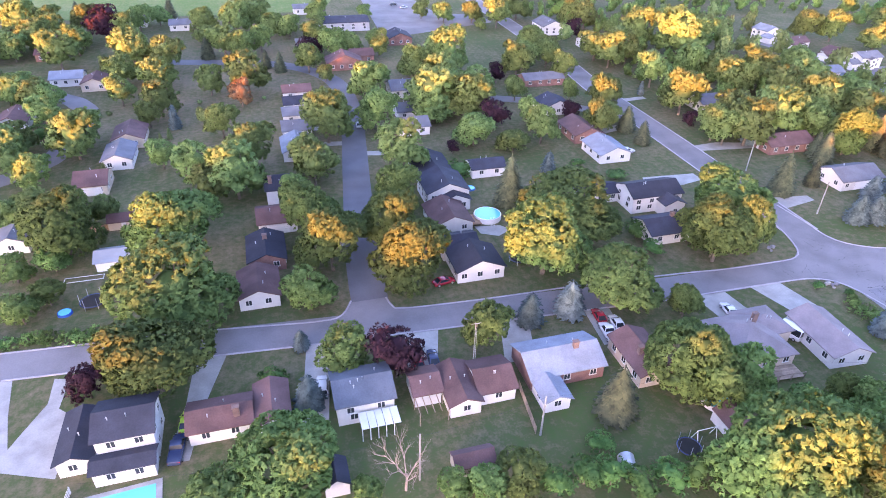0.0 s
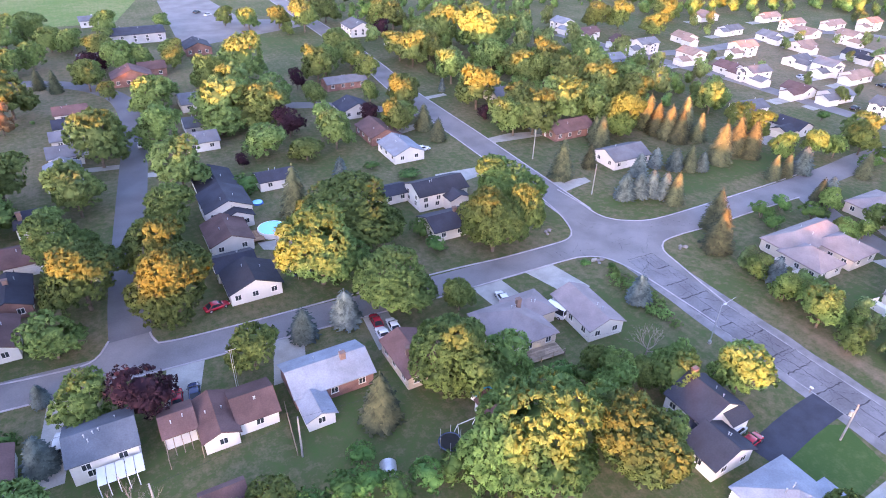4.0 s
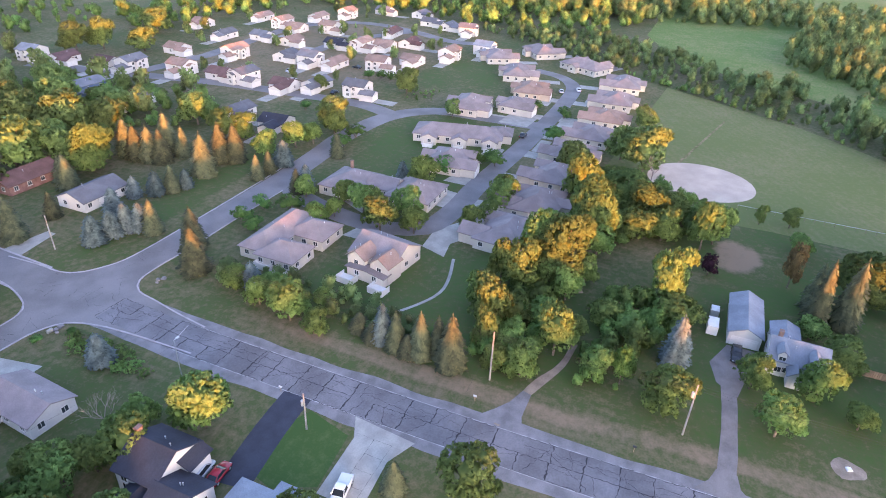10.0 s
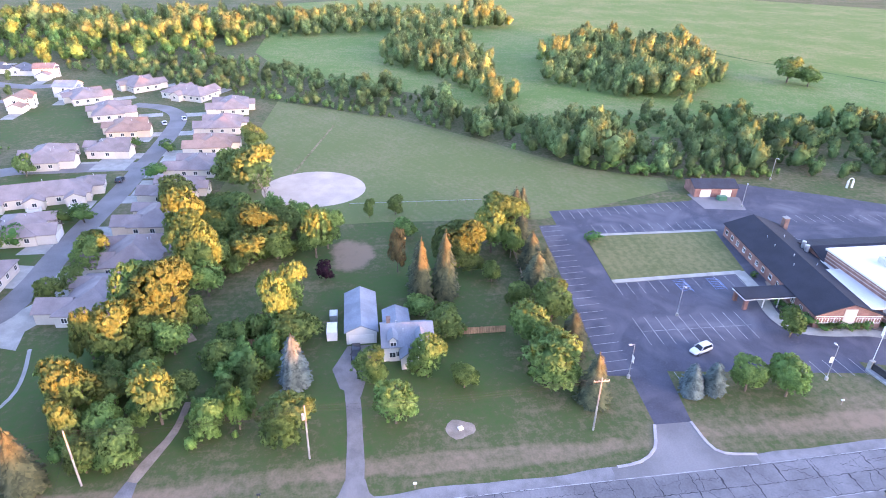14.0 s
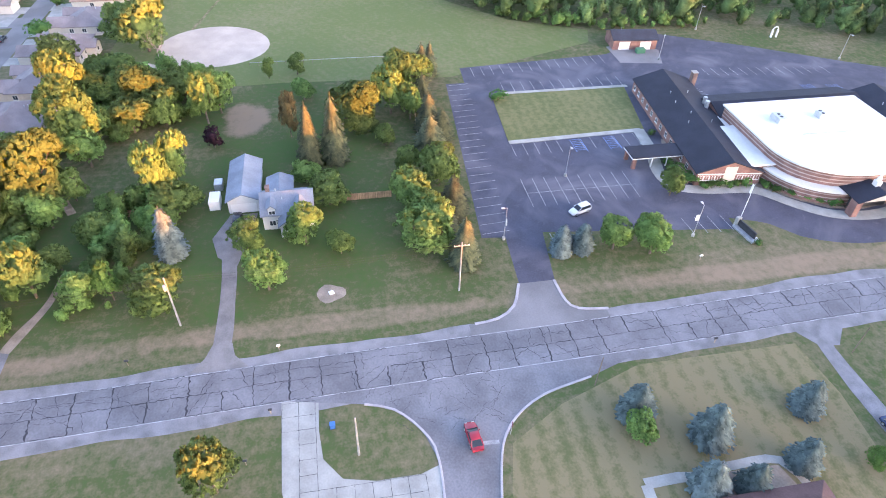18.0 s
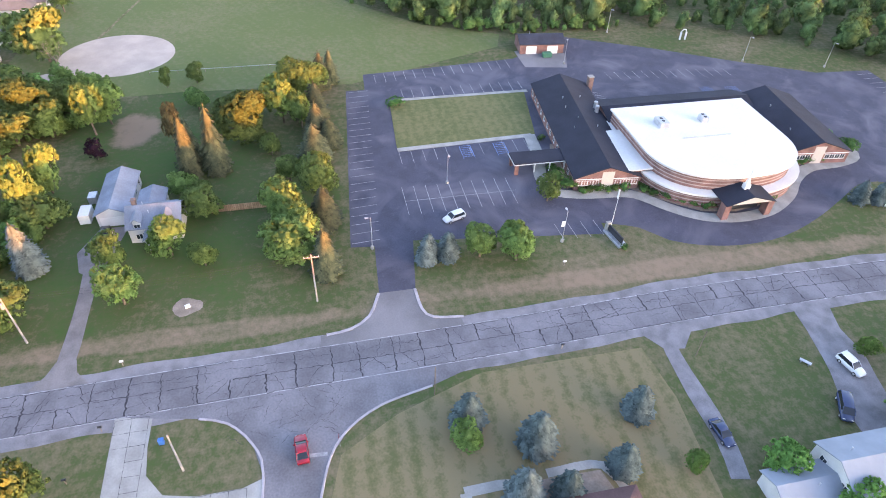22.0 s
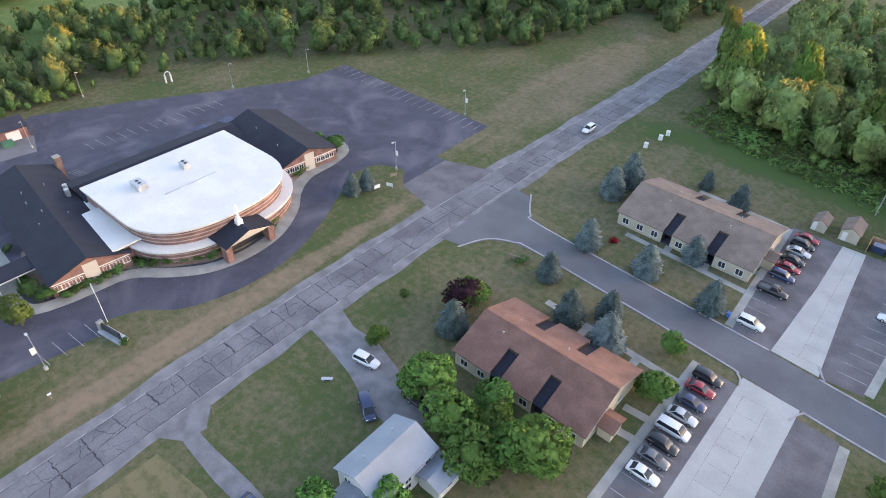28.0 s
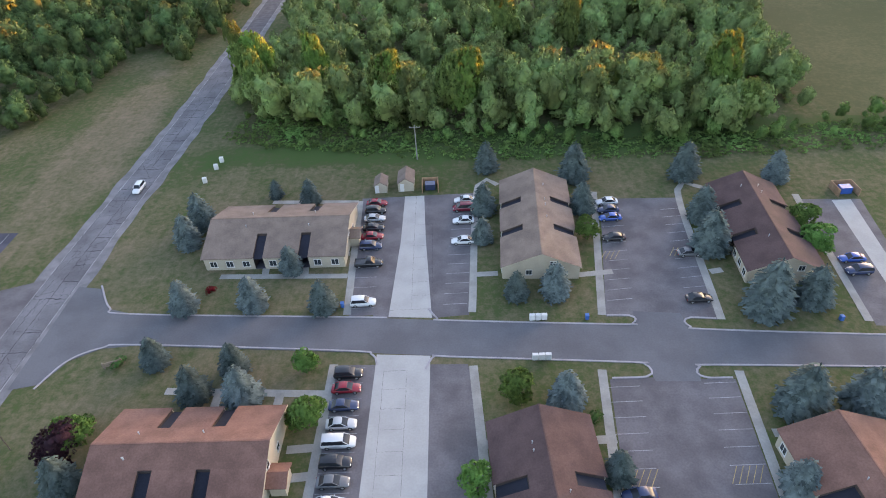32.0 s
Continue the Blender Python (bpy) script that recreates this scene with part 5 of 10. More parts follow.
structure("court_lane_north", slab_poly([(57.6, -203.4), (45.6, -202.6), (42.4, -243), (57.6, -243)], 0.036), LOT_OLD, "worn asphalt lane of the parking court", "parking lot")
structure("court_lane_north_slab", slab_poly([(54.8, -203.4), (47, -202.6), (48.4, -226), (49.0, -243), (53.4, -243), (53.6, -226)], 0.042), NEW_CONCRETE, "pale concrete lane of the parking court", "parking lot")
structure("court_lot_south", slab_poly([(62.6, -192.4), (63.4, -150), (38, -150), (41, -191.4)], 0.033), LOT_OLD, "worn asphalt parking bays", "parking lot")
structure("court_lane_south_slab", slab_poly([(56.2, -194.4), (57, -150), (47.6, -150), (47.2, -193.6)], 0.042), NEW_CONCRETE, "pale concrete lane of the parking court", "parking lot")
structure("court_lot_east_north", slab_poly([(16.6, -201), (11.4, -200.6), (4, -199.8), (-2, -199), (-6.4, -237), (10, -238)], 0.035), LOT_OLD, "worn asphalt parking lot with yellow lines", "parking lot")
structure("court_lot_east_south", slab_poly([(19, -187), (12, -187), (5, -186.3), (-0.1, -186), (3.4, -150), (23, -150)], 0.035), LOT_OLD, "worn asphalt parking lot with yellow lines", "parking lot")
structure("court_mouth_north", slab_poly([(3.2, -196.8), (12.2, -198.4), (11.7, -202), (3.8, -201)], 0.0492), STREET, "worn asphalt mouth of a parking lot", "parking lot")
structure("court_mouth_south", slab_poly([(12.6, -190.4), (4.6, -189.4), (5.2, -185.8), (12.1, -186.2)], 0.0494), STREET, "worn asphalt mouth of a parking lot", "parking lot")
structure("court_lot_far", slab_poly([(-27, -196), (-37, -195), (-44, -233), (-32, -234)], 0.035), LOT_OLD, "worn asphalt parking lot", "parking lot")
structure("court_lot_far_slab", slab_poly([(-33, -196), (-36, -196), (-42, -233), (-38, -233)], 0.042), NEW_CONCRETE, "pale concrete lane of the parking lot", "parking lot")


def walk_path(name, pts, width=1.4, z=0.062):
    structure(name, ribbon(pts, width, z, 2.0), CONCRETE, "pale concrete footpath beside lawns", "pavement")


for n, q in enumerate(([(62.4, -204.4), (63.6, -242)], [(63.5, -215.4), (89, -217)], [(64, -241.6), (84, -243.4)], [(39.8, -203.6), (36.6, -246), (32, -246)], [(17.2, -201.4), (10.8, -241)], [(-2.6, -199), (-7.6, -240), (-14, -240)],
                       [(63.2, -192.6), (64, -150)], [(40.2, -191), (38.6, -150)], [(19.8, -189), (24, -150)], [(-1.2, -187.6), (2.6, -150)], [(63.4, -186.4), (90, -188.4)], [(63.6, -176.6), (68, -176.4)],
                       [(63.6, -172), (69, -171.6)], [(63.8, -228), (68, -228.4)], [(63.8, -222.4), (68, -222.6)], [(72, -216), (72.4, -219.6)], [(80, -216.6), (80.4, -220.4)], [(71, -187), (71, -182.4)], [(81, -187.6), (81, -182.6)],
                       [(38.4, -176), (40, -176)], [(20.4, -176), (24, -176)], [(34.4, -214), (39, -214)], [(12.8, -213), (20, -212.4)], [(-7.4, -212), (-5, -211.6)], [(-1.6, -176), (-6, -176)], [(-26.4, -197), (-31.6, -236)])):
    walk_path(f"footpath_{n + 1}", q, z=0.060 + 0.0011 * n)
walk_path("footpath_condominium", [(139, 29), (146, 24.4), (152, 22), (158, 22.4), (166, 24.6)], 0.7)
walk_path("footpath_porch", [(95.4, -90.8), (95.3, -97.4), (92.6, -98), (89, -98)], 1.5)
walk_path("footpath_porch_front", [(90.4, -90.6), (95.2, -90.9)], 1.5, 0.064)
walk_path("footpath_porch_south", [(95.9, -102.4), (95.6, -110.4), (90, -112.4)], 1.3, 0.063)
structure("porch_bed", slab_poly([(94.6, -98), (95.2, -102), (95, -109.8), (90.6, -111), (90.6, -98)], 0.05), DIRT, "dark mulched planting bed", "planting bed")
for n, q in enumerate(([(164, 53), (170.6, 51), (170.6, 46.6), (164, 47.6)], [(168, 33.5), (165.8, 27), (172, 28), (178, 24.4), (181, 25), (183.4, 30), (177, 34.2)], [(180, 62), (190, 60), (186, 50), (176, 54)], [(190, 44), (200, 42), (199, 37), (189, 37)],
                       [(205, 44), (216, 42), (214, 37), (205, 37)], [(228, 42), (238, 41), (237, 36), (228, 36)], [(240, 28), (252, 28), (252, 24), (240, 24)], [(268, 27), (280, 27), (280, 21), (268, 21)], [(262, 47), (276, 46), (276, 35), (262, 36)],
                       [(290, 36), (300, 36), (300, 42), (290, 42)], [(300, 24), (312, 24), (312, 18), (300, 18)], [(204, 30), (214, 30), (214, 22), (204, 22)], [(184, 30), (194, 30), (194, 22), (184, 22)])):
    structure(f"condominium_drive_{n + 1}", slab_poly(q, 0.045 + 0.0007 * n), CONCRETE, "pale concrete condominium driveway", "driveway")


# ---- kinds of trees ----
tree_kind("m", "tree", "broad green leafy tree on a lawn", "tree", [broadleaf(s, LEAF_MID, 340, 8, 20, 0.32, 0.050, 0.037, core=0.64) for s in (1, 2, 3, 4)] + [broadleaf(5, LEAF_MID, 340, 8, 14, 0.28, 0.050, 0.037, core=0.64), broadleaf(6, LEAF_MID, 330, 8, 18, 0.30, 0.050, 0.037, core=0.64)])
tree_kind("f", "tree", "broad green leafy tree between houses", "tree", [broadleaf(s, LEAF_FAR_HAZED, 260, 7, 16, 0.335, 0.058, 0.046, core=0.66) for s in (41, 42, 43, 44)])
tree_kind("g", "tree", "great spreading green leafy tree on a lawn", "tree", [broadleaf(s, LEAF, 1100, 11, 40, 0.34, 0.038, 0.0245, core=0.56) for s in (51, 52, 53)])
tree_kind("l", "tree", "fresh light green leafy tree beside a house", "tree", [broadleaf(s, LEAF_LIGHT, 340, 8, 20, 0.32, 0.050, 0.037, core=0.64) for s in (55, 56, 57)])
tree_kind("p", "purple_tree", "dark purple-leaved tree on a lawn", "tree", [broadleaf(7, LEAF_PURPLE, 240, 8)])
tree_kind("r", "reddish_tree", "sparse reddish-brown tree behind the houses", "tree", [broadleaf(8, LEAF_RED, 150, 8)])
tree_kind("o", "copper_tree", "slender copper-leaved tree on a lawn", "tree", [broadleaf(11, LEAF_ORANGE, 300, 8, 12, 0.26, 0.046, 0.030)])
tree_kind("d", "dead_tree", "bare pale dead tree behind the gardens", "tree", [bare_tree(9, PALE_BARK), bare_tree(10, PALE_BARK)])
tree_kind("b", "shrub", "rounded green shrub on a lawn", "shrub", [shrub(1, BUSH), shrub(2, BUSH)])
tree_kind("s", "spruce", "blue-grey spruce tree on a lawn", "spruce", [conifer(1, NEEDLE_BLUE, 15, 0.50, 0.14), conifer(2, NEEDLE_BLUE, 15, 0.52, 0.14), conifer(3, NEEDLE_BLUE, 14, 0.47, 0.16)])
tree_kind("c", "conifer", "tall green conifer on a lawn", "conifer", [conifer(4, NEEDLE, 14, 0.60, 0.20), conifer(5, NEEDLE, 14, 0.62, 0.20), conifer(6, NEEDLE, 13, 0.56, 0.22)])
LOW = [broadleaf(s, WOODS, 105, 5, 7, 0.30, 0.066, 0.046, core=0.90)[0] for s in (21, 22, 23, 24, 25)]
FAR = [broadleaf(s, WOODS, 60, 4, 6, 0.30, 0.085, 0.060, core=0.94)[0] for s in (26, 27, 28)]
THICK = [broadleaf(s, WOODS, 20, 3, 1, 0.30, 0.12, 0.16)[0] for s in (34, 35)]
TUFT = [tri_mesh("tuft", *leaf_cloud(s, [(Vector((0, 0, 0.3)), 0.5, 1.2)], 12, 4, 0.16, 0.20, (0, 0, 0.1), 0)[:2], WOODS) for s in (36, 37, 38)]
LOW_SHRUB = [shrub(s, WOODS, 24, 5, size=0.10)[0] for s in (31, 32)]

# ---- woods ----
MID = [broadleaf(s, WOODS, 80, 5, 6, 0.29, 0.075, 0.050, core=0.93)[0] for s in (61, 62, 63, 64)]
woods("woods_field", "dense belt of mixed woodland beyond the ball field", [(314, -54), (293, -77), (266, -100), (254, -112), (244, -135), (242, -178), (308, -178), (312, -150), (300, -112), (322, -86), (344, -76)], 5.7, MID, 7, 13.5, 3, 0.70, material=WOODS_DARK, small=0.35)
woods("woods_field_south", "dense belt of woodland behind the church lot, colour darkened for shade", [(242, -178), (228, -215), (214, -236), (196, -258), (170, -284), (160, -312), (150, -345), (185, -375), (245, -320), (285, -275), (305, -205), (308, -178)], 6.8, MID, 7, 13.5, 33, 0.82, material=WOODS_SHADE, small=0.35)
woods("woods_field_north", "low belt of brush and small trees beyond the ball field", [(416, 112), (360, 22), (346, -2), (314, -54), (344, -76), (378, -35), (415, 0), (440, 60)], 6.0, MID, 5, 9.5, 31, 0.80, material=WOODS_DARK, small=0.4)
woods("woods_field_foot", "brush along the edge of the ball field", [(360, 20), (346, -3), (313, -56), (291, -79), (264, -102), (251, -114), (241, -137), (238, -178), (242, -180), (246, -137), (256, -111), (268, -98), (296, -74), (318, -52), (350, 0), (364, 18)], 3.0, FAR, 2.5, 5.5, 32, 0.95, material=WOODS)
woods("woods_south", "dense woodland south of the apartment court", [(106, -296), (98, -284), (73, -277), (27, -269), (-12, -262), (-36, -266), (-52, -276), (-56, -292), (-60, -318), (106, -330)], 6.6, LOW, 9, 16.5, 4, 0.78, rough=0.6, material=WOODS_LIGHT)
woods("woods_south_deep", "woodland behind the southern edge", [(-60, -318), (-66, -340), (-74, -400), (104, -400), (106, -364), (106, -330)], 8.0, FAR, 10, 17, 34, 0.82, rough=0.6, material=WOODS_LIGHT)
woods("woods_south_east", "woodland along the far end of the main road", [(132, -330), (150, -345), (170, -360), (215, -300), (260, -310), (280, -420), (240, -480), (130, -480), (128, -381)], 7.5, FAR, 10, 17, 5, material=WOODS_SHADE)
woods("woods_subdivision", "wooded edge behind the white houses", [(416, 112), (430, 150), (440, 210), (420, 240), (330, 250), (300, 270), (330, 300), (520, 300), (560, 120), (520, 20), (440, 40)], 11, FAR, 9, 15, 6)
woods("woods_east_far", "far woodland edge across the meadow", [(487, 122), (501, 25), (543, -94), (559, -161), (620, -160), (600, 60), (560, 200)], 9, FAR, 12, 18, 7, 0.75, material=LEAF_GARDEN_HAZED)
woods("woods_meadow_stand", "stand of trees in the meadow", [(374, -135), (344, -163), (337, -194), (384, -242), (470, -255), (490, -190), (440, -150)], 6.6, FAR, 10, 17, 8, 0.66, material=LEAF_GARDEN_HAZED)
woods("woods_meadow_row", "row of trees across the meadow", [(419, -51), (393, -77), (360, -92), (330, -96), (335, -112), (372, -108), (442, -117), (540, -105), (530, -70)], 6.8, FAR, 9, 16, 9, 0.66, material=LEAF_GARDEN_HAZED)
woods("woods_north_east", "low woodland behind the far houses", [(140, 330), (150, 290), (180, 262), (215, 240), (232, 262), (236, 300), (330, 300), (330, 420), (140, 440)], 10.5, FAR, 5, 10, 10)
YOUNG = [broadleaf(s, WOODS, 130, 6, 9, 0.30, 0.06, 0.046, core=0.86)[0] for s in (71, 72, 73)]
woods("woods_thicket", "thicket of young trees and brush beside the condominium", [(169, 13), (168, 2), (158, -2), (145, -4), (136, -2), (132, 2), (133, 9), (140, 11), (148, 11), (157, 12)], 2.8, YOUNG, 3.6, 7.2, 11, 0.95, small=0.35)
woods("woods_field_edge", "brush and young trees at the edge of the ball field", [(186, 6), (200, 8), (222, 4), (226, -12), (220, -30), (214, -26), (197, -24), (190, -10)], 3.4, YOUNG, 3.0, 7.0, 17, 0.95)
woods("woods_farm_brush", "low brush beside the gravel track", [(134, -8.5), (150, -10), (161, -9), (170, -13), (168, -21), (160, -25), (148, -20), (137, -17)], 3.4, YOUNG, 3.6, 7.0, 18, 0.9)
# Unseen tree lines added west; each height sets where low sunlight reaches.
for name, label, y0, y1, mid in (("woods_west_north", "unseen north-western tree line, added to block low sun", 320, 0, 12.2), ("woods_west", "tall unseen western tree line, added to block low sun", 0, -100, 20.5),
                                 ("woods_west_gap", "unseen western tree line, added to block low sun", -100, -160, 19.5), ("woods_west_middle", "tall unseen tree line, added to block low sun", -160, -200, 24.6), ("woods_west_dip", "unseen tree line, added to block low sun", -200, -284, 20.4), ("woods_west_hump", "tall unseen tree line, added to block low sun", -284, -300, 23.4),
                                 ("woods_west_meadow", "unseen tree line, added to block low sun", -300, -375, 21.5), ("woods_west_low", "unseen tree line, added to block low sun", -375, -455, 22.0), ("woods_west_bend", "tall unseen tree line, added to block low sun", -455, -500, 22.6), ("woods_west_rise", "tall unseen tree line, added to block low sun", -500, -560, 25.0), ("woods_west_south", "tallest unseen tree line, added to block low sun", -560, -760, 28.0)):
    woods(name, label, [(-160, y0), (-160, y1), (-200, y1), (-200, y0)], 7, THICK, mid - 0.9, mid + 0.9, 12 + int(mid), rough=0.12, small=0.0)
# Also added out of view: stops low sun passing beneath those crowns.
woods("undergrowth_west", "unseen undergrowth, added to block sun below the crowns", [(-158, 320), (-158, -760), (-172, -760), (-172, 320)], 4.6, THICK, 8, 10, 21, 1.5, rough=0.1, small=0.0)
woods("woods_far_south", "tall tree line south of the meadow", [(-150, -430), (-74, -424), (-74, -500), (-150, -500)], 10, FAR, 14, 20, 13)
woods("woods_block", "overgrown trees between the houses", [(135, 205), (160, 170), (185, 150), (215, 130), (228, 150), (225, 190), (210, 225), (170, 262), (150, 250)], 7.6, LOW, 6, 10, 14)
woods("hedge_street", "clipped hedge along the street", [(-62, 104.5), (-44.8, 103.2), (-26.8, 101.2), (-26.6, 98.6), (-43.9, 100.6), (-62, 102)], 1.0, TUFT, 1.5, 2.1, 15, 1.3)
woods("hedge_corner", "overgrown green hedge along the main road", [(110, 77.6), (110.7, 72), (110.2, 64.5), (108.6, 56.3), (105.6, 55.8), (105.4, 62.6), (105.6, 70), (106.9, 76.6)], 1.1, TUFT, 1.2, 2.2, 27, 1.3)
woods("undergrowth_south", "undergrowth on the woodland floor", [(104, -298), (98, -288), (73, -281), (27, -273), (-12, -266), (-50, -280), (-54, -296), (-64, -360), (104, -370)], 6.0, THICK, 4, 6.5, 23, 1.3, material=WOODS_LIGHT)
woods("scrub", "tall scrub along the edge of the woods", [(106, -276), (60, -261), (10, -255), (-60, -253), (-90, -262), (-60, -268), (-10, -264), (60, -279), (100, -292)], 1.9, TUFT, 0.7, 1.7, 16, 1.9)
woods("scrub_saplings", "saplings and shrubs along the edge of the woods", [(104, -287), (60, -270), (10, -262), (-60, -258), (-90, -266), (-60, -272), (-10, -268), (60, -282), (100, -296)], 5.5, LOW, 3, 7, 22, 0.9)
woods("scrub_condominium", "dense scrub and young trees along the road bank", [(134, 66), (136, 50), (134, 34), (133, 20), (140, 18), (142, 32), (143, 48), (142, 60), (140, 68)], 2.8, LOW, 3, 6, 17, 0.85, material=WOODS_DARK)
woods("scrub_hedge", "overgrown hedge behind the gardens", [(20, 48), (50, 44), (78, 46), (80, 41), (50, 39), (20, 42)], 2.6, LOW_SHRUB, 1.6, 3.4, 18, 1.1)
woods("reeds", "patch of tall green reeds", [(268, 88), (284, 90), (288, 80), (272, 78)], 2.6, LOW_SHRUB, 1.2, 2.0, 19, 1.3)

# ---- tall trees at the front of the southern woods ----
for x, y, w, high in ((96.9, -294, 8.5, 19), (60, -283, 9.5, 19), (40.6, -283.4, 11, 19.4), (-30.3, -284, 8, 17), (-32, -268.6, 6, 14), (110, -322, 7, 19.5), (81.8, -304.3, 8.5, 18.5), (103.6, -303, 8, 18.5), (23.4, -331, 11, 20.5), (3, -326, 9, 20)):
    tree("m", x, y, w, high, "tall green tree at the edge of the woods")
# ---- houses along the west street, south side ----
h = house(-20.6, 74.4, 8.2, 8.0, 5.2, "x", "navy", "white", windows="sen", doors="n")
wing(h, -27.2, 75, 5.2, 10, 2.7, "y", "navy", "white", garage="n", windows="s")
wing(h, -20.8, 69.0, 8.4, 3.6, 2.7, "x", "navy", "white", windows="s", vents=0)
h = house(-8.6, 74.4, 9.4, 6.6, 2.6, "x", "brown", "white", windows="sn", doors="s", chimney=(2.4, -1.6))
wing(h, -1.3, 74.6, 5.4, 9.0, 2.6, "y", "brown", "white", windows="sen")
h = house(12, 73.4, 9.2, 8.2, 4.0, "x", "steel", "white", windows="sen", doors="n", vents=5)
h = house(26.6, 71.2, 5.6, 9.4, 2.6, "y", "brown", "white", windows="sn")
wing(h, 21.6, 73.2, 5.0, 6.4, 2.6, "x", "brown", "white", windows="n", garage="n")
wing(h, 32.2, 71.8, 6.6, 8.0, 2.6, "x", "brown", "white", windows="sen")
h = house(44.5, 73.2, 13.6, 9.0, 2.7, "x", "slate", "brick", windows="sen", garage="n", chimney=(2.6, -0.6))
wing(h, 40.4, 66.6, 5.0, 5.6, 2.3, "y", "slate", "white", windows="swe", vents=0)
h = house(58.4, 70.2, 7.2, 11, 2.7, "y", "brown", "tan", windows="sew", doors="n", garage="n", chimney=(-1.2, -1))
h = house(78, 69, 12, 12, 2.7, "h", "taupe", "tan", windows="sewn", rise=2.8, chimney=(2, 1.5))
wing(h, 83.6, 72.0, 8.4, 7.6, 2.7, "h", "taupe", "tan", windows="en", garage="n")
h = house(93.2, 66.4, 8.2, 12.6, 2.7, "y", "taupe", "white", windows="sew", turn=-4)
h = house(92.4, 38.8, 9.4, 7.8, 4.2, "y", "navy", "white", windows="sew", doors="e", rise=2.6, chimney=(0.5, 3.2))
wing(h, 88.6, 32.4, 8.8, 6.4, 2.7, "y", "navy", "white", windows="sew", rise=2.2)
wing(h, 87.4, 37.2, 4.6, 5.4, 2.7, "x", "navy", "white", windows="w", vents=0)
wing(h, 94.6, 35.4, 4.6, 4.6, 3.6, "x", "navy", "white", windows="e", vents=0)
h = house(89.6, 21.2, 11.4, 11.4, 2.7, "h", "slate", "white", windows="sewn", vents=5, rise=2.4)
wing(h, 93.8, 18.0, 6.4, 7.4, 2.7, "h", "slate", "white", windows="s", garage="e", vents=2)
dk = thing("house_deck", "grey wooden deck with railings behind a house", "deck", pose(79.6, 61.8, 0, 0, 0, -4))
for k in range(9):
    part("board", box(bmesh.new(), -3.7, -1.5 + k * 0.34, 0.5, 3.7, -1.2 + k * 0.34, 0.56), WOOD, dk)
for u in (-3.6, -1.2, 1.2, 3.6):
    part("post", box(bmesh.new(), u - 0.05, -1.5, 0, u + 0.05, -1.4, 1.45), WOOD, dk)
part("rail", box(bmesh.new(), -3.65, -1.5, 1.4, 3.65, -1.4, 1.5), WOOD, dk)
# ---- houses along the northern street ----
h = house(40.5, 104, 10.5, 9, 2.7, "y", "navy", "white", windows="sew", doors="w")
wing(h, 39, 111.5, 8.5, 7, 2.7, "x", "navy", "white", windows="ew")
house(40.5, 123.5, 9.6, 11, 2.6, "y", "brown", "white", windows="sew", doors="w")
h = house(43, 136, 11, 11, 4.0, "y", "navy", "white", windows="sew", doors="w")
wing(h, 44, 131, 8, 6, 2.8, "y", "navy", "white", windows="s")
house(43.5, 150, 10, 12, 2.7, "y", "navy", "white", windows="sew", doors="w")
house(58, 147, 10, 7, 2.6, "x", "navy", "white", windows="s", doors="w")
house(46, 180, 10, 9, 2.7, "x", "grey", "white", windows="sw", doors="w")
house(48, 193, 9, 9, 2.7, "x", "grey", "white", windows="sw", doors="w")
house(52, 215, 12, 11, 2.7, "x", "grey", "white", windows="sw")
house(-2, 106, 8, 10, 2.6, "y", "brown", "white", windows="sew", doors="e")
house(0, 118.5, 8, 11, 2.6, "y", "navy", "brick", windows="sew", doors="e", chimney=(0, 1))
house(3, 132, 9, 9, 2.8, "x", "brown", "white", windows="se", doors="e", garage="s")
house(4.5, 145, 7, 9, 4.2, "x", "navy", "white", windows="se", chimney=(-2, -2))
house(11, 171, 9, 12, 2.7, "y", "slate", "white", windows="se", doors="e")
house(12, 185, 9, 9, 2.7, "x", "grey", "white", windows="se", doors="e")
house(13, 197, 9, 8, 2.7, "x", "grey", "white", windows="se", doors="e")
house(14, 207, 9, 8, 2.7, "x", "navy", "white", windows="se")
house(15, 219, 10, 8, 2.7, "x", "brown", "white", windows="se")
house(-29, 124, 8, 6, 2.2, "x", "pale", "pale", doors="s", vents=0)
house(-50, 136, 7, 8, 2.7, "y", "grey", "white", windows="se")
house(-39, 161, 8, 10, 2.7, "x", "brown", "tan", windows="se", garage="s")
house(-35, 176, 8, 12, 2.7, "y", "grey", "white", windows="se")
house(-34, 190, 9, 12, 2.7, "y", "brown", "tan", windows="se")
house(-68, 210, 9, 12, 2.7, "y", "brown", "white", windows="se")
house(-61, 250, 11, 9, 2.7, "x", "slate", "white", windows="se")
house(-51, 243, 9, 10, 2.7, "y", "brown", "tan", windows="se")
house(-74, 284, 9, 9, 2.7, "x", "brown", "brick", windows="s")
house(-50, 335, 14, 9, 2.7, "x", "grey", "white", windows="s")
house(-28, 325, 10, 9, 2.7, "x", "grey", "white", windows="s")
h = house(36, 250, 14, 10, 3, "y", "brown", "brick", windows="se")
wing(h, 44, 258, 10, 9, 3, "x", "brown", "brick", windows="s")
house(65, 283, 11, 12, 3, "y", "navy", "brick", windows="s")
house(44, 314, 26, 16, 4, "x", "navy", "grey", windows="s", rise=1.5, detail=False)
house(24, 280, 8, 8, 2.7, "x", "grey", "white", windows="s")
house(29, 349, 9, 8, 3, "x", "grey", "white", windows="s")
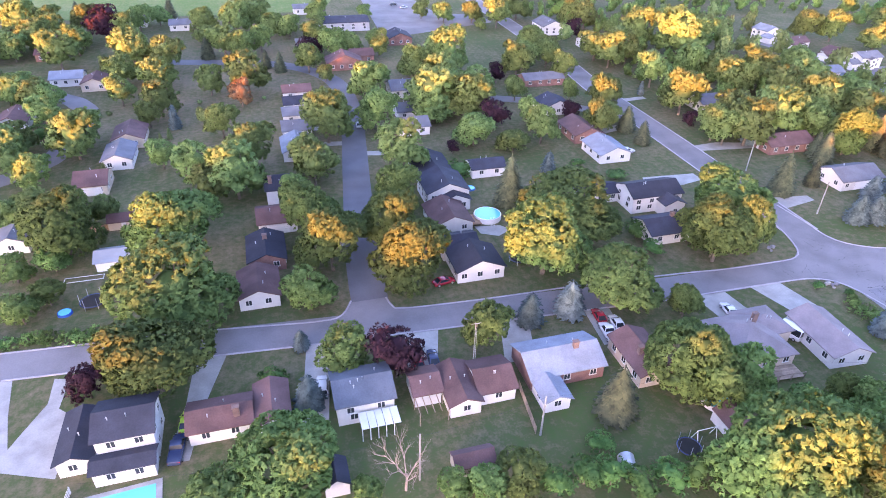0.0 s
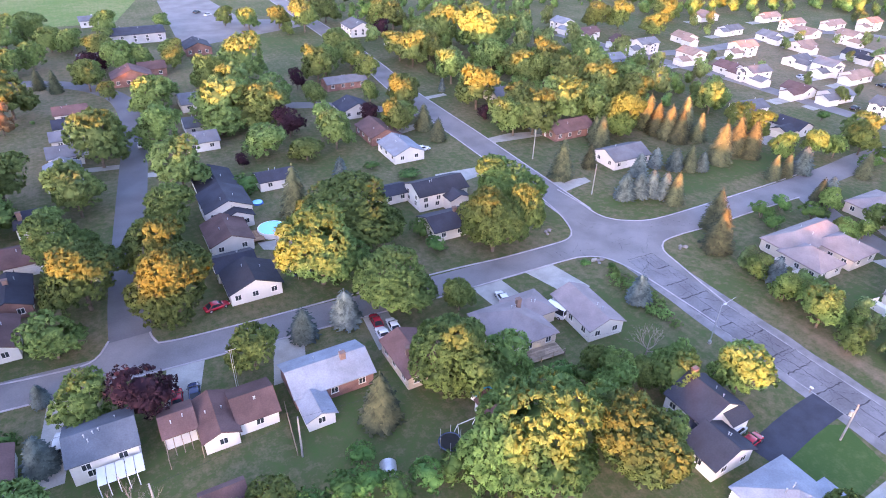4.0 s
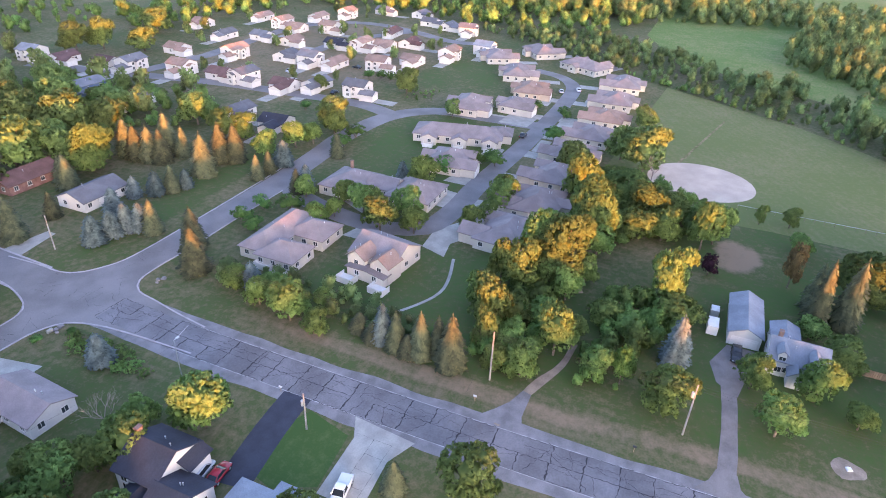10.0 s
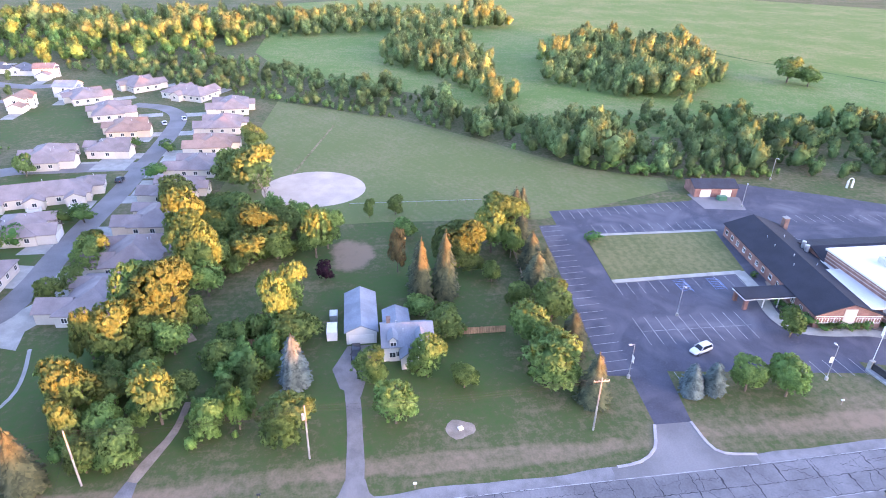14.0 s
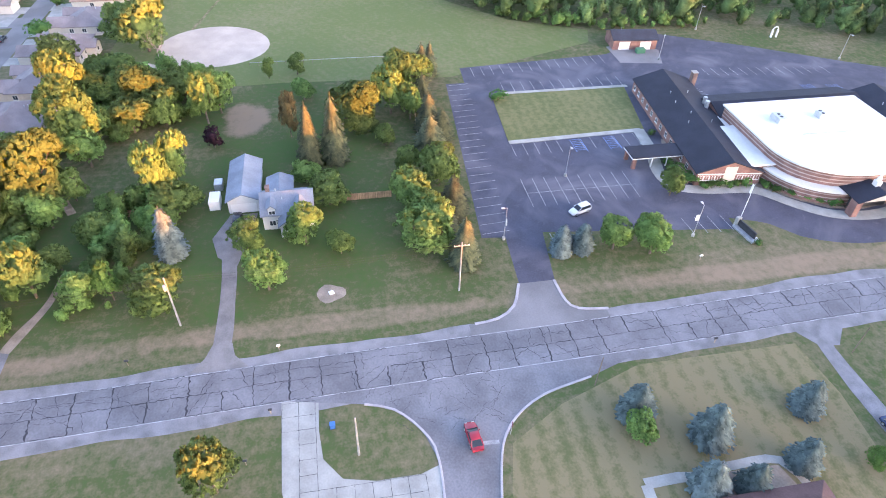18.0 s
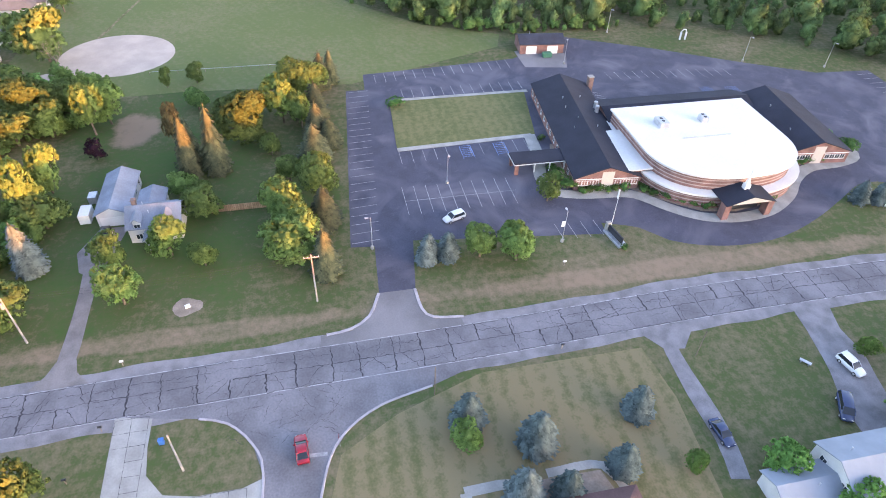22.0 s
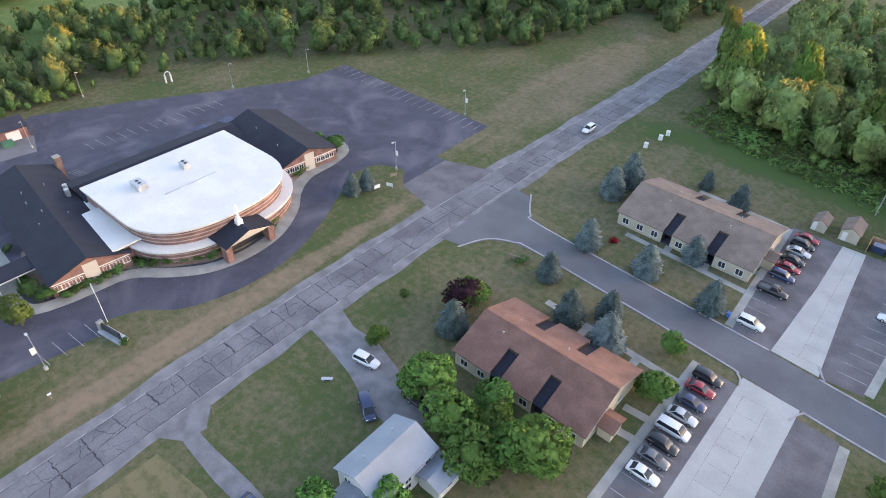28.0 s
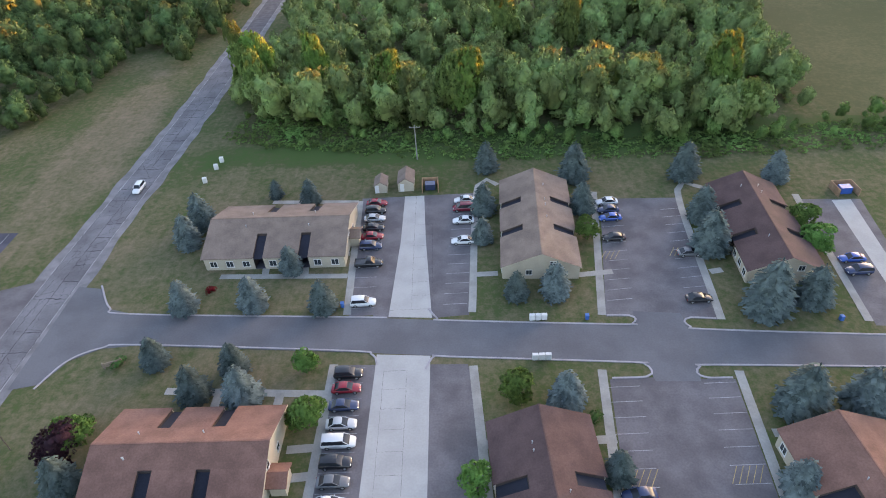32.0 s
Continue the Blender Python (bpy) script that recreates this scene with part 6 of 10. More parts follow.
# ---- houses between the northern street and the main road, and beyond it ----
h = house(91, 121, 14, 9, 4.2, "x", "navy", "white", windows="sew", doors="s")
wing(h, 93.5, 115.4, 6, 5, 3.4, "y", "navy", "white", windows="se", vents=0)
wing(h, 79.5, 126.4, 11, 6.4, 2.6, "x", "navy", "white", windows="s", vents=1)
house(87, 107, 13, 9, 2.7, "x", "navy", "cream", windows="sew", chimney=(1, 0))
house(95.5, 150, 10, 12, 2.6, "y", "slate", "white", windows="sew")
house(95, 165, 10, 13, 2.6, "y", "brown", "brick", windows="sew")
house(96, 187, 11, 10, 2.7, "y", "navy", "white", windows="sw")
house(104, 215, 16, 8, 2.6, "x", "grey", "brick", windows="s")
house(150, 143, 16, 10, 2.6, "x", "brown", "brick", windows="sw", doors="w")
house(151, 119, 14, 10, 2.7, "x", "grey", "white", windows="sw", garage="s")
house(150, 178, 12, 10, 3, "x", "grey", "white", windows="sw")
house(149, 258, 14, 11, 3, "x", "brown", "white", windows="sw")
house(140, 288, 12, 14, 4, "y", "grey", "white", windows="sw")
# ---- condominium ----
h = house(155.6, 64.2, 21, 8.6, 2.8, "h", "taupe", "cream", windows="sewn", rise=2.6)
wing(h, 148.2, 58, 9, 10.5, 2.8, "h", "taupe", "cream", windows="swe", rise=2.4)
wing(h, 159.6, 57.6, 9.6, 10.5, 2.8, "h", "taupe", "cream", windows="swe", rise=2.4)
h = house(158.2, 38, 11.6, 12.4, 3.4, "y", "taupe", "cream", windows="swne", rise=3.0, turn=-8)
# Both west gables take the roof colour with sunlight painted in.
wing(h, 153, 40.8, 5.6, 5.4, 4.2, "x", "sunlit", "cream", windows="w", rise=1.9)
wing(h, 152.2, 34.8, 5.6, 5.4, 4.2, "x", "sunlit", "cream", windows="w", rise=1.9)
wing(h, 149.8, 37.8, 3.0, 10.4, 2.5, "x", "taupe", "cream", windows="w", rise=0.5, vents=0)
for x, y in ((147.4, 41.6), (146.6, 33.6), (142.8, 55.4), (144, 60.4)):
    b = thing("deck", "white railed wooden deck behind a condominium", "deck", pose(x, y, 0, 0, 0, -8), "decks")
    part("floor", box(bmesh.new(), -1.4, -1.9, 0.5, 1.4, 1.9, 0.62), TRIM, b)
    for u, v, w2, d2 in ((-1.37, 0, 0.05, 3.8), (0, -1.87, 2.8, 0.05), (0, 1.87, 2.8, 0.05)):
        part("railing", box(bmesh.new(), u - w2 / 2, v - d2 / 2, 0.0, u + w2 / 2, v + d2 / 2, 1.5), TRIM, b)
h = house(188, 64.4, 14.4, 13, 2.8, "h", "taupe", "cream", windows="swe", rise=2.8, chimney=(4, 2))
wing(h, 190.4, 45.6, 14.4, 13, 2.8, "h", "taupe", "cream", windows="sw", rise=2.8)
wing(h, 190.4, 55, 9, 9, 2.8, "y", "taupe", "cream", windows="w", vents=1)


def condo(x, y, lx, ly, face, wall="cream", turn=0.0, roof="taupe"):
    """A low condominium house: a hipped block, a gabled garage and a gabled room towards the lane, a small sunroom behind. face: n or s."""
    e = 1 if face == "n" else -1
    root = house(x, y, lx, ly, 2.8, "h", roof, wall, turn=turn, windows="sewn", rise=min(lx, ly) * 0.22)
    near = root.matrix_basis @ Matrix.Translation((-lx * 0.24, e * (ly / 2 + 0.6), 0))
    wing(root, near.translation.x, near.translation.y, 6.6, 7.4, 2.7, "y", roof, wall, garage=face, vents=0, rise=1.9)
    far = root.matrix_basis @ Matrix.Translation((lx * 0.27, e * (ly / 2 - 0.8), 0))
    wing(root, far.translation.x, far.translation.y, 4.8, 5.4, 2.9, "y", roof, wall, windows=face, vents=0, rise=1.6)
    back = root.matrix_basis @ Matrix.Translation((lx * 0.05, -e * (ly / 2 + 0.4), 0))
    wing(root, back.translation.x, back.translation.y, 5.4, 4.4, 2.7, "y", roof, wall, windows="s" if e > 0 else "n", vents=0, rise=1.5)
    drive = structure("driveway_house", slab_poly([(-2.7, -4.6), (2.7, -4.6), (2.7, 4.6), (-2.7, 4.6)], 0.034), CONCRETE, "pale concrete condominium driveway", "driveway")
    drive.matrix_basis = near @ Matrix.Translation((0, e * 8.2, 0))
    return root


h = house(239, 53, 12, 30, 2.8, "h", "taupe", "cream", windows="swe", turn=14)
for k, off in enumerate((-11, -1, 9)):
    q = h.matrix_basis @ Vector((-6.6, off, 0))
    wing(h, q.x, q.y, 4.0, 5.6, 2.6, "x", "taupe", "cream", windows="w", vents=0, rise=1.3)
    dk = thing("deck", "white railed wooden deck behind a condominium", "deck", h.matrix_basis @ Matrix.Translation((-9.4, off, 0)), "decks")
    part("floor", box(bmesh.new(), -1.1, -1.6, 0.4, 1.1, 1.6, 0.5), TRIM, dk)
    for u, v, w2, d2 in ((-1.07, 0, 0.05, 3.2), (0, -1.57, 2.2, 0.05), (0, 1.57, 2.2, 0.05)):
        part("railing", box(bmesh.new(), u - w2 / 2, v - d2 / 2, 0.0, u + w2 / 2, v + d2 / 2, 1.3), TRIM, dk)
q = h.matrix_basis @ Vector((3.4, -14, 0))
wing(h, q.x, q.y, 9, 8, 2.8, "h", "taupe", "cream", windows="se", vents=1)
condo(216, 47, 15, 12, "s", turn=5)
condo(271, 62, 19, 12, "s", turn=4)
condo(279, 46, 13, 10, "s", turn=-4)
condo(302, 47, 17, 11, "s", "tan", 6, "sunlit")
condo(326, 60, 20, 12, "s", turn=14)
condo(350, 78, 17, 12, "s", turn=28)
condo(372, 62, 19, 13, "s", turn=40)
condo(354, 35, 22, 13, "s", turn=62)
condo(332, 13, 19, 13, "n", turn=8)
condo(305, 12, 17, 13, "n", turn=4)
condo(281, 11, 15, 12, "n", "cream", 2, "sunlit")
condo(260, 12, 15, 12, "n")
condo(240, 14, 15, 12, "n", turn=-3)
condo(220, 14.5, 16, 12, "n", "tan", -2)
condo(200, 14.5, 17, 13, "n", turn=2)
condo(180.5, 16, 17, 13, "n", turn=-4)
# ---- farmhouse ----
g = thing("garage", "long pale garage with a metal roof beside a gravel drive", "garage", pose(168.3, -37.1, 0))
block(g, 14.6, 6.6, 2.9, "x", "slate", "white", windows="s", garage="w", vents=0, rise=1.6)
h = house(159.2, -45.6, 8.4, 10, 3.4, "y", "slate", "white", windows="swn", doors="w", rise=2.5, chimney=(0.6, 3.4))
wing(h, 165.4, -44, 6, 5.4, 3.0, "x", "slate", "white", windows="s", vents=0)
wing(h, 156.5, -42.8, 3.2, 2.0, 4.9, "x", "slate", "white", windows="w", vents=0, rise=0.9)
wing(h, 156.5, -48.0, 3.2, 2.0, 4.9, "x", "slate", "white", windows="w", vents=0, rise=0.9)
wing(h, 153.8, -45.4, 3.0, 3.2, 2.6, "x", "slate", "white", doors="w", vents=0, rise=1.3)
# ---- house by the gravel track ----
h = house(87, -144.2, 8.6, 11.6, 4.2, "y", "pale", "white", windows="sewn", rise=2.1)
wing(h, 86.6, -134.6, 6.0, 9.8, 2.6, "y", "pale", "white", windows="swe", vents=1)
wing(h, 81, -148, 4.4, 5, 2.6, "y", "pale", "white", windows="w", vents=0)
house(84.6, -105, 12.6, 15, 2.7, "h", "brown", "cream", windows="sewn", rise=2.4)

# ---- subdivision of pale houses ----
suburb(239, 256, "y", "slate", 4.6, "s")
suburb(242, 241, "x", "brown", 2.8, "s")
suburb(246, 220, "y", "brown", 2.8, "w")
suburb(248, 208, "x", "grey", 4.6, "w")
suburb(281, 214, "y", "sunlit", 2.8, "s")
suburb(254, 186, "y", "sunlit", 4.6, "w")
suburb(318, 217, "x", "grey", 2.8, "w")
suburb(325, 199, "y", "grey", 2.8, "s")
suburb(357, 209, "x", "sunlit", 4.6, "s")
suburb(352, 196, "y", "sunlit", 2.8, "w")
suburb(386, 204, "x", "sunlit", 2.8, "w")
suburb(359, 179, "y", "sunlit", 4.6, "s")
suburb(324, 180, "x", "sunlit", 2.8, "s")
suburb(288, 186, "x", "sunlit", 4.6, "w")
suburb(297, 164, "x", "grey", 2.8, "s")
suburb(295, 149, "y", "grey", 4.6, "w")
suburb(298, 138, "x", "sunlit", 2.8, "w")
suburb(331, 158, "y", "navy", 2.8, "s")
suburb(333, 144, "x", "sunlit", 4.6, "s")
suburb(341, 135, "y", "sunlit", 2.8, "w")
suburb(372, 147, "x", "brown", 2.8, "w")
suburb(304, 119, "y", "sunlit", 4.6, "s")
suburb(353, 127, "x", "brown", 2.8, "s")
suburb(321, 110, "y", "sunlit", 2.8, "w")
suburb(340, 99, "x", "sunlit", 4.6, "w")
suburb(410, 141, "y", "grey", 2.8, "s")
suburb(405, 127, "x", "grey", 2.8, "s")
suburb(398, 112, "y", "grey", 4.6, "w")
suburb(257, 168, "y", "brown", 2.8, "s")
suburb(257, 156, "x", "grey", 4.6, "s")
suburb(257, 136, "y", "brown", 2.8, "w")
suburb(265, 126, "x", "grey", 2.8, "w")
suburb(265, 107, "y", "grey", 4.6, "s")
suburb(222, 131, "x", "grey", 2.8, "s")
suburb(219, 112, "y", "navy", 2.8, "w")
suburb(403, 194, "x", "sunlit", 4.6, "w")
suburb(427, 181, "y", "grey", 2.8, "s")
suburb(431, 157, "x", "grey", 2.8, "s")
suburb(360, 88, "y", "slate", 4.6, "w")
suburb(214, 170, "x", "grey", 2.8, "w")
suburb(214, 194, "x", "slate", 4.6, "s", "blue")
suburb(334, 246, "y", "sunlit", 2.8, "w")
suburb(368, 231, "x", "sunlit", 2.8, "w")

# ---- church ----
church = thing("church", "red brick church with a white dome-fronted hall and black shingled wings", "church", pose(160, -162, 0))
BAND = surface("pale_brick_band", (0.36, 0.275, 0.255), 0.9, 0.12, 0.1, 2, 0.15, 0.2)
MEMBRANE = surface("white_roof_membrane", (0.575, 0.57, 0.56), 0.6, 0.05, 0.05, 6, 0.5, 0.05)


def hall_outline(grow=0.0):
    """The plan of the hall: a flat back on the east and a broad curve to the west."""
    pts = [(18 + grow * 0.3, 15.8 + grow), (18 + grow * 0.3, -18.2 - grow)]
    for k in range(29):
        a = math.pi / 2 + math.pi * (1 - k / 28)
        c, s = math.cos(a), math.sin(a)
        r = 1 / (abs(c / (14.0 + grow)) ** 2.4 + abs(s / (17.0 + grow)) ** 2.4) ** (1 / 2.4)
        pts.append((1.0 + r * c, r * s - 1.2))
    return pts


def prism(pts, z0, z1):
    bm = bmesh.new()
    lo, hi = [bm.verts.new((x, y, z0)) for x, y in pts], [bm.verts.new((x, y, z1)) for x, y in pts]
    for i in range(len(pts)):
        j = (i + 1) % len(pts)
        bm.faces.new((lo[i], lo[j], hi[j], hi[i]))
    bm.faces.new(hi)
    bm.faces.new(lo[::-1])
    bmesh.ops.recalc_face_normals(bm, faces=bm.faces)
    return bm


for z0, z1, grow, m, n in ((0, 3.2, 1.3, WALLS["brick"], "lower_wall"), (3.2, 3.6, 1.9, MEMBRANE, "lower_roof"), (3.6, 6.7, -0.3, WALLS["brick"], "upper_wall"), (6.7, 7.1, 0.3, MEMBRANE, "main_roof")):
    part(n, prism(hall_outline(grow), z0, z1), m, church)
for z, g in ((4.2, -0.27), (5.0, -0.27), (5.8, -0.27), (0.8, 1.33), (1.6, 1.33), (2.4, 1.33)):
    part("brick_band", prism(hall_outline(g), z, z + 0.22), BAND, church, "pale brick band")
part("low_link_wall", box(bmesh.new(), -3.0, 14, 0, 13, 20.6, 4.0), WALLS["brick"], church)
part("low_link_roof", box(bmesh.new(), -3.4, 14, 4.0, 13, 21.0, 4.36, 0.03), MEMBRANE, church, "low white flat roof")
block(church, 44, 15, 3.3, "x", "black", "brick", at=pose(18, 23, 0, 0, 0, -6), windows="n", rise=2.7, vents=6)
block(church, 28, 16, 3.3, "x", "black", "brick", at=pose(11.5, -29, 0, 0, 0, -6), rise=2.7, vents=2)
block(church, 13, 40, 3.3, "y", "black", "brick", at=pose(23, -4, 0), vents=0, rise=1.8)
# gable fronts of the wings: a pale panel, ribbon windows
CREAM_PANEL = WALLS["cream"]
for cx, cy, w in ((-3.45, 25.2, 15), (-2.0, -27.6, 16)):
    m = pose(cx, cy, 0, 0, 0, -96)
    part("gable_panel", box(bmesh.new(), -1.3, -0.12, 0, 1.3, 0.1, 4.6), CREAM_PANEL, church, "pale gable panel", at=m)
    part("fascia", box(bmesh.new(), -w / 2 + 0.5, -0.10, 2.75, w / 2 - 0.5, 0.05, 2.95), TRIM, church, at=m)
    for k in range(4):
        for e in (-1, 1):
            f = part("window", WINDOW_FRAME, None, church, at=m @ pose(e * (2.4 + k * 1.25), -0.02, 1.3))
            part("pane", WINDOW_PANE, None, f)
# entrance: gabled porch on brick piers with a small white finial
part("porch_roof", roof_bm(7.4, 11.2, 3.8, 1.75, "x"), ROOFS["black"], church, at=pose(-14.4, 0.3, 0))
bm = bmesh.new()
vs = [bm.verts.new(c) for c in ((-17.8, -5.2, 3.7), (-17.8, 5.8, 3.7), (-17.8, 0.3, 5.45))]
bm.faces.new(vs)
r = bmesh.ops.extrude_face_region(bm, geom=bm.faces[:])
bmesh.ops.translate(bm, vec=(0.25, 0, 0), verts=[v for v in r["geom"] if isinstance(v, bmesh.types.BMVert)])
bmesh.ops.recalc_face_normals(bm, faces=bm.faces)
part("pediment", bm, WALLS["cream"], church, "pale pediment")
for y in (-4.6, 5.2):
    part("pier", box(bmesh.new(), -17.8, y - 0.7, 0, -16.0, y + 0.7, 3.7, 0.03), WALLS["brick"], church)
part("entrance_wall", box(bmesh.new(), -14.9, -4.2, 0, -14.6, 4.8, 3.1), DARKMETAL, church, "dark glazed entrance")
bm = box(bmesh.new(), -15.3, -0.3, 5.3, -14.1, 0.9, 6.5, 0.05)
tube(bm, (-14.7, 0.3, 6.5), (-14.7, 0.3, 7.3), 0.55, 0.35, 8)
tube(bm, (-14.7, 0.3, 7.3), (-14.7, 0.3, 10.0), 0.30, 0.03, 8)
part("finial", bm, TRIM, church, "white finial with a spike")
# covered way on the north side
part("canopy_roof", box(bmesh.new(), 4.8, 28.5, 2.75, 9.6, 43.4, 3.05, 0.04), ROOFS["black"], church, at=pose(0, 0, 0, 0, 0, 0))
part("canopy_fascia", box(bmesh.new(), 4.7, 28.5, 2.62, 9.7, 43.5, 2.76), TRIM, church)
for x in (5.3, 9.1):
    part("canopy_pier", box(bmesh.new(), x - 0.35, 42.3, 0, x + 0.35, 43.1, 2.62, 0.02), WALLS["brick"], church)
    for y in (31.5, 35, 38.5):
        part("canopy_post", box(bmesh.new(), x - 0.1, y - 0.1, 0, x + 0.1, y + 0.1, 2.62), TRIM, church)
# on the roofs
part("chimney", box(bmesh.new(), 36.4, 12.4, 0, 37.8, 13.7, 5.9, 0.04), CHIMNEY, church)
part("chimney_cap", box(bmesh.new(), 36.3, 12.3, 5.9, 37.9, 13.8, 6.05, 0.02), CONCRETE, church, "pale chimney cap")
for x, y, lx, ly in ((9.2, 7.6, 3.4, 2.2), (9.4, -3.0, 2.2, 1.6)):
    u = part("roof_unit", box(bmesh.new(), x - lx / 2, y - ly / 2, 7.08, x + lx / 2, y + ly / 2, 8.4, 0.05), STEEL, church, "grey rooftop air unit")
    for k in range(2):
        part("fan", tube(bmesh.new(), (x - 0.6 + k * 1.2, y, 8.38), (x - 0.6 + k * 1.2, y, 8.46), 0.38, 0.38, 10), DARKMETAL, u)
part("roof_duct", box(bmesh.new(), 2.6, -6.4, 7.09, 2.9, 5.6, 7.24), STEEL, church)
for x, y in ((22, 17.5), (24, 17.0)):
    part("roof_vent", tube(bmesh.new(), (x, y, 4.0), (x, y, 5.9), 0.5, 0.5, 10), STEEL, church)

# ---- apartment buildings of the court ----


def slab_of(corners, drop):
    """A flat slab: its upper corners, and how it goes on below or behind them."""
    bm = bmesh.new()
    up, dn = [bm.verts.new(q) for q in corners], [bm.verts.new(Vector(q) + Vector(drop)) for q in corners]
    bm.faces.new(up)
    bm.faces.new(dn[::-1])
    for k in range(len(up)):
        bm.faces.new((up[k], dn[k], dn[(k + 1) % len(up)], up[(k + 1) % len(up)]))
    bmesh.ops.recalc_face_normals(bm, faces=bm.faces)
    return bm


def slotted_roof(root, swing, roof, lx, ly, eave, rise, slots, thick=0.16):
    """A gable roof along x whose slopes are cut through from the eaves by entry slots (place along x, side)."""
    hx, hy = lx / 2, ly / 2
    cut = hy * 0.40
    for side in (-1, 1):
        stops = [-hx] + [v for a in sorted(p for p, e in slots if e == side) for v in (a - 1.0, a + 1.0)] + [hx]
        pieces = [(-hx, hx, 0.0, cut)] + [(x0, x1, cut + 0.004, hy) for x0, x1 in zip(stops[::2], stops[1::2])]
        for x0, x1, u0, u1 in pieces:
            z0, z1 = eave + rise * (1 - u0 / hy), eave + rise * (1 - u1 / hy)
            part("roof_panel", slab_of([(x0, side * u0, z0), (x1, side * u0, z0), (x1, side * u1, z1), (x0, side * u1, z1)], (0, 0, -thick)), ROOFS[roof], root, at=swing)
        for x in (-hx - 0.02, hx - 0.10):
            part("bargeboard", slab_of([(x, 0, eave + rise - 0.03), (x, side * hy, eave - 0.03), (x, side * hy, eave - 0.25), (x, 0, eave + rise - 0.25)], (0.12, 0, 0)), WALLS["buff"], root, at=swing)
    part("ridge_cap", box(bmesh.new(), -hx, -0.14, eave + rise - 0.05, hx, 0.14, eave + rise + 0.03, 0.02), ROOFS[roof], root, at=swing)


def apartment(x, y, lx, ly, ridge, roof, turn, wells, porch=None):
    """A low apartment building; its roof is cut by entry slots in which the doors stand back."""
    root = thing("apartment_building", f"low apartment building with a {ROOF_WORD[roof]} roof and buff walls", "apartment building", pose(x, y, 0, 0, 0, turn), "apartment buildings")
    swing = pose(0, 0, 0, 0, 0, 90) if ridge == "y" else Matrix()
    along, deep = (ly, lx) if ridge == "y" else (lx, ly)
    slots = [(a if ridge == "x" else a, side if ridge == "x" else -side) for a, side in wells]
    eave, rise, over = 3.0, 3.2, 0.4
    slotted_roof(root, swing, roof, along, deep, eave, rise, slots)
    hx, hy, cut = along / 2 - over, deep / 2 - over, deep / 2 * 0.40
    for e in (-1, 1):
        part("gable_wall", slab_of([(e * hx, -hy, -0.1), (e * hx, hy, -0.1), (e * hx, hy, eave - 0.15), (e * hx, 0, eave + rise * hy / (deep / 2) - 0.15), (e * hx, -hy, eave - 0.15)], (-e * 0.2, 0, 0)), WALLS["buff"], root, at=swing)
        for v in (-2.2, 2.2):
            w = part("window", WINDOW_FRAME, None, root, at=swing @ pose(e * (hx + 0.02), v, 1.0 if v < 0 else 3.0, 0, 0, 90 * e))
            part("pane", WINDOW_PANE, None, w)
    for side in (-1, 1):
        stops = [-hx + 0.2] + [v for p in sorted(p for p, e in slots if e == side) for v in (p - 1.0, p + 1.0)] + [hx - 0.2]
        for x0, x1 in zip(stops[::2], stops[1::2]):
            part("wall", box(bmesh.new(), x0, side * hy - 0.1, -0.1, x1, side * hy + 0.1, eave), WALLS["buff"], root, at=swing)
            for k in range(max(1, int((x1 - x0) / 2.6))):
                u = x0 + (k + 0.5) * (x1 - x0) / max(1, int((x1 - x0) / 2.6))
                w = part("window", WINDOW_FRAME, None, root, at=swing @ pose(u, side * (hy + 0.10), 0.7, 0, 0, 0 if side < 0 else 180) @ Matrix.Diagonal((1.25, 1, 1.2, 1)))
                part("pane", WINDOW_PANE, None, w)
    for a, side in slots:
        lip = eave + rise * (1 - cut / (deep / 2))
        for e in (-1, 1):
            part("cheek_wall", slab_of([(a + e * 1.0, side * cut, 0.0), (a + e * 1.0, side * hy, 0.0), (a + e * 1.0, side * hy, eave - 0.05), (a + e * 1.0, side * cut, lip - 0.12)], (e * 0.12, 0, 0)), WELL, root, "dark brown entry wall", at=swing)
        part("entry_wall", box(bmesh.new(), a - 1.0, side * cut - 0.1, 0, a + 1.0, side * cut + 0.1, lip - 0.12), WELL, root, "dark brown entry wall", at=swing)
        part("entry_floor", box(bmesh.new(), a - 1.0, min(side * cut, side * hy), 0, a + 1.0, max(side * cut, side * hy), 0.12), LOT, root, at=swing)
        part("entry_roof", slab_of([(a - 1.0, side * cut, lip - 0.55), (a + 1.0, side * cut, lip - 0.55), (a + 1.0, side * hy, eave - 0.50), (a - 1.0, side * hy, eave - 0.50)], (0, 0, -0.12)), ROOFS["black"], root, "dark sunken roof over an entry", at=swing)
        d = part("door", DOOR_LEAF, None, root, at=swing @ pose(a, side * (cut + 0.12), 0.12, 0, 0, 0 if side < 0 else 180))
        part("knob", DOOR_KNOB, None, d)
    rng = random.Random(int(x + y))
    for k in range(4):
        u, v = rng.uniform(-0.35, 0.35) * along, rng.choice((-1, 1)) * deep * 0.12
        part("vent_pipe", VENT_PIPE, None, root, at=swing @ pose(u, v, eave + rise * (1 - abs(v) / (deep / 2))))
    if porch:
        px, py = porch
        block(root, 3.0, 4.0, 2.4, "x", roof, "buff", at=pose(px, py, 0), vents=0, rise=0.9, doors="s")
    return root


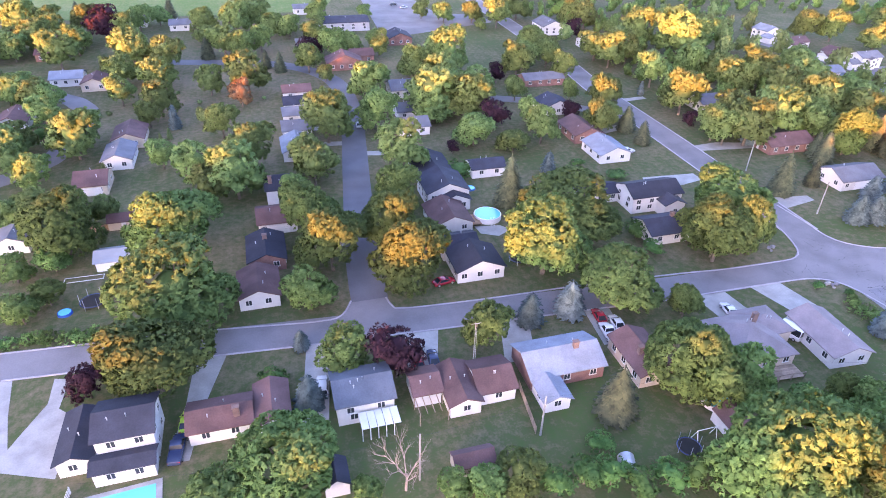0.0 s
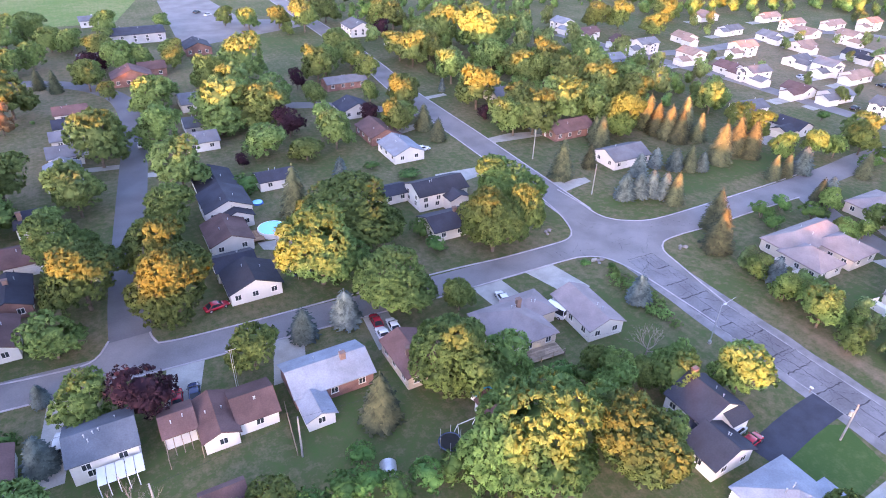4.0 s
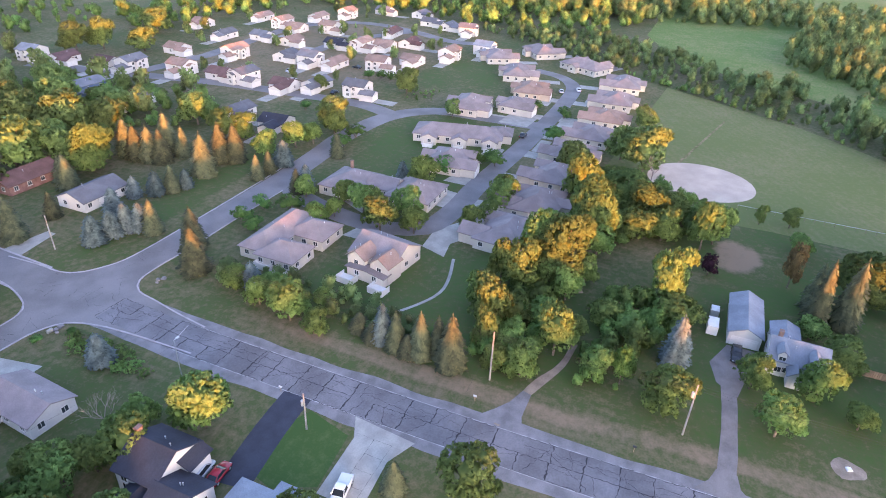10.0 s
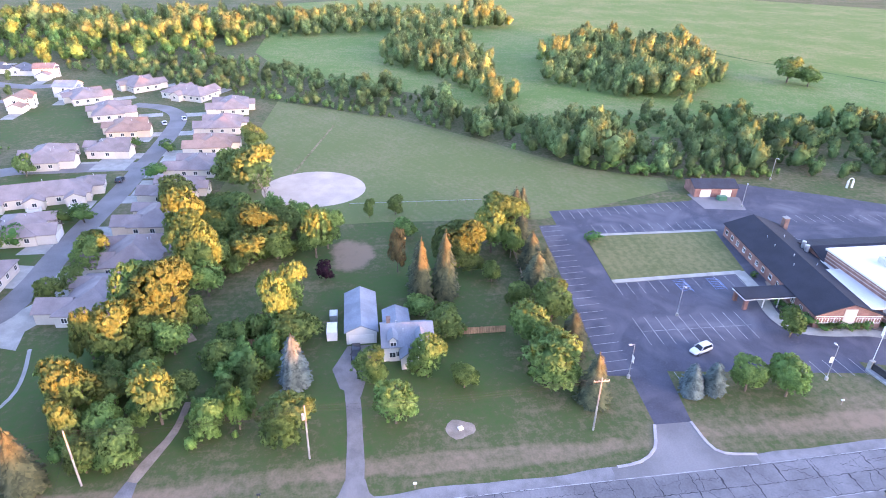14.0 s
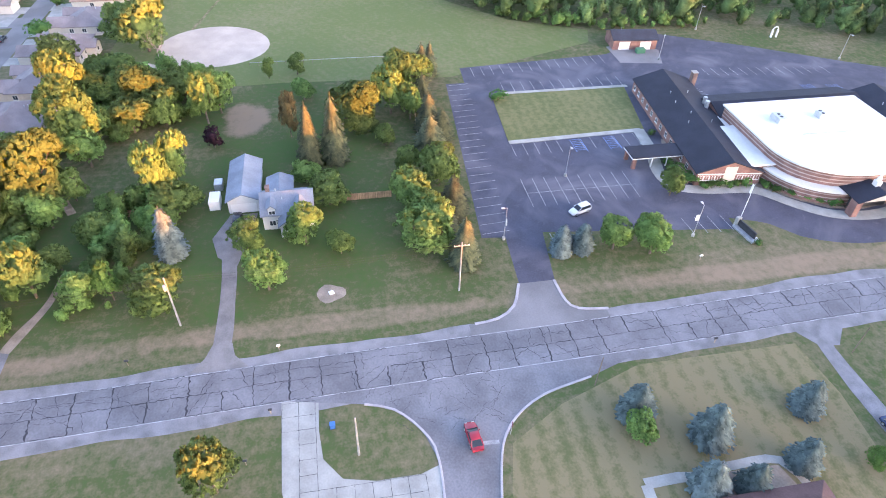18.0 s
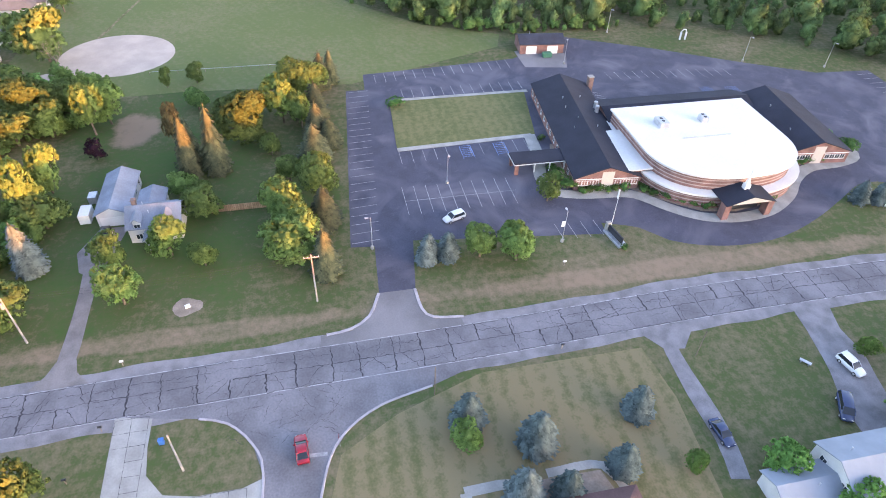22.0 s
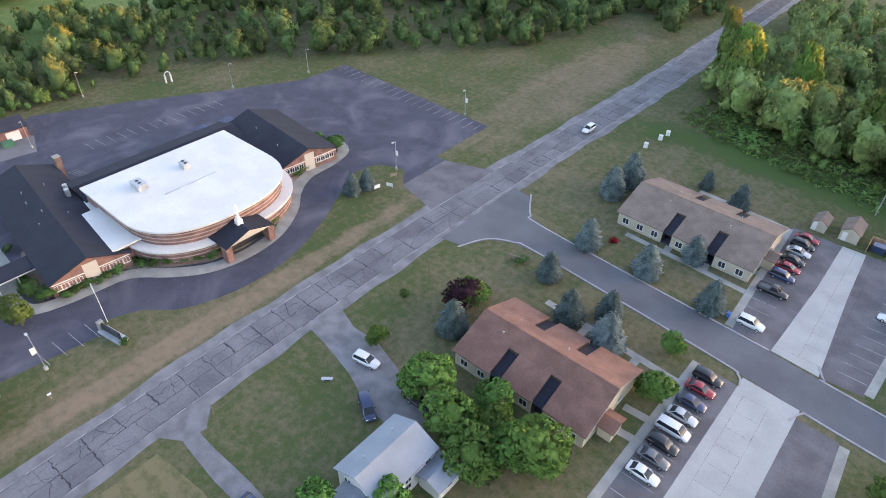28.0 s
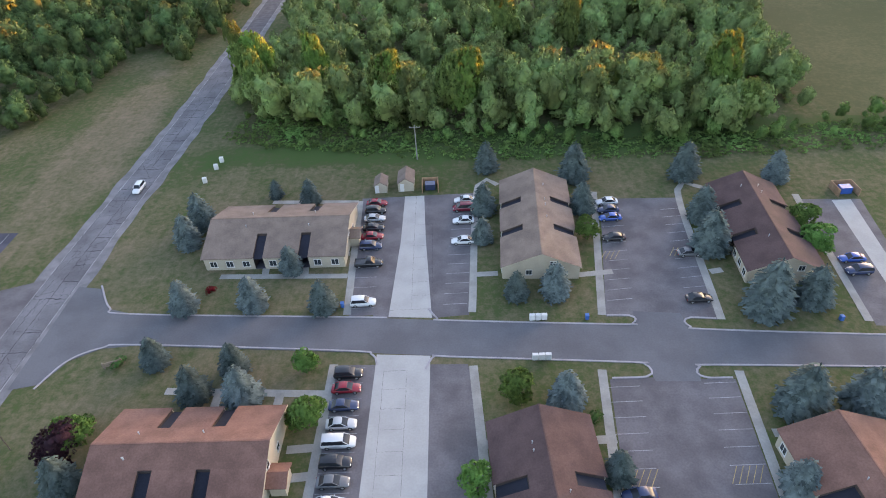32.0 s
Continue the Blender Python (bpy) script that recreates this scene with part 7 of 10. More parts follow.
# Dark brown for walls inside the entry slots; outer walls are buff.
WELL = surface("dark_entry_walls", (0.060, 0.045, 0.042), 0.9, 0.15, 0.15, 1.5, 0.2, 0.2)
apartment(78, -228, 29, 19, "x", "tan", -2, [(-6, 1), (3, 1), (-6, -1), (3, -1)], (-15, 1))
apartment(81, -174, 25, 17, "x", "rust", -1, [(-4, 1), (4, 1), (-4, -1), (4, -1)], (-13.5, 3))
apartment(25.5, -227, 15, 31, "y", "tan", -4, [(-5, 1), (5, 1), (-5, -1), (5, -1)])
apartment(31, -163, 15, 30, "y", "maroon", 2, [(-4, 1), (5, 1), (-4, -1), (5, -1)])
apartment(-18, -222, 14, 30, "y", "maroon", -5, [(-5, 1), (5, 1), (-5, -1), (5, -1)])
apartment(-9, -160, 15, 30, "y", "rust", 3, [(-4, 1), (5, 1), (-4, -1), (5, -1)])

# ---- cars ----
for y, c, s in ((-240, "red", "sedan"), (-237, "black", "suv"), (-234, "silver", "sedan"), (-230.6, "black", "sedan"), (-227.4, "red", "sedan"), (-224, "navy", "suv"), (-218.4, "black", "pickup"), (-207, "white", "suv")):
    car(59.6, y, 180, s, c)
for y, c, s in ((-239.6, "white", "sedan"), (-236.4, "maroon", "van"), (-231.6, "white", "sedan"), (-224.4, "white", "sedan")):
    car(40.4 + (y + 231) * 0.06, y, 0, s, c)
for y, c, s in ((-190, "black", "suv"), (-187, "red", "sedan"), (-183.6, "navy", "sedan"), (-180.2, "silver", "sedan"), (-177, "white", "van"), (-173.6, "black", "suv"), (-170.6, "grey", "sedan"), (-167.4, "white", "sedan")):
    car(60.4, y, 180, s, c)
for x, y, a, c, s in ((9, -236, 0, "white", "sedan"), (9.4, -233, 0, "navy", "sedan"), (9.6, -230, 0, "blue", "sedan"), (10.4, -223, 0, "black", "sedan"), (-2.8, -217, 180, "grey", "sedan"), (-0.4, -204, 180, "black", "sedan"), (-31.6, -213, 0, "blue", "sedan"), (-31, -209.4, 0, "navy", "suv"), (19.6, -167, 5, "navy", "sedan")):
    car(x, y, a, s, c)
car(104, -156.4, 190, "suv", "white", "parked on a worn driveway")
car(97.1, -149.9, 150, "van", "navy", "parked beside a worn driveway")
car(91.8, -155.9, 180, "sedan", "black", "parked beside a house")
car(96.8, -129.2, 185, "sedan", "navy", "parked on a gravel track")
car(105.6, -70.2, 4, "sedan", "red", "waiting at the mouth of a side street")
car(152.0, -102.2, 110, "suv", "white", "parked in the church lot")
car(118.6, -252, 90, "suv", "white", "on the main road")
car(95.6, 31.6, 5, "sedan", "red", "parked on a fresh driveway")
car(94.6, 34, 5, "van", "silver", "parked on a fresh driveway")
car(100.4, 14.4, 190, "pickup", "white", "parked on a pale driveway")
car(6.4, 78, 84, "suv", "white", "parked on a driveway")
car(-13.6, 76, 84, "sedan", "green", "parked on a driveway")
car(-14.6, 71, 84, "pickup", "navy", "parked on a driveway")

# ---- trees: kind, place, width, height ----
tree("g", -17.7, 83.6, 17.6, 13.8)
tree("g", -15.7, 100.0, 20.1, 15.6)
tree("g", -17.5, 124.8, 18.9, 14.7)
tree("g", 0.2, 59.8, 14.9, 11.2)
tree("m", -9.0, 59.1, 9.3, 7.2)
tree("m", -4.2, 58.7, 6.3, 5.2)
tree("m", 9.7, 56.3, 4.8, 4.1)
tree("g", 9.6, 124.5, 13.4, 13.3)
tree("g", 12.6, 110.6, 14.7, 14.6)
tree("m", 6.8, 98.8, 10.2, 8.3)
tree("f", 13.5, 149.0, 13.1, 13.1)
tree("f", 7.2, 142.0, 7.4, 7.8)
tree("f", 20.3, 176.1, 15.6, 15.4)
tree("g", 25.7, 116.4, 13.8, 13.7)
tree("g", 26.6, 101.3, 15.4, 15.2)
tree("m", 30.5, 132.8, 12.4, 12.4)
tree("f", 36.1, 182.7, 13.5, 13.4)
tree("f", 38.1, 207.9, 15.0, 14.8)
tree("f", -8.6, 186.3, 11.2, 11.3)
tree("f", -1.5, 161.7, 14.5, 14.3)
tree("f", -13.7, 154.0, 12.9, 12.9)
tree("f", -5.1, 146.6, 14.8, 14.6)
tree("f", -10.5, 144.9, 10.2, 10.4)
tree("f", -39.8, 260.4, 16.2, 15.9)
tree("f", -28.4, 255.0, 14.9, 14.7)
tree("f", -41.7, 241.4, 11.9, 11.9)
tree("f", -29.4, 232.8, 13.1, 13.1)
tree("f", -39.8, 220.4, 10.0, 10.2)
tree("f", -26.9, 209.1, 12.0, 12.0)
tree("f", -29.7, 199.5, 8.4, 8.7)
tree("f", -0.6, 225.1, 15.3, 15.1)
tree("f", -12.8, 225.9, 10.6, 10.7)
tree("r", -3.0, 212.0, 9.1, 10.1)
tree("f", -45.5, 179.6, 14.5, 14.3)
tree("f", -52.3, 163.7, 9.4, 9.6)
tree("f", -58.8, 170.3, 9.3, 9.6)
tree("f", -23.6, 168.4, 8.4, 8.8)
tree("g", -38.7, 128.8, 15.0, 14.8)
tree("f", -46.9, 142.0, 9.4, 9.7)
tree("m", -46.4, 121.2, 7.1, 6.0)
tree("m", -40.2, 123.5, 7.3, 6.2)
tree("m", -42.0, 107.1, 7.6, 6.4)
tree("m", -38.8, 112.0, 6.8, 5.8)
tree("f", -38.8, 138.7, 8.1, 8.4)
tree("f", -33.3, 141.5, 6.9, 7.4)
tree("f", -51.4, 141.8, 8.0, 8.4)
tree("p", 18.2, 77.6, 10.2, 10.5)
tree("p", -27.9, 85.2, 6.6, 6.9)
tree("m", 10.5, 80.2, 9.1, 9.4)
tree("b", -0.7, 81.0, 4.5, 3.6)
tree("s", 4.1, 74.8, 5.7, 6.6)
tree("s", 4.2, 88.5, 3.5, 4.1)
tree("s", 44.6, 84.9, 6.1, 7.0)
tree("s", 52.6, 85.4, 6.9, 8.0)
tree("m", 35.1, 81.2, 9.3, 9.6)
tree("f", 62.3, 206.6, 16.6, 16.3)
tree("f", 67.8, 186.7, 15.1, 14.9)
tree("f", 72.8, 233.9, 18.5, 18.0)
tree("f", 59.1, 227.5, 13.8, 13.7)
tree("p", 72.6, 177.5, 6.1, 6.4)
tree("p", 23.0, 266.9, 8.6, 8.9)
tree("f", 116.1, 252.4, 11.6, 11.7)
tree("f", 114.3, 233.4, 11.4, 11.5)
tree("f", 113.3, 215.8, 11.2, 11.3)
tree("f", 96.4, 221.0, 14.5, 14.3)
tree("f", 87.0, 198.5, 8.6, 8.9)
tree("g", 91.3, 95.9, 13.1, 13.1)
tree("m", 73.1, 79.5, 6.4, 6.9)
tree("c", 48.5, 61.0, 7.8, 10.4)
tree("f", 103.6, 167.2, 8.5, 8.8)
tree("p", 97.1, 175.4, 6.3, 6.6)
tree("f", 114.7, 187.5, 11.8, 11.9)
tree("s", 143.0, 147.6, 7.7, 8.7)
tree("p", 132.7, 163.7, 5.4, 5.7)
tree("f", 135.6, 173.6, 15.9, 15.7)
tree("f", 142.0, 201.8, 13.8, 13.7)
tree("f", 139.0, 227.8, 15.0, 14.8)
tree("f", 148.3, 230.4, 12.7, 12.7)
tree("f", 167.9, 255.1, 17.8, 17.4)
tree("f", 173.7, 232.7, 22.9, 22.0)
tree("f", 166.8, 214.8, 12.3, 12.3)
tree("f", 170.6, 204.9, 10.8, 10.9)
tree("f", 181.9, 194.9, 15.2, 15.0)
tree("f", 174.6, 193.6, 10.4, 10.6)
tree("f", 132.3, 152.2, 11.2, 11.3)
tree("f", 144.0, 158.7, 13.6, 13.6)
tree("f", 153.4, 150.5, 16.1, 15.9)
tree("f", 174.3, 162.1, 12.3, 12.3)
tree("f", 163.9, 144.9, 11.4, 11.5)
tree("g", 164.0, 134.0, 14.4, 14.2)
tree("f", 203.9, 197.6, 13.3, 13.2)
tree("f", -63.5, 285.2, 12.3, 12.3)
tree("f", -79.4, 292.0, 14.8, 14.6)
tree("f", -85.2, 281.6, 11.9, 11.9)
tree("f", -76.9, 312.5, 11.9, 12.0)
tree("f", -92.2, 321.7, 16.0, 15.8)
tree("f", -66.5, 322.5, 13.8, 13.7)
tree("f", -49.5, 304.5, 13.2, 13.2)
tree("f", -44.7, 321.5, 12.6, 12.6)
tree("f", -3.5, 307.9, 15.3, 15.1)
tree("f", -16.9, 311.1, 12.5, 12.5)
tree("f", 5.4, 320.1, 14.5, 14.4)
tree("f", 11.9, 303.5, 11.2, 11.3)
tree("f", -8.2, 271.9, 13.7, 13.6)
tree("f", -2.0, 271.1, 11.3, 11.4)
tree("f", 6.0, 278.1, 11.6, 11.7)
tree("f", 18.8, 297.1, 11.1, 11.2)
tree("f", 34.0, 321.4, 12.0, 12.0)
tree("f", 41.1, 264.9, 10.3, 10.4)
tree("f", 33.8, 261.7, 12.6, 12.6)
tree("f", 22.0, 244.7, 11.7, 11.8)
tree("f", 52.1, 261.3, 8.7, 9.0)
tree("c", -15.1, 271.5, 7.1, 9.5)
tree("c", 11.6, 248.1, 6.2, 8.3)
tree("c", 6.7, 254.0, 5.6, 7.7)
tree("f", -66.1, 265.8, 16.0, 15.7)
tree("p", -88.6, 297.5, 8.5, 8.8)
tree("p", -56.5, 304.2, 16.2, 16.5)
tree("c", -33.8, 346.6, 7.9, 10.6)
tree("c", -56.8, 209.9, 4.9, 6.6)
tree("b", 158.7, 309.5, 17.4, 13.3)
tree("f", 159.5, 289.5, 13.7, 13.6)
tree("f", 117.8, 299.6, 15.1, 14.9)
tree("f", 86.6, 325.3, 9.5, 9.7)
tree("f", 95.1, 313.9, 10.8, 11.0)
tree("f", 109.0, 311.4, 10.9, 11.0)
tree("f", -60.7, 186.6, 10.0, 10.2)
tree("b", -57.5, 192.8, 7.9, 6.2)
tree("f", -58.8, 206.0, 10.1, 10.3)
tree("f", -71.7, 226.0, 10.8, 10.9)
tree("f", -64.4, 221.8, 10.7, 10.9)
tree("f", -59.8, 221.0, 8.8, 9.1)
tree("f", 155.2, 296.2, 13.9, 13.8)
tree("f", 82.5, 174.9, 8.9, 9.2)
tree("g", 61.6, 63.6, 12.8, 12.8)
tree("m", 64.9, 58.7, 10.3, 10.5)
tree("m", 69.7, 59.2, 9.7, 9.9)
tree("g", 63.5, 42.7, 16.3, 16.0)
tree("m", 58.8, 44.2, 12.1, 12.2)
tree("g", 76.0, 36.5, 14.5, 11.8)
tree("m", 76.7, 42.0, 10.0, 10.2)
tree("m", 81.9, 36.6, 7.3, 7.7)
tree("m", 102.1, 39.7, 10.9, 11.0)
tree("s", 105.9, 65.8, 5.8, 6.7)
tree("m", 98.2, 47.9, 5.4, 6.0)
tree("m", 85.9, 50.3, 7.1, 7.6)
tree("m", 89.0, 47.5, 6.1, 6.6)
tree("m", 84.3, 54.7, 5.2, 5.8)
tree("m", 91.7, 15.3, 7.9, 8.2)
tree("c", 103.9, 8.0, 4.8, 6.4)
tree("c", 143.6, 79.5, 8.0, 10.6)
tree("c", 135.9, 72.1, 8.5, 11.4)
tree("c", 176.9, 135.0, 8.9, 11.8)
tree("c", 176.0, 130.2, 8.2, 10.9)
tree("c", 176.7, 125.7, 8.5, 11.4)
tree("c", 185.5, 127.8, 9.4, 12.4)
tree("c", 177.4, 121.9, 8.0, 10.7)
tree("c", 184.1, 120.1, 7.2, 9.6)
tree("c", 176.2, 105.5, 9.7, 13.0)
tree("c", 186.2, 108.1, 9.2, 12.3)
tree("c", 188.5, 104.4, 8.9, 11.7)
tree("c", 152.5, 129.8, 7.7, 10.3)
tree("c", 154.5, 134.6, 6.0, 8.1)
tree("c", 127.8, 117.5, 8.7, 11.7)
tree("c", 139.4, 119.4, 5.4, 7.3)
tree("s", 134.8, 100.4, 6.6, 7.6)
tree("s", 139.1, 99.5, 6.4, 7.3)
tree("s", 142.6, 98.9, 6.4, 7.4)
tree("s", 144.5, 96.2, 6.4, 7.4)
tree("c", 144.8, 92.9, 6.6, 8.8)
tree("s", 148.1, 109.0, 6.1, 7.0)
tree("s", 156.7, 111.2, 5.2, 6.2)
tree("s", 160.4, 107.5, 6.0, 7.0)
tree("c", 163.9, 105.3, 6.0, 8.1)
tree("s", 167.3, 103.8, 5.0, 5.8)
tree("f", 139.4, 146.2, 15.3, 15.1)
tree("f", 133.3, 148.1, 11.4, 11.5)
tree("f", 165.0, 152.9, 12.6, 12.6)
tree("f", 192.2, 180.6, 14.6, 14.4)
tree("f", 166.6, 189.6, 14.1, 13.9)
tree("f", 188.0, 239.3, 16.6, 16.3)
tree("f", 174.1, 171.8, 15.9, 15.6)
tree("f", 180.0, 160.0, 15.6, 15.4)
tree("f", 186.4, 152.0, 13.3, 13.3)
tree("f", 207.4, 135.8, 12.1, 12.2)
tree("m", 199.9, 118.0, 10.5, 10.6)
tree("m", 203.4, 113.6, 9.6, 9.8)
tree("m", 206.1, 95.5, 8.8, 9.1)
tree("m", 211.3, 92.4, 7.2, 7.7)
tree("m", 220.6, 90.3, 10.2, 10.4)
tree("c", 180.9, 90.9, 5.6, 7.6)
tree("c", 185.9, 90.4, 5.3, 7.1)
tree("s", 192.3, 90.0, 7.3, 8.5)
tree("c", 205.9, 80.0, 5.9, 7.9)
tree("b", 222.8, 83.6, 6.6, 5.2)
tree("b", 211.8, 82.3, 7.1, 5.6)
tree("s", 182.9, 75.9, 6.1, 7.0)
tree("c", 178.3, 75.7, 5.6, 7.7)
tree("b", 158.5, 77.5, 5.8, 4.7)
tree("b", 166.5, 78.0, 5.4, 4.4)
tree("b", 168.8, 70.8, 6.8, 5.4)
tree("b", 156.0, 72.1, 5.1, 4.1)
tree("m", 166.5, 62.8, 5.3, 5.9)
tree("f", 275.8, 90.8, 10.9, 11.0)
tree("f", 262.8, 122.6, 6.0, 6.5)
tree("b", 287.0, 114.6, 5.2, 4.2)
tree("b", 290.6, 110.3, 5.1, 4.2)
tree("b", 290.8, 105.5, 5.1, 4.1)
tree("b", 238.7, 114.1, 4.6, 3.7)
tree("m", 170.0, 45.8, 9.7, 9.9)
tree("m", 172.6, 37.9, 7.5, 7.9)
tree("m", 176.1, 53.9, 8.1, 8.5)
tree("m", 166.0, 60.9, 5.6, 6.1)
tree("m", 198.3, 47.1, 9.8, 10.1)
tree("b", 221.7, 39.8, 6.3, 5.0)
tree("m", 196.1, 23.2, 8.9, 9.2)
tree("m", 180.4, 25.9, 7.1, 7.5)
tree("m", 186.1, 23.8, 6.3, 6.8)
tree("s", 200.5, 54.9, 5.0, 5.8)
tree("s", 136.9, 58.0, 5.2, 6.2)
tree("m", 134.2, 60.6, 5.5, 6.0)
tree("m", 132.2, 52.6, 6.5, 7.0)
tree("m", 133.7, 48.8, 6.4, 6.9)
tree("m", 133.4, 44.5, 5.8, 6.3)
tree("m", 130.5, 44.2, 8.6, 8.9)
tree("b", 109.1, 76.8, 1.7, 1.6)
tree("b", 104.7, 80.0, 2.2, 1.9)
tree("f", 247.0, 0.4, 11.7, 11.8)
tree("f", 277.4, -2.8, 9.4, 9.6)
tree("f", 228.6, 12.0, 10.7, 10.9)
tree("s", 142.0, -95.0, 5.0, 5.8)
tree("s", 141.0, -98.5, 5.6, 6.5)
tree("m", 140.3, -104.5, 7.4, 7.8)
tree("m", 140.9, -111.4, 6.4, 6.9)
tree("s", 140.5, -94.2, 4.9, 5.7)
tree("m", 138.1, -110.9, 8.0, 8.3)
tree("m", 154.7, -122.9, 5.9, 6.4)
tree("s", 105.5, -93.7, 6.3, 7.3)
tree("m", 101.9, -92.5, 4.8, 5.4)
tree("s", 100.2, -102.3, 6.9, 8.0)
tree("s", 102.4, -118.6, 5.8, 6.9)
tree("s", 93.2, -98.2, 6.2, 7.1)
tree("s", 92.4, -104.0, 5.4, 6.3)
tree("s", 94.5, -112.8, 5.5, 6.4)
tree("m", 103.4, -36.6, 7.6, 11.5)
tree("s", 143.1, -189.3, 5.0, 5.8)
tree("s", 142.2, -193.1, 4.7, 5.5)
tree("l", 90.0, -134.0, 6.5, 5.7)
tree("l", 92.5, -158.5, 9.5, 8.0)
tree("l", 82.4, -140.2, 6.9, 6.1)
tree("l", 73.0, -159.0, 10.6, 8.8)
tree("l", 92.8, -122.8, 3.4, 3.4)
tree("p", 100.4, -176.3, 7.0, 7.3)
tree("s", 98.1, -171.3, 6.7, 7.7)
tree("b", 100.1, -181.6, 3.6, 3.0)
tree("l", 105.9, -160.7, 4.1, 3.9)
tree("b", 110.2, -171.6, 2.3, 2.0)
tree("s", 93.4, -194.3, 5.8, 6.7)
tree("s", 84.5, -186.9, 6.7, 7.7)
tree("s", 79.3, -191.9, 6.0, 7.0)
tree("s", 76.3, -185.5, 7.4, 8.5)
tree("b", 161.7, -200.7, 4.3, 3.5)
tree("s", 92.9, -207.8, 6.5, 7.4)
tree("s", 80.0, -207.6, 6.7, 7.7)
tree("s", 66.8, -206.1, 6.4, 7.3)
tree("s", 98.5, -228.1, 7.1, 8.2)
tree("s", 97.5, -234.8, 7.9, 9.1)
tree("s", 83.4, -245.6, 4.2, 5.0)
tree("s", 74.8, -242.3, 5.8, 6.7)
tree("s", 74.8, -217.7, 5.7, 6.6)
tree("l", 67.5, -191.6, 4.7, 4.3)
tree("l", 99.5, -178.8, 6.4, 5.7)
tree("l", 65.3, -180.6, 6.4, 5.7)
tree("s", 34.2, -253.1, 7.0, 8.0)
tree("s", 14.4, -246.9, 8.6, 9.9)
tree("s", -10.5, -245.2, 8.5, 9.7)
tree("s", -29.4, -242.0, 7.0, 8.1)
tree("s", 35.9, -235.1, 6.8, 7.9)
tree("s", 36.7, -224.5, 5.4, 6.3)
tree("s", 15.0, -233.7, 6.7, 7.8)
tree("l", 15.8, -223.5, 5.8, 5.2)
tree("s", -8.9, -228.7, 7.5, 8.6)
tree("s", -6.9, -218.1, 8.8, 10.1)
tree("l", -27.2, -224.0, 6.7, 5.9)
tree("l", -26.2, -216.4, 6.8, 6.0)
tree("s", 31.5, -207.1, 5.5, 6.4)
tree("s", 24.5, -207.4, 6.8, 7.8)
tree("s", -10.8, -200.7, 10.1, 11.7)
tree("s", -19.3, -202.2, 7.7, 8.8)
tree("l", 33.8, -184.5, 5.9, 5.2)
tree("s", 26.5, -182.4, 6.8, 7.9)
tree("b", 23.0, -179.1, 2.5, 2.2)
tree("l", 40.8, -169.3, 5.1, 4.7)
tree("s", 21.6, -170.0, 5.2, 6.2)
tree("s", -7.0, -179.7, 8.9, 10.2)
tree("s", -15.8, -179.7, 7.7, 8.9)
tree("s", -1.0, -167.0, 6.2, 7.1)
tree("m", 29.7, 52.8, 7.4, 5.9)
tree("m", 25.0, 52.9, 6.5, 5.3)
tree("m", 20.8, 54.0, 4.9, 4.2)
tree("m", 92.0, 43.6, 8.4, 8.7)
tree("b", 34.1, 51.4, 5.3, 4.3)
tree("b", 38.1, 51.0, 5.3, 4.3)
tree("b", 41.8, 50.0, 5.3, 4.3)
tree("b", 44.9, 47.8, 5.3, 4.3)
tree("b", 49.4, 48.0, 5.4, 4.3)
tree("b", 53.5, 47.4, 5.4, 4.4)
tree("b", 57.4, 47.6, 4.7, 3.9)
tree("b", 42.9, 55.3, 4.0, 3.3)
tree("d", 14.8, 56.5, 9.4, 11.3)
tree("d", 95.7, 53.4, 8.7, 6.0)
tree("m", 107.2, -2.0, 9.2, 9.4)
tree("m", 128.9, 37.2, 5.4, 6.0)
tree("m", 179.3, 43.0, 8.5, 8.8)
tree("b", 222.2, 34.2, 6.4, 5.1)
tree("b", 210.8, 45.9, 7.2, 5.7)
tree("b", 173.3, 60.5, 4.4, 3.6)
tree("b", 252.1, 23.8, 6.9, 5.5)
tree("m", 177.3, 72.2, 6.0, 6.5)
tree("f", 239.9, -7.2, 15.3, 15.1)
tree("d", 234.6, -10.8, 7.6, 9.4)
tree("m", 134.7, 51.2, 6.4, 6.9)
tree("m", 136.3, 40.2, 4.3, 5.0)
tree("m", 179.5, 53.3, 6.6, 7.1)
tree("m", 180.0, 62.1, 5.9, 6.5)
tree("m", 202.8, 25.7, 6.6, 7.1)
tree("m", 171.4, 59.7, 4.9, 5.5)
tree("f", 258.1, 63.4, 6.5, 7.0)
tree("b", 278.3, 26.5, 6.3, 5.0)
tree("b", 283.7, 38.7, 5.4, 4.3)
tree("f", 228.4, 95.7, 11.5, 11.6)
tree("m", 195.7, 99.0, 8.2, 8.6)
tree("b", 226.0, 36.3, 5.1, 4.1)
tree("m", 93.7, 47.7, 6.3, 6.8)
tree("b", 78.8, 55.7, 4.5, 3.7)
tree("m", 83.2, 48.3, 6.9, 7.3)
tree("b", 81.4, 53.2, 4.5, 3.7)
tree("c", 213.0, -79.7, 7.1, 10.5)
tree("c", 215.9, -82.4, 6.2, 9.4)
tree("c", 198.1, -77.6, 8.3, 9.4)
tree("c", 186.8, -77.2, 7.8, 10.2)
tree("c", 183.9, -80.0, 7.3, 7.5)
tree("c", 178.2, -76.3, 9.2, 9.6)
tree("c", 154.8, -76.9, 8.2, 9.6)
tree("c", 151.8, -74.7, 6.5, 5.3)
tree("c", 140.5, -76.1, 7.3, 10.7)
tree("g", 206.5, -74.6, 13.3, 11.6)
tree("m", 196.1, -69.7, 9.9, 12.4)
tree("g", 189.5, -60.7, 13.3, 12.2)
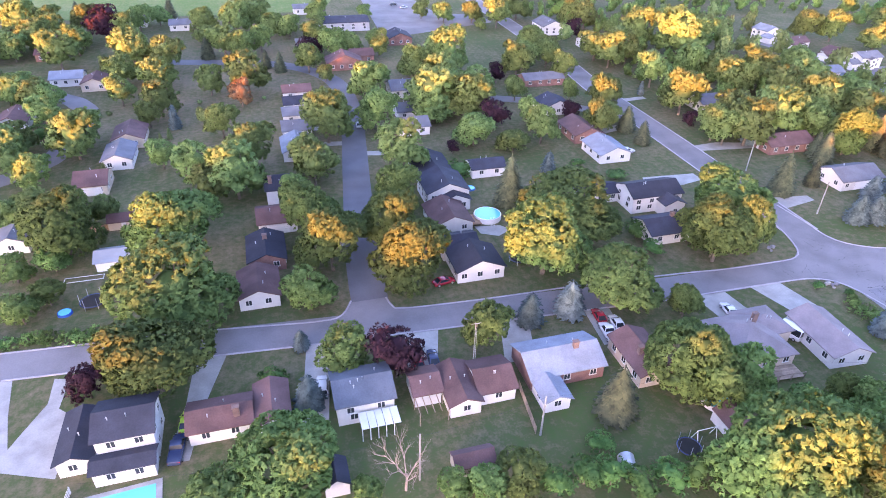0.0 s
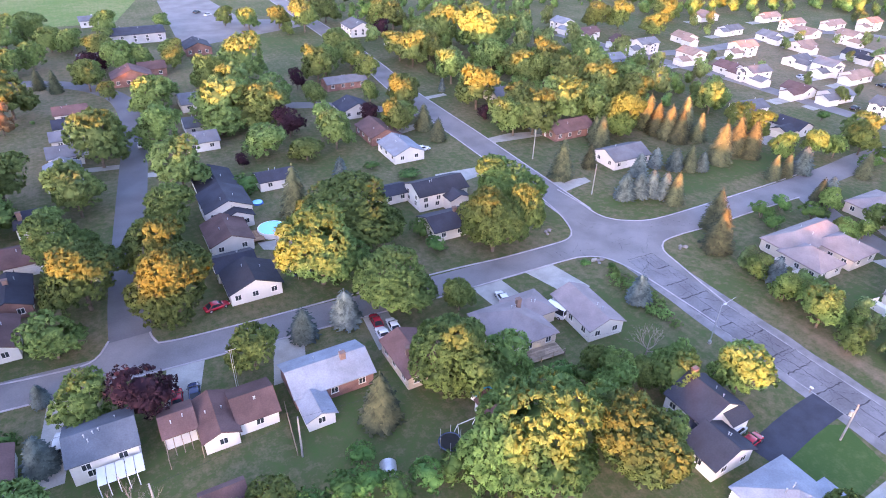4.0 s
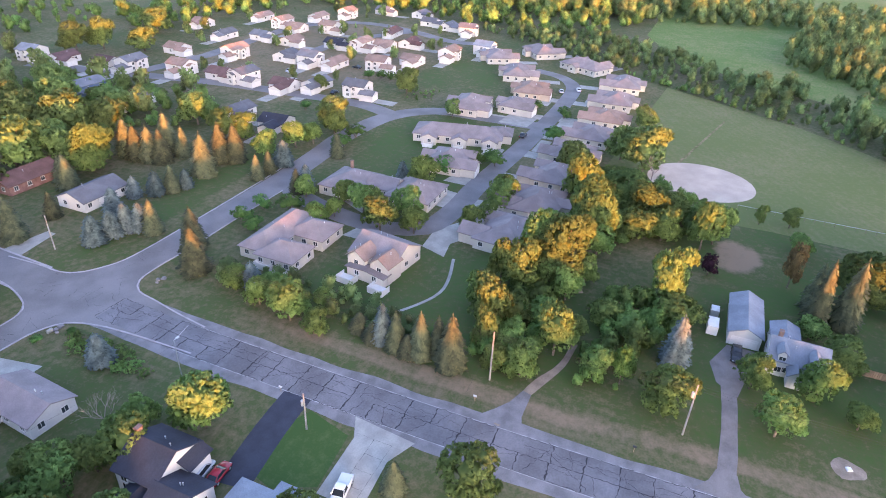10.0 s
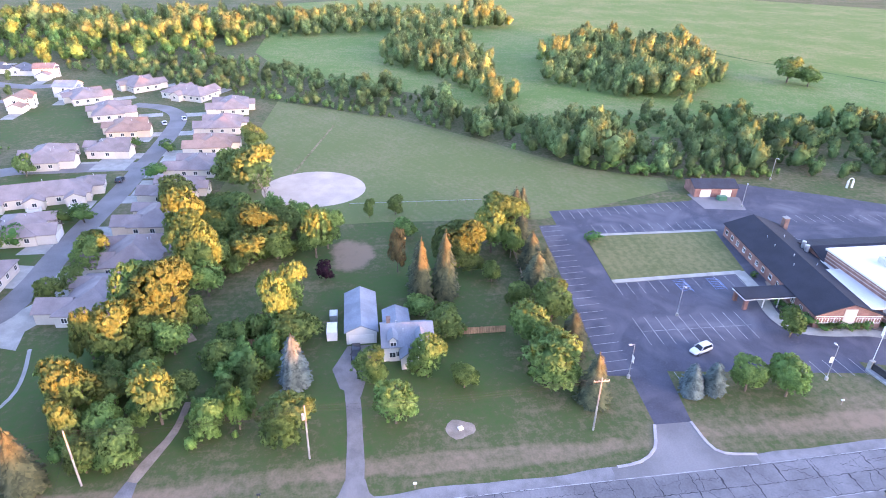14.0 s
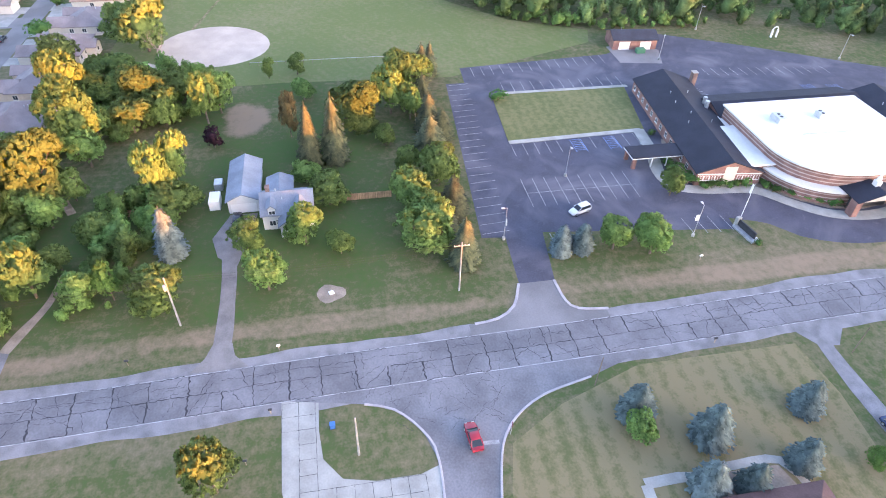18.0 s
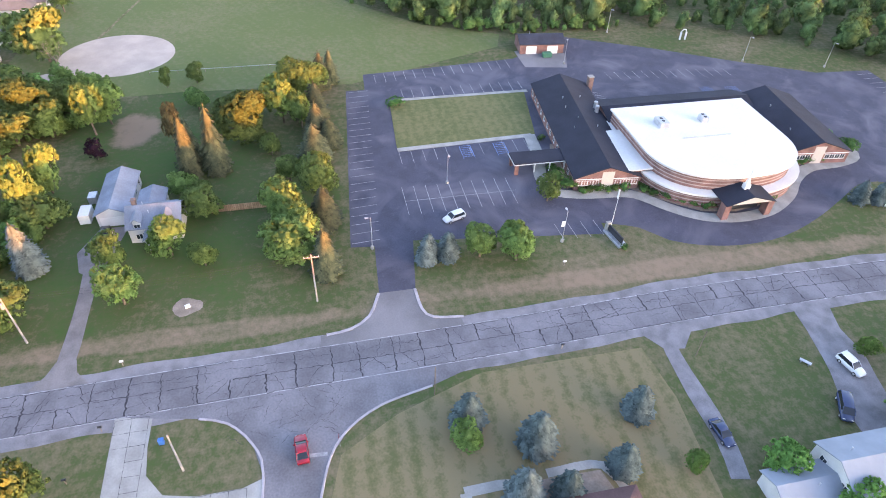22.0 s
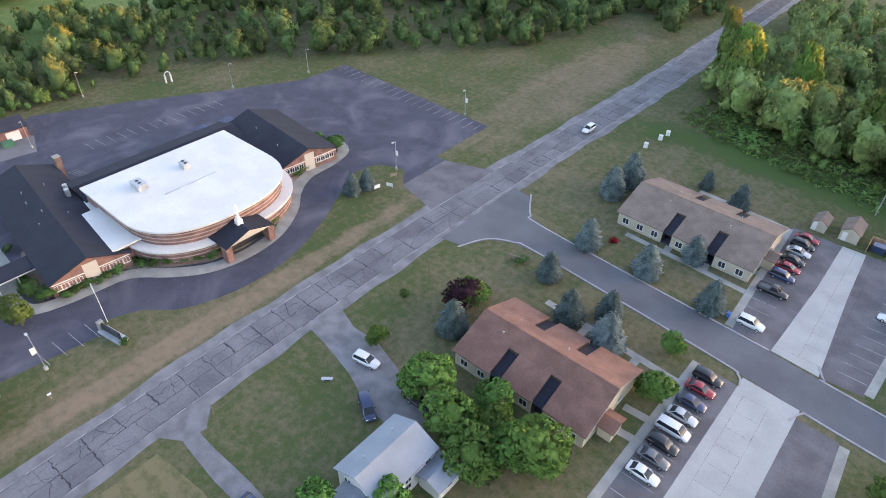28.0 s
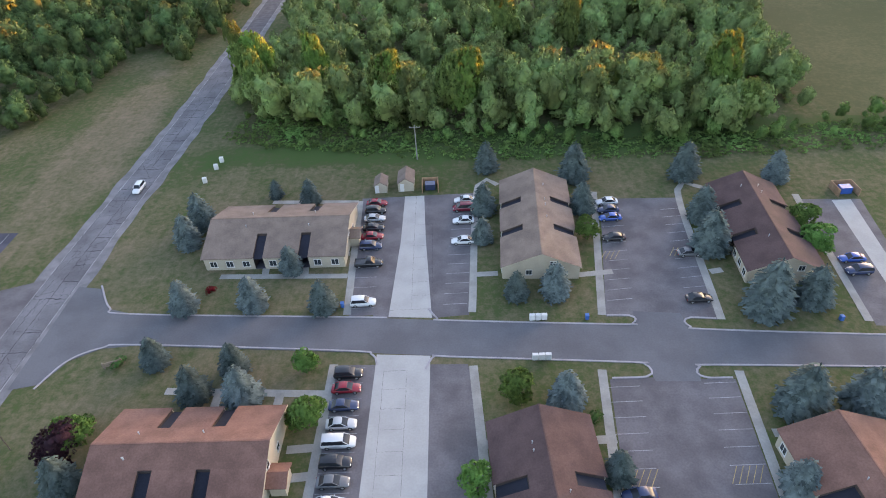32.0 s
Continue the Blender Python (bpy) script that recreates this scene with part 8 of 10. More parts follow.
tree("m", 200.3, -63.8, 6.1, 7.5)
tree("m", 165.2, -76.1, 9.7, 9.4)
tree("m", 157.5, -69.5, 9.6, 9.6)
tree("m", 145.7, -70.2, 12.1, 10.0)
tree("m", 181.9, -66.9, 5.2, 5.3)
tree("c", 175.8, -50.1, 6.6, 15.4)
tree("c", 177.2, -55.4, 7.6, 16.4)
tree("c", 181.6, -50.0, 6.0, 11.6)
tree("o", 188.5, -46.0, 5.0, 12.6)
tree("m", 205.9, -49.3, 6.1, 5.7)
tree("m", 220.4, -47.7, 4.9, 6.2)
tree("m", 219.0, -40.4, 3.4, 6.1)
tree("m", 150.6, -48.6, 7.6, 9.6)
tree("m", 161.7, -53.5, 8.1, 7.1)
tree("m", 169.8, -49.1, 6.8, 5.3)
tree("m", 146.6, -54.8, 5.2, 5.3)
tree("m", 149.4, -38.4, 6.8, 7.4)
tree("m", 139.1, -42.2, 8.2, 8.8)
tree("m", 197.2, -27.0, 8.6, 13.6)
tree("p", 186.0, -29.4, 4.6, 5.3)
tree("g", 169.7, 1.0, 14.8, 16.3)
tree("m", 171.3, 6.9, 9.0, 15.4)
tree("g", 188.1, -2.1, 13.4, 16.3)
tree("m", 208.7, 5.2, 11.3, 15.5)
tree("m", 161.5, 7.8, 9.6, 11.9)
tree("m", 161.4, 11.7, 6.7, 11.9)
tree("m", 150.2, 12.0, 7.7, 9.5)
tree("m", 145.3, 8.7, 8.9, 12.4)
tree("m", 138.5, 7.1, 5.2, 10.1)
tree("c", 131.6, 11.0, 7.6, 11.8)
tree("c", 131.8, 17.0, 6.0, 10.2)
tree("c", 133.4, 14.2, 5.0, 9.2)
tree("s", 132.4, 25.0, 5.0, 9.2)
tree("c", 131.6, 21.8, 5.2, 8.8)
tree("c", 132.2, 26.9, 5.2, 4.4)
tree("c", 131.1, 19.1, 5.4, 5.0)
tree("c", 133.8, 30.6, 5.4, 4.3)
tree("m", 181.9, -4.8, 9.8, 9.6)
tree("g", 210.4, -5.5, 14.7, 10.8)
tree("g", 205.2, -12.2, 12.8, 12.0)
tree("m", 210.9, -19.0, 10.2, 7.3)
tree("m", 201.8, -29.6, 9.0, 11.2)
tree("m", 195.1, -11.2, 12.1, 8.9)
tree("m", 219.0, -0.4, 10.5, 9.0)
tree("m", 197.7, -17.8, 9.5, 9.0)
tree("m", 174.6, -22.9, 7.4, 12.0)
tree("m", 166.4, -21.2, 7.6, 14.2)
tree("m", 162.8, -24.7, 9.9, 7.1)
tree("s", 150.2, -25.3, 6.7, 11.2)
tree("m", 137.4, -25.2, 9.4, 9.4)
tree("l", 140.4, -17.3, 4.2, 8.4)
tree("m", 139.5, -12.8, 6.2, 7.8)
tree("m", 157.0, -11.4, 7.1, 6.0)
tree("m", 143.0, -4.8, 8.4, 11.4)
tree("m", 161.6, -2.5, 7.4, 7.9)
tree("m", 139.1, 2.7, 6.2, 7.9)
tree("m", 134.9, -0.9, 6.9, 7.7)
tree("m", 164.7, 3.2, 7.6, 7.5)
tree("m", 149.0, 4.2, 6.7, 6.9)
tree("m", 133.9, 3.6, 5.5, 6.8)
tree("m", 151.6, 0.0, 6.4, 6.0)
tree("m", 149.1, -7.2, 5.7, 6.0)
tree("m", 169.8, -4.7, 6.1, 7.2)
tree("m", 164.9, -12.1, 5.3, 4.4)
tree("g", 53.4, 99.1, 17.9, 15.5)
tree("g", 64.6, 111.1, 22.5, 14.7)
tree("c", 57.5, 128.6, 9.0, 13.4)
tree("f", 60.8, 164.9, 13.3, 10.2)
tree("f", 70.2, 157.8, 10.6, 6.9)
tree("p", 71.2, 175.9, 10.4, 9.7)
tree("f", 80.4, 161.5, 11.7, 12.3)
tree("s", 74.0, 142.0, 5.2, 6.8)
tree("s", 75.1, 135.2, 5.1, 5.0)
tree("f", 55.6, 190.7, 18.4, 16.3)
tree("f", 65.6, 189.8, 19.1, 13.8)
tree("f", 53.3, 186.2, 14.5, 8.8)
tree("b", 51.0, 146.0, 10.6, 3.5)
tree("p", 53.1, 160.4, 4.1, 4.2)
tree("f", 103.8, 168.6, 13.1, 9.4)
tree("p", 97.8, 178.4, 5.8, 6.1)
tree("c", 110.9, 165.1, 7.7, 8.4)
tree("c", 110.4, 155.0, 6.2, 7.4)
tree("g", 102.4, 107.3, 17.6, 14.6)
tree("g", 90.5, 94.3, 14.7, 13.8)
tree("m", 99.4, 94.8, 9.3, 14.0)
tree("m", 89.9, 105.3, 5.2, 7.4)
tree("b", 79.5, 106.6, 5.5, 4.6)
tree("b", 79.8, 100.0, 5.0, 3.6)
tree("b", 90.3, 135.9, 6.6, 2.1)
tree("b", 84.0, 144.7, 4.4, 2.4)
tree("g", 62.7, 85.5, 15.6, 11.6)
tree("m", 73.3, 80.2, 6.4, 7.0)
tree("f", -104.4, 351.8, 11.9, 8.9)
tree("f", -95.7, 354.9, 9.1, 6.8)
tree("f", -85.7, 343.8, 12.1, 9.1)
tree("c", -79.1, 367.0, 5.6, 6.1)
tree("f", -80.1, 298.8, 8.3, 7.4)
tree("f", -65.3, 297.7, 9.3, 7.7)
tree("p", -61.9, 335.0, 13.2, 5.8)
tree("f", -53.7, 312.4, 10.4, 7.8)
tree("f", -37.6, 332.8, 11.2, 9.1)
tree("f", -41.6, 268.1, 16.5, 12.4)
tree("f", -33.1, 241.0, 10.8, 8.7)
tree("f", -19.8, 327.3, 10.1, 7.6)
tree("f", 19.7, 306.8, 7.8, 5.8)
tree("f", -16.5, 295.6, 10.7, 8.0)
tree("f", -46.4, 187.1, 15.1, 11.3)
tree("f", -72.1, 233.8, 12.2, 9.2)
tree("f", -60.8, 179.8, 9.2, 11.2)
tree("f", -92.0, 289.3, 13.3, 10.0)
tree("f", -93.2, 310.3, 9.5, 7.1)
tree("s", -22.6, 197.1, 4.5, 7.9)
tree("f", 32.7, 308.7, 7.9, 7.8)
tree("f", 58.8, 332.7, 8.6, 6.5)
tree("f", 39.8, 273.5, 6.7, 7.4)
tree("f", 54.0, 274.3, 11.2, 8.4)
tree("f", 29.4, 286.7, 13.8, 10.4)
tree("f", 23.0, 259.7, 9.0, 7.5)
tree("p", 28.9, 270.3, 7.2, 7.8)
tree("f", 26.6, 232.3, 6.6, 6.6)
tree("f", 40.4, 218.9, 14.0, 11.1)
tree("f", 22.2, 183.2, 13.2, 14.2)
tree("f", 60.2, 233.7, 13.8, 10.6)
tree("f", 73.7, 201.9, 13.6, 12.8)
tree("f", 36.5, 151.7, 15.0, 13.9)
tree("f", 13.1, 155.2, 11.2, 10.4)
tree("f", 108.7, 296.9, 6.5, 6.3)
tree("f", 94.7, 321.2, 8.0, 9.2)
tree("f", 111.8, 318.2, 8.7, 9.3)
tree("f", 133.8, 314.3, 17.4, 13.1)
tree("f", 118.9, 259.8, 12.4, 11.0)
tree("f", 117.5, 238.9, 10.7, 11.7)
tree("f", 102.7, 230.8, 14.7, 12.2)
tree("f", 104.8, 192.8, 6.2, 8.7)
tree("p", 100.4, 183.6, 5.8, 4.6)
tree("p", 87.4, 218.1, 6.5, 8.3)
tree("f", 138.2, 238.1, 16.5, 12.4)
tree("f", 154.3, 238.3, 8.6, 7.0)
tree("f", 166.6, 277.2, 8.1, 7.3)
tree("p", 147.2, 276.5, 8.8, 9.2)
tree("f", 175.5, 241.2, 14.8, 15.6)
tree("f", 182.8, 236.1, 16.1, 15.5)
tree("f", 164.1, 207.6, 10.5, 13.3)
tree("f", 174.5, 211.3, 7.6, 7.6)
tree("f", 109.5, 177.3, 10.7, 13.8)
tree("f", 100.4, 162.6, 9.6, 11.3)
tree("f", 139.4, 184.0, 11.4, 11.1)
tree("f", 179.3, 187.8, 14.6, 15.2)
tree("f", 169.5, 184.7, 9.4, 13.0)
tree("f", 181.7, 165.5, 11.9, 9.0)
tree("f", 210.0, 200.9, 12.1, 10.6)
tree("f", 168.7, 137.9, 11.2, 11.3)
tree("f", 257.1, 251.3, 15.8, 14.5)
tree("f", 266.7, 245.2, 13.5, 15.9)
tree("f", 273.9, 227.4, 15.5, 11.6)
tree("f", 307.5, 253.1, 17.1, 13.5)
tree("f", 201.9, 166.7, 13.9, 10.4)
tree("f", 205.7, 178.2, 10.4, 7.8)
tree("s", 134.2, 194.9, 3.1, 5.5)
tree("f", 372.0, -268.0, 17.0, 13.0, "lone spreading tree in the meadow")
tree("f", 363.0, -274.0, 12.0, 10.0, "lone spreading tree in the meadow")
tree("m", 150.6, -71.4, 9.0, 9.4)
tree("m", 171.2, -70.6, 6.4, 6.6)
tree("m", 193.0, -74.0, 6.5, 9.5)
tree("l", 99.7, -307.1, 10.5, 20.5)
tree("l", 59.1, -283.6, 9.2, 20.5)
tree("l", 37.9, -282.8, 10.5, 20.5)
tree("l", -30.6, -280.5, 10.5, 20.5)
tree("l", 81.1, -301.3, 8.1, 20.5)
tree("l", 85.4, -155.6, 9.6, 7.1)
tree("l", 79.2, -152.6, 9.2, 6.7)
tree("l", 82.6, -162.6, 6.8, 5.7)
tree("l", 76.0, -157.2, 7.6, 6.4)
tree("l", 79.0, -158.4, 7.0, 6.6)
tree("l", 71.6, -158.4, 6.6, 5.4)


# ---- trees of the gardens farther off, between houses and clear of the streets ----
rng = random.Random(77)


def scatter(x0, y0, x1, y1, count, low, high, keys="fffffcb"):
    """Places for garden trees: kind, x, y, width, height."""
    out = []
    for _ in range(count):
        x, y = rng.uniform(x0, x1), rng.uniform(y0, y1)
        w, key = rng.uniform(low, high), rng.choice(keys)
        w *= {"b": 0.35, "c": 0.5, "f": 1}[key]
        if any((x - a) ** 2 + (y - b) ** 2 < (0.45 * w + 0.45 * r) ** 2 for a, b, r in HOUSES) or any((x - q.x) ** 2 + (y - q.y) ** 2 < (3.6 + 0.35 * w) ** 2 for q in ROAD_POINTS):
            continue
        if any((x - a) ** 2 + (y - b) ** 2 < (0.42 * (w + r)) ** 2 for a, b, r in TREES):
            continue
        TREES.append((x, y, w))
        out.append((key, x, y, w, {"f": w * rng.uniform(1.0, 1.35) + 1.8, "c": w * 1.7, "b": w * 0.8}[key]))
    return out


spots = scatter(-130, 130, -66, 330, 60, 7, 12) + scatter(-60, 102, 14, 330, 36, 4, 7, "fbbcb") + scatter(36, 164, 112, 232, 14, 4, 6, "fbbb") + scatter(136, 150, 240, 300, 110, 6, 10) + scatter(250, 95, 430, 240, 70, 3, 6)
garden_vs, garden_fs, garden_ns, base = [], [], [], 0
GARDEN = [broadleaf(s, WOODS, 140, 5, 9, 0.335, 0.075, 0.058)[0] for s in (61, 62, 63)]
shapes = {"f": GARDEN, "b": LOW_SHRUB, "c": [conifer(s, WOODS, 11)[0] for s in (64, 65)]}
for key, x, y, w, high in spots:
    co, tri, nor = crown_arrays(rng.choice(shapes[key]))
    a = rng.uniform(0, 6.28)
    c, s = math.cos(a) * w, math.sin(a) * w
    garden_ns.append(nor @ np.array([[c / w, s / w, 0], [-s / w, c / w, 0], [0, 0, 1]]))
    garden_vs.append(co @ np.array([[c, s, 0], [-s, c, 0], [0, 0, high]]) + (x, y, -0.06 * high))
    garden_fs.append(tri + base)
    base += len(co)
join_mesh("garden_trees", "leafy trees and shrubs of the gardens farther off", np.concatenate(garden_vs), np.concatenate(garden_fs), LEAF_GARDEN_HAZED, np.concatenate(garden_ns))

# ---- shrubs of the church beds ----
beds = [(158, -128.6, 3.0, 2.0), (160.6, -199.4, 3.8, 3.0), (199.8, -97.6, 3.4, 2.0), (165, -200.6, 2.0, 1.2), (169, -201.6, 1.8, 1.2)]
beds += [(156.2 - 0.1 * k, -131.4 - 1.9 * k, 1.7 + 0.3 * (k % 2), 1.1 + 0.2 * (k % 3)) for k in range(6)]
beds += [(154.2 - 1.55 * k, -145.0 - 1.5 * k - 0.12 * k * k, 1.8 + 0.4 * (k % 2), 1.1 + 0.2 * (k % 3)) for k in range(6)]
beds += [(145.4 + 1.75 * k, -168.4 - 1.75 * k, 1.8 + 0.4 * (k % 2), 1.1 + 0.25 * (k % 3)) for k in range(8)]
beds += [(158.4 + 0.2 * k, -185.4 - 1.9 * k, 1.9 + 0.4 * (k % 2), 1.2 + 0.3 * (k % 3)) for k in range(7)]
for x, y, d, h in beds:
    tree("b", x, y, d * 1.4, h * 1.4, "clipped green shrub in the church planting bed")
rng_bed = random.Random(77)
BED = [(158.2, -129.6), (157.8, -136), (157.0, -142.6), (151.4, -148.9), (147.6, -154.6), None, (148.0, -168.6), (151.0, -173.6), (156.4, -179.8), (160.2, -187), (160.8, -194)]
for a, b in zip(BED, BED[1:]):
    if a and b:
        steps = int(math.dist(a, b) / 0.95)
        for k in range(steps):
            u = (k + rng_bed.uniform(0.2, 0.8)) / steps
            w = rng_bed.uniform(1.1, 2.0)
            tree("b", a[0] + (b[0] - a[0]) * u + rng_bed.uniform(-0.1, 1.7), a[1] + (b[1] - a[1]) * u + rng_bed.uniform(-0.3, 0.3), w, w * rng_bed.uniform(0.6, 0.85), "low green shrub in the church planting bed")
for x, y, w, high in ((161.6, -127.2, 4.6, 3.4), (165.4, -127.4, 2.6, 1.7), (168, -128.0, 2.2, 1.4), (178.2, -129.6, 2.2, 1.5)):
    tree("b", x, y, w, high, "full green shrub beside the church wing")


# ---- poles, lamps, wires ----


def utility_pole(x, y, high, label="weathered grey wooden utility pole beside the road", arm=True, box_on=False, turn=90, thick=0.17, wood=POLE):
    root = thing("utility_pole", label, "pole", pose(x, y, 0, 0, 0, turn), "utility poles")
    part("shaft", tube(bmesh.new(), (0, 0, -0.2), (0, 0, high), thick, thick * 0.65, 9), wood, root)
    if arm:
        part("crossarm", box(bmesh.new(), -1.3, -0.06, high - 0.75, 1.3, 0.06, high - 0.6), POLE, root)
        for u in (-1.2, -0.5, 0.5, 1.2):
            part("insulator", tube(bmesh.new(), (u, 0, high - 0.6), (u, 0, high - 0.42), 0.06, 0.04, 6), STEEL, root)
    if box_on:
        part("transformer", tube(bmesh.new(), (0.33, 0, high - 2.6), (0.33, 0, high - 1.6), 0.24, 0.24, 10), STEEL, root)
    return root


def lamp_post(x, y, high, turn, banner=False, label="grey parking lot lamp post on a concrete foot"):
    root = thing("lamp_post", label, "lamp post", pose(x, y, 0, 0, 0, turn), "lamp posts")
    part("foot", tube(bmesh.new(), (0, 0, 0), (0, 0, 0.6), 0.32, 0.32, 12), CONCRETE, root)
    part("pole", tube(bmesh.new(), (0, 0, 0.6), (0, 0, high), 0.07, 0.05, 8), STEEL, root)
    part("arm", tube(bmesh.new(), (0, 0, high - 0.05), (0.7, 0, high), 0.04, 0.04, 6), STEEL, root)
    part("lamp_head", box(bmesh.new(), 0.5, -0.2, high - 0.08, 1.1, 0.2, high + 0.08, 0.03), STEEL, root)
    if banner:
        part("banner", box(bmesh.new(), -0.03, 0.08, high - 3.6, 0.03, 0.75, high - 2.3), TRIM, root, "white cloth banner")
    return root


def wire(a, b, sag=1.0, n=10, r=0.013):
    a, b = Vector(a), Vector(b)
    side = Vector((a.y - b.y, b.x - a.x, 0)).normalized() * r
    up = Vector((0, 0, r))
    bm = bmesh.new()
    last = None
    for k in range(n + 1):
        t = k / n
        p = a.lerp(b, t) - Vector((0, 0, sag * 4 * t * (1 - t)))
        ends = [bm.verts.new(p + o) for o in (side, up, -side, -up)]
        if last:
            for i in range(4):
                bm.faces.new((last[i], last[(i + 1) % 4], ends[(i + 1) % 4], ends[i]))
        last = ends
    return tagged(new("power_line", mesh_of(bm, "power_line", TAR)), "thin dark overhead cable between poles", "cable", "cables")


POLES = [(131.5, 3.5, 10.5), (133, -28.6, 10.5), (134, -74, 10.8)]
for i, (x, y, hgt) in enumerate(POLES):
    utility_pole(x, y, hgt, arm=i == 2, box_on=i == 1, turn=90)
for (xa, ya, ha), (xb, yb, hb) in zip(POLES, POLES[1:]):
    for u in (0.0, 0.5, 1.0):
        wire((xa, ya, ha - u), (xb, yb, hb - u), 0.9)
for u in (0.0, 0.5, 1.0):
    wire((131.5, 3.5, 10.5 - u), (128, 60, 10 - u), 1.2)
wire((131.5, 3.5, 8.5), (126.5, 6, 0.2), 0.05, 3)
utility_pole(51, -260, 9.5, "grey wooden utility pole at the edge of the woods", turn=0)
utility_pole(110, -178.4, 6.5, "thin dark wooden pole beside the road", arm=False, thick=0.1, wood=BARK)
utility_pole(105.7, -54.6, 8.5, "leaning wooden utility pole on a lawn", arm=False)
utility_pole(111.4, -90, 6.5, "thin dark wooden pole beside the road", arm=False, thick=0.1, wood=BARK)
utility_pole(110.8, -133, 6.0, "thin dark wooden pole beside the road", arm=False, thick=0.1, wood=BARK)
utility_pole(108.4, 25.5, 7.5, "thin wooden utility pole on a lawn", arm=False, box_on=True)
utility_pole(17, 57.6, 9.0, "pale grey pole behind the houses", arm=False)
utility_pole(36, 60.4, 8.0, "grey wooden utility pole behind the houses", arm=False)
utility_pole(128.4, 131, 9.0, "leaning wooden pole beside the main road", arm=False)
utility_pole(129, 106, 8.5, "wooden pole at the crossing", arm=False)
wire((17, 57.6, 8.6), (36, 60.4, 7.8), 0.5)
wire((36, 60.4, 7.8), (70, 60, 7.6), 1.0)
wire((70, 60, 7.6), (108, 50, 8.2), 1.2)
wire((17, 57.6, 8.6), (-24, 62, 7.8), 1.2)
s = lamp_post(108.6, 50.4, 8.6, 0, label="tall street lamp with a long arm beside the main road")
part("long_arm", tube(bmesh.new(), (0.4, 0, 8.5), (3.4, 0, 9.3), 0.04, 0.03, 6), STEEL, s)
for x, y, t, b in ((146, -85, 90, True), (164.5, -103.5, 180, False), (141.6, -121.4, 0, True), (149, -237, 90, True), (143, -203.5, 90, True), (204, -227, 200, False), (211.5, -204.5, 200, False), (237.5, -172, 200, False), (217.6, -150, 150, False)):
    lamp_post(x, y, 7.5, t, b)

# ---- signs and small things beside the road ----


def box_thing(name, label, category, x, y, z, lx, ly, lz, material, turn=0.0, bevel=0.03, group=""):
    root = thing(name, label, category, pose(x, y, z, 0, 0, turn), group)
    part("body", box(bmesh.new(), -lx / 2, -ly / 2, 0, lx / 2, ly / 2, lz, bevel), material, root)
    return root


sg = box_thing("church_sign", "low grey stone church sign on a raised plinth", "sign", 140.6, -132, 0, 5.6, 1.9, 0.5, STEEL, 10)
part("sign_board", box(bmesh.new(), -2.2, -0.2, 0.5, 2.4, 0.15, 1.9, 0.04), DARKMETAL, sg, "dark sign board")
part("sign_pier", box(bmesh.new(), 2.4, -0.5, 0.0, 3.1, 0.5, 2.2, 0.04), CONCRETE, sg)
tree("b", 137.2, -132.6, 1.8, 1.4)
fl = thing("flagpole", "white flagpole with a hanging flag beside the church drive", "flagpole", pose(144.6, -133, 0))
part("pole", tube(bmesh.new(), (0, 0, 0), (0, 0, 9), 0.07, 0.04, 8), TRIM, fl)
part("flag", box(bmesh.new(), 0.05, -0.02, 6.6, 0.5, 0.04, 8.7), TRIM, fl, "pale limp flag")
for x, y, a, c in ((138.4, -196.6, 20, TRIM), (140.8, -200.4, 60, WOOD), (140, -194.2, 80, TRIM)):
    b = thing("lawn_sign", "small white sign board on the church lawn", "sign", pose(x, y, 0, 0, 0, a), "lawn signs")
    part("board", box(bmesh.new(), -0.8, -0.04, 0.4, 0.8, 0.04, 1.3, 0.02), c, b)
    for u in (-0.7, 0.7):
        part("leg", box(bmesh.new(), u - 0.04, -0.04, 0, u + 0.04, 0.04, 0.4), WOOD, b)
for x, y, w in ((126, -22, "post"), (125.6, 4, "post"), (114, -43, "post"), (116.2, -112, "post"), (113.5, 34, "post"), (125.5, -44, "post"), (135, -119.4, "post"), (106.6, -40, "post")):
    b = thing("mailbox", "small mailbox on a wooden post beside the road", "mailbox", pose(x, y, 0), "mailboxes")
    part("post", box(bmesh.new(), -0.05, -0.05, 0, 0.05, 0.05, 1.0), WOOD, b)
    bm = box(bmesh.new(), -0.13, -0.28, 1.0, 0.13, 0.28, 1.16)
    tube(bm, (0, -0.28, 1.16), (0, 0.28, 1.16), 0.13, 0.13, 10)
    part("box", bm, TRIM if int(x) % 2 else DARKMETAL, b)
st = thing("stop_sign", "red stop sign on a steel post at the side street", "sign", pose(105.4, -75.4, 0, 0, 0, -100))
part("post", tube(bmesh.new(), (0, 0, 0), (0, 0, 2.3), 0.03, 0.03, 6), STEEL, st)
part("plate", tube(bmesh.new(), (-0.02, 0, 2.5), (0.02, 0, 2.5), 0.38, 0.38, 8), PAINTS["red"], st, "red octagonal plate")
for x, y in ((28.4, -200.8), (29, -191.6)):
    b = thing("mailbox_cluster", "row of white cluster mailboxes beside the court street", "mailbox", pose(x, y, 0), "cluster mailboxes")
    for k in range(3):
        c = part("cabinet", box(bmesh.new(), -1.5 + k * 1.05, -0.3, 0.3, -0.55 + k * 1.05, 0.3, 1.5, 0.03), TRIM, b)
        part("pedestal", box(bmesh.new(), -1.15 + k * 1.05, -0.1, 0, -0.9 + k * 1.05, 0.1, 0.3), DARKMETAL, c)
BIN_BLUE = surface("blue_plastic", (0.04, 0.14, 0.40), 0.5, 0.05, 0.05, 1, 0.2, 0.0)
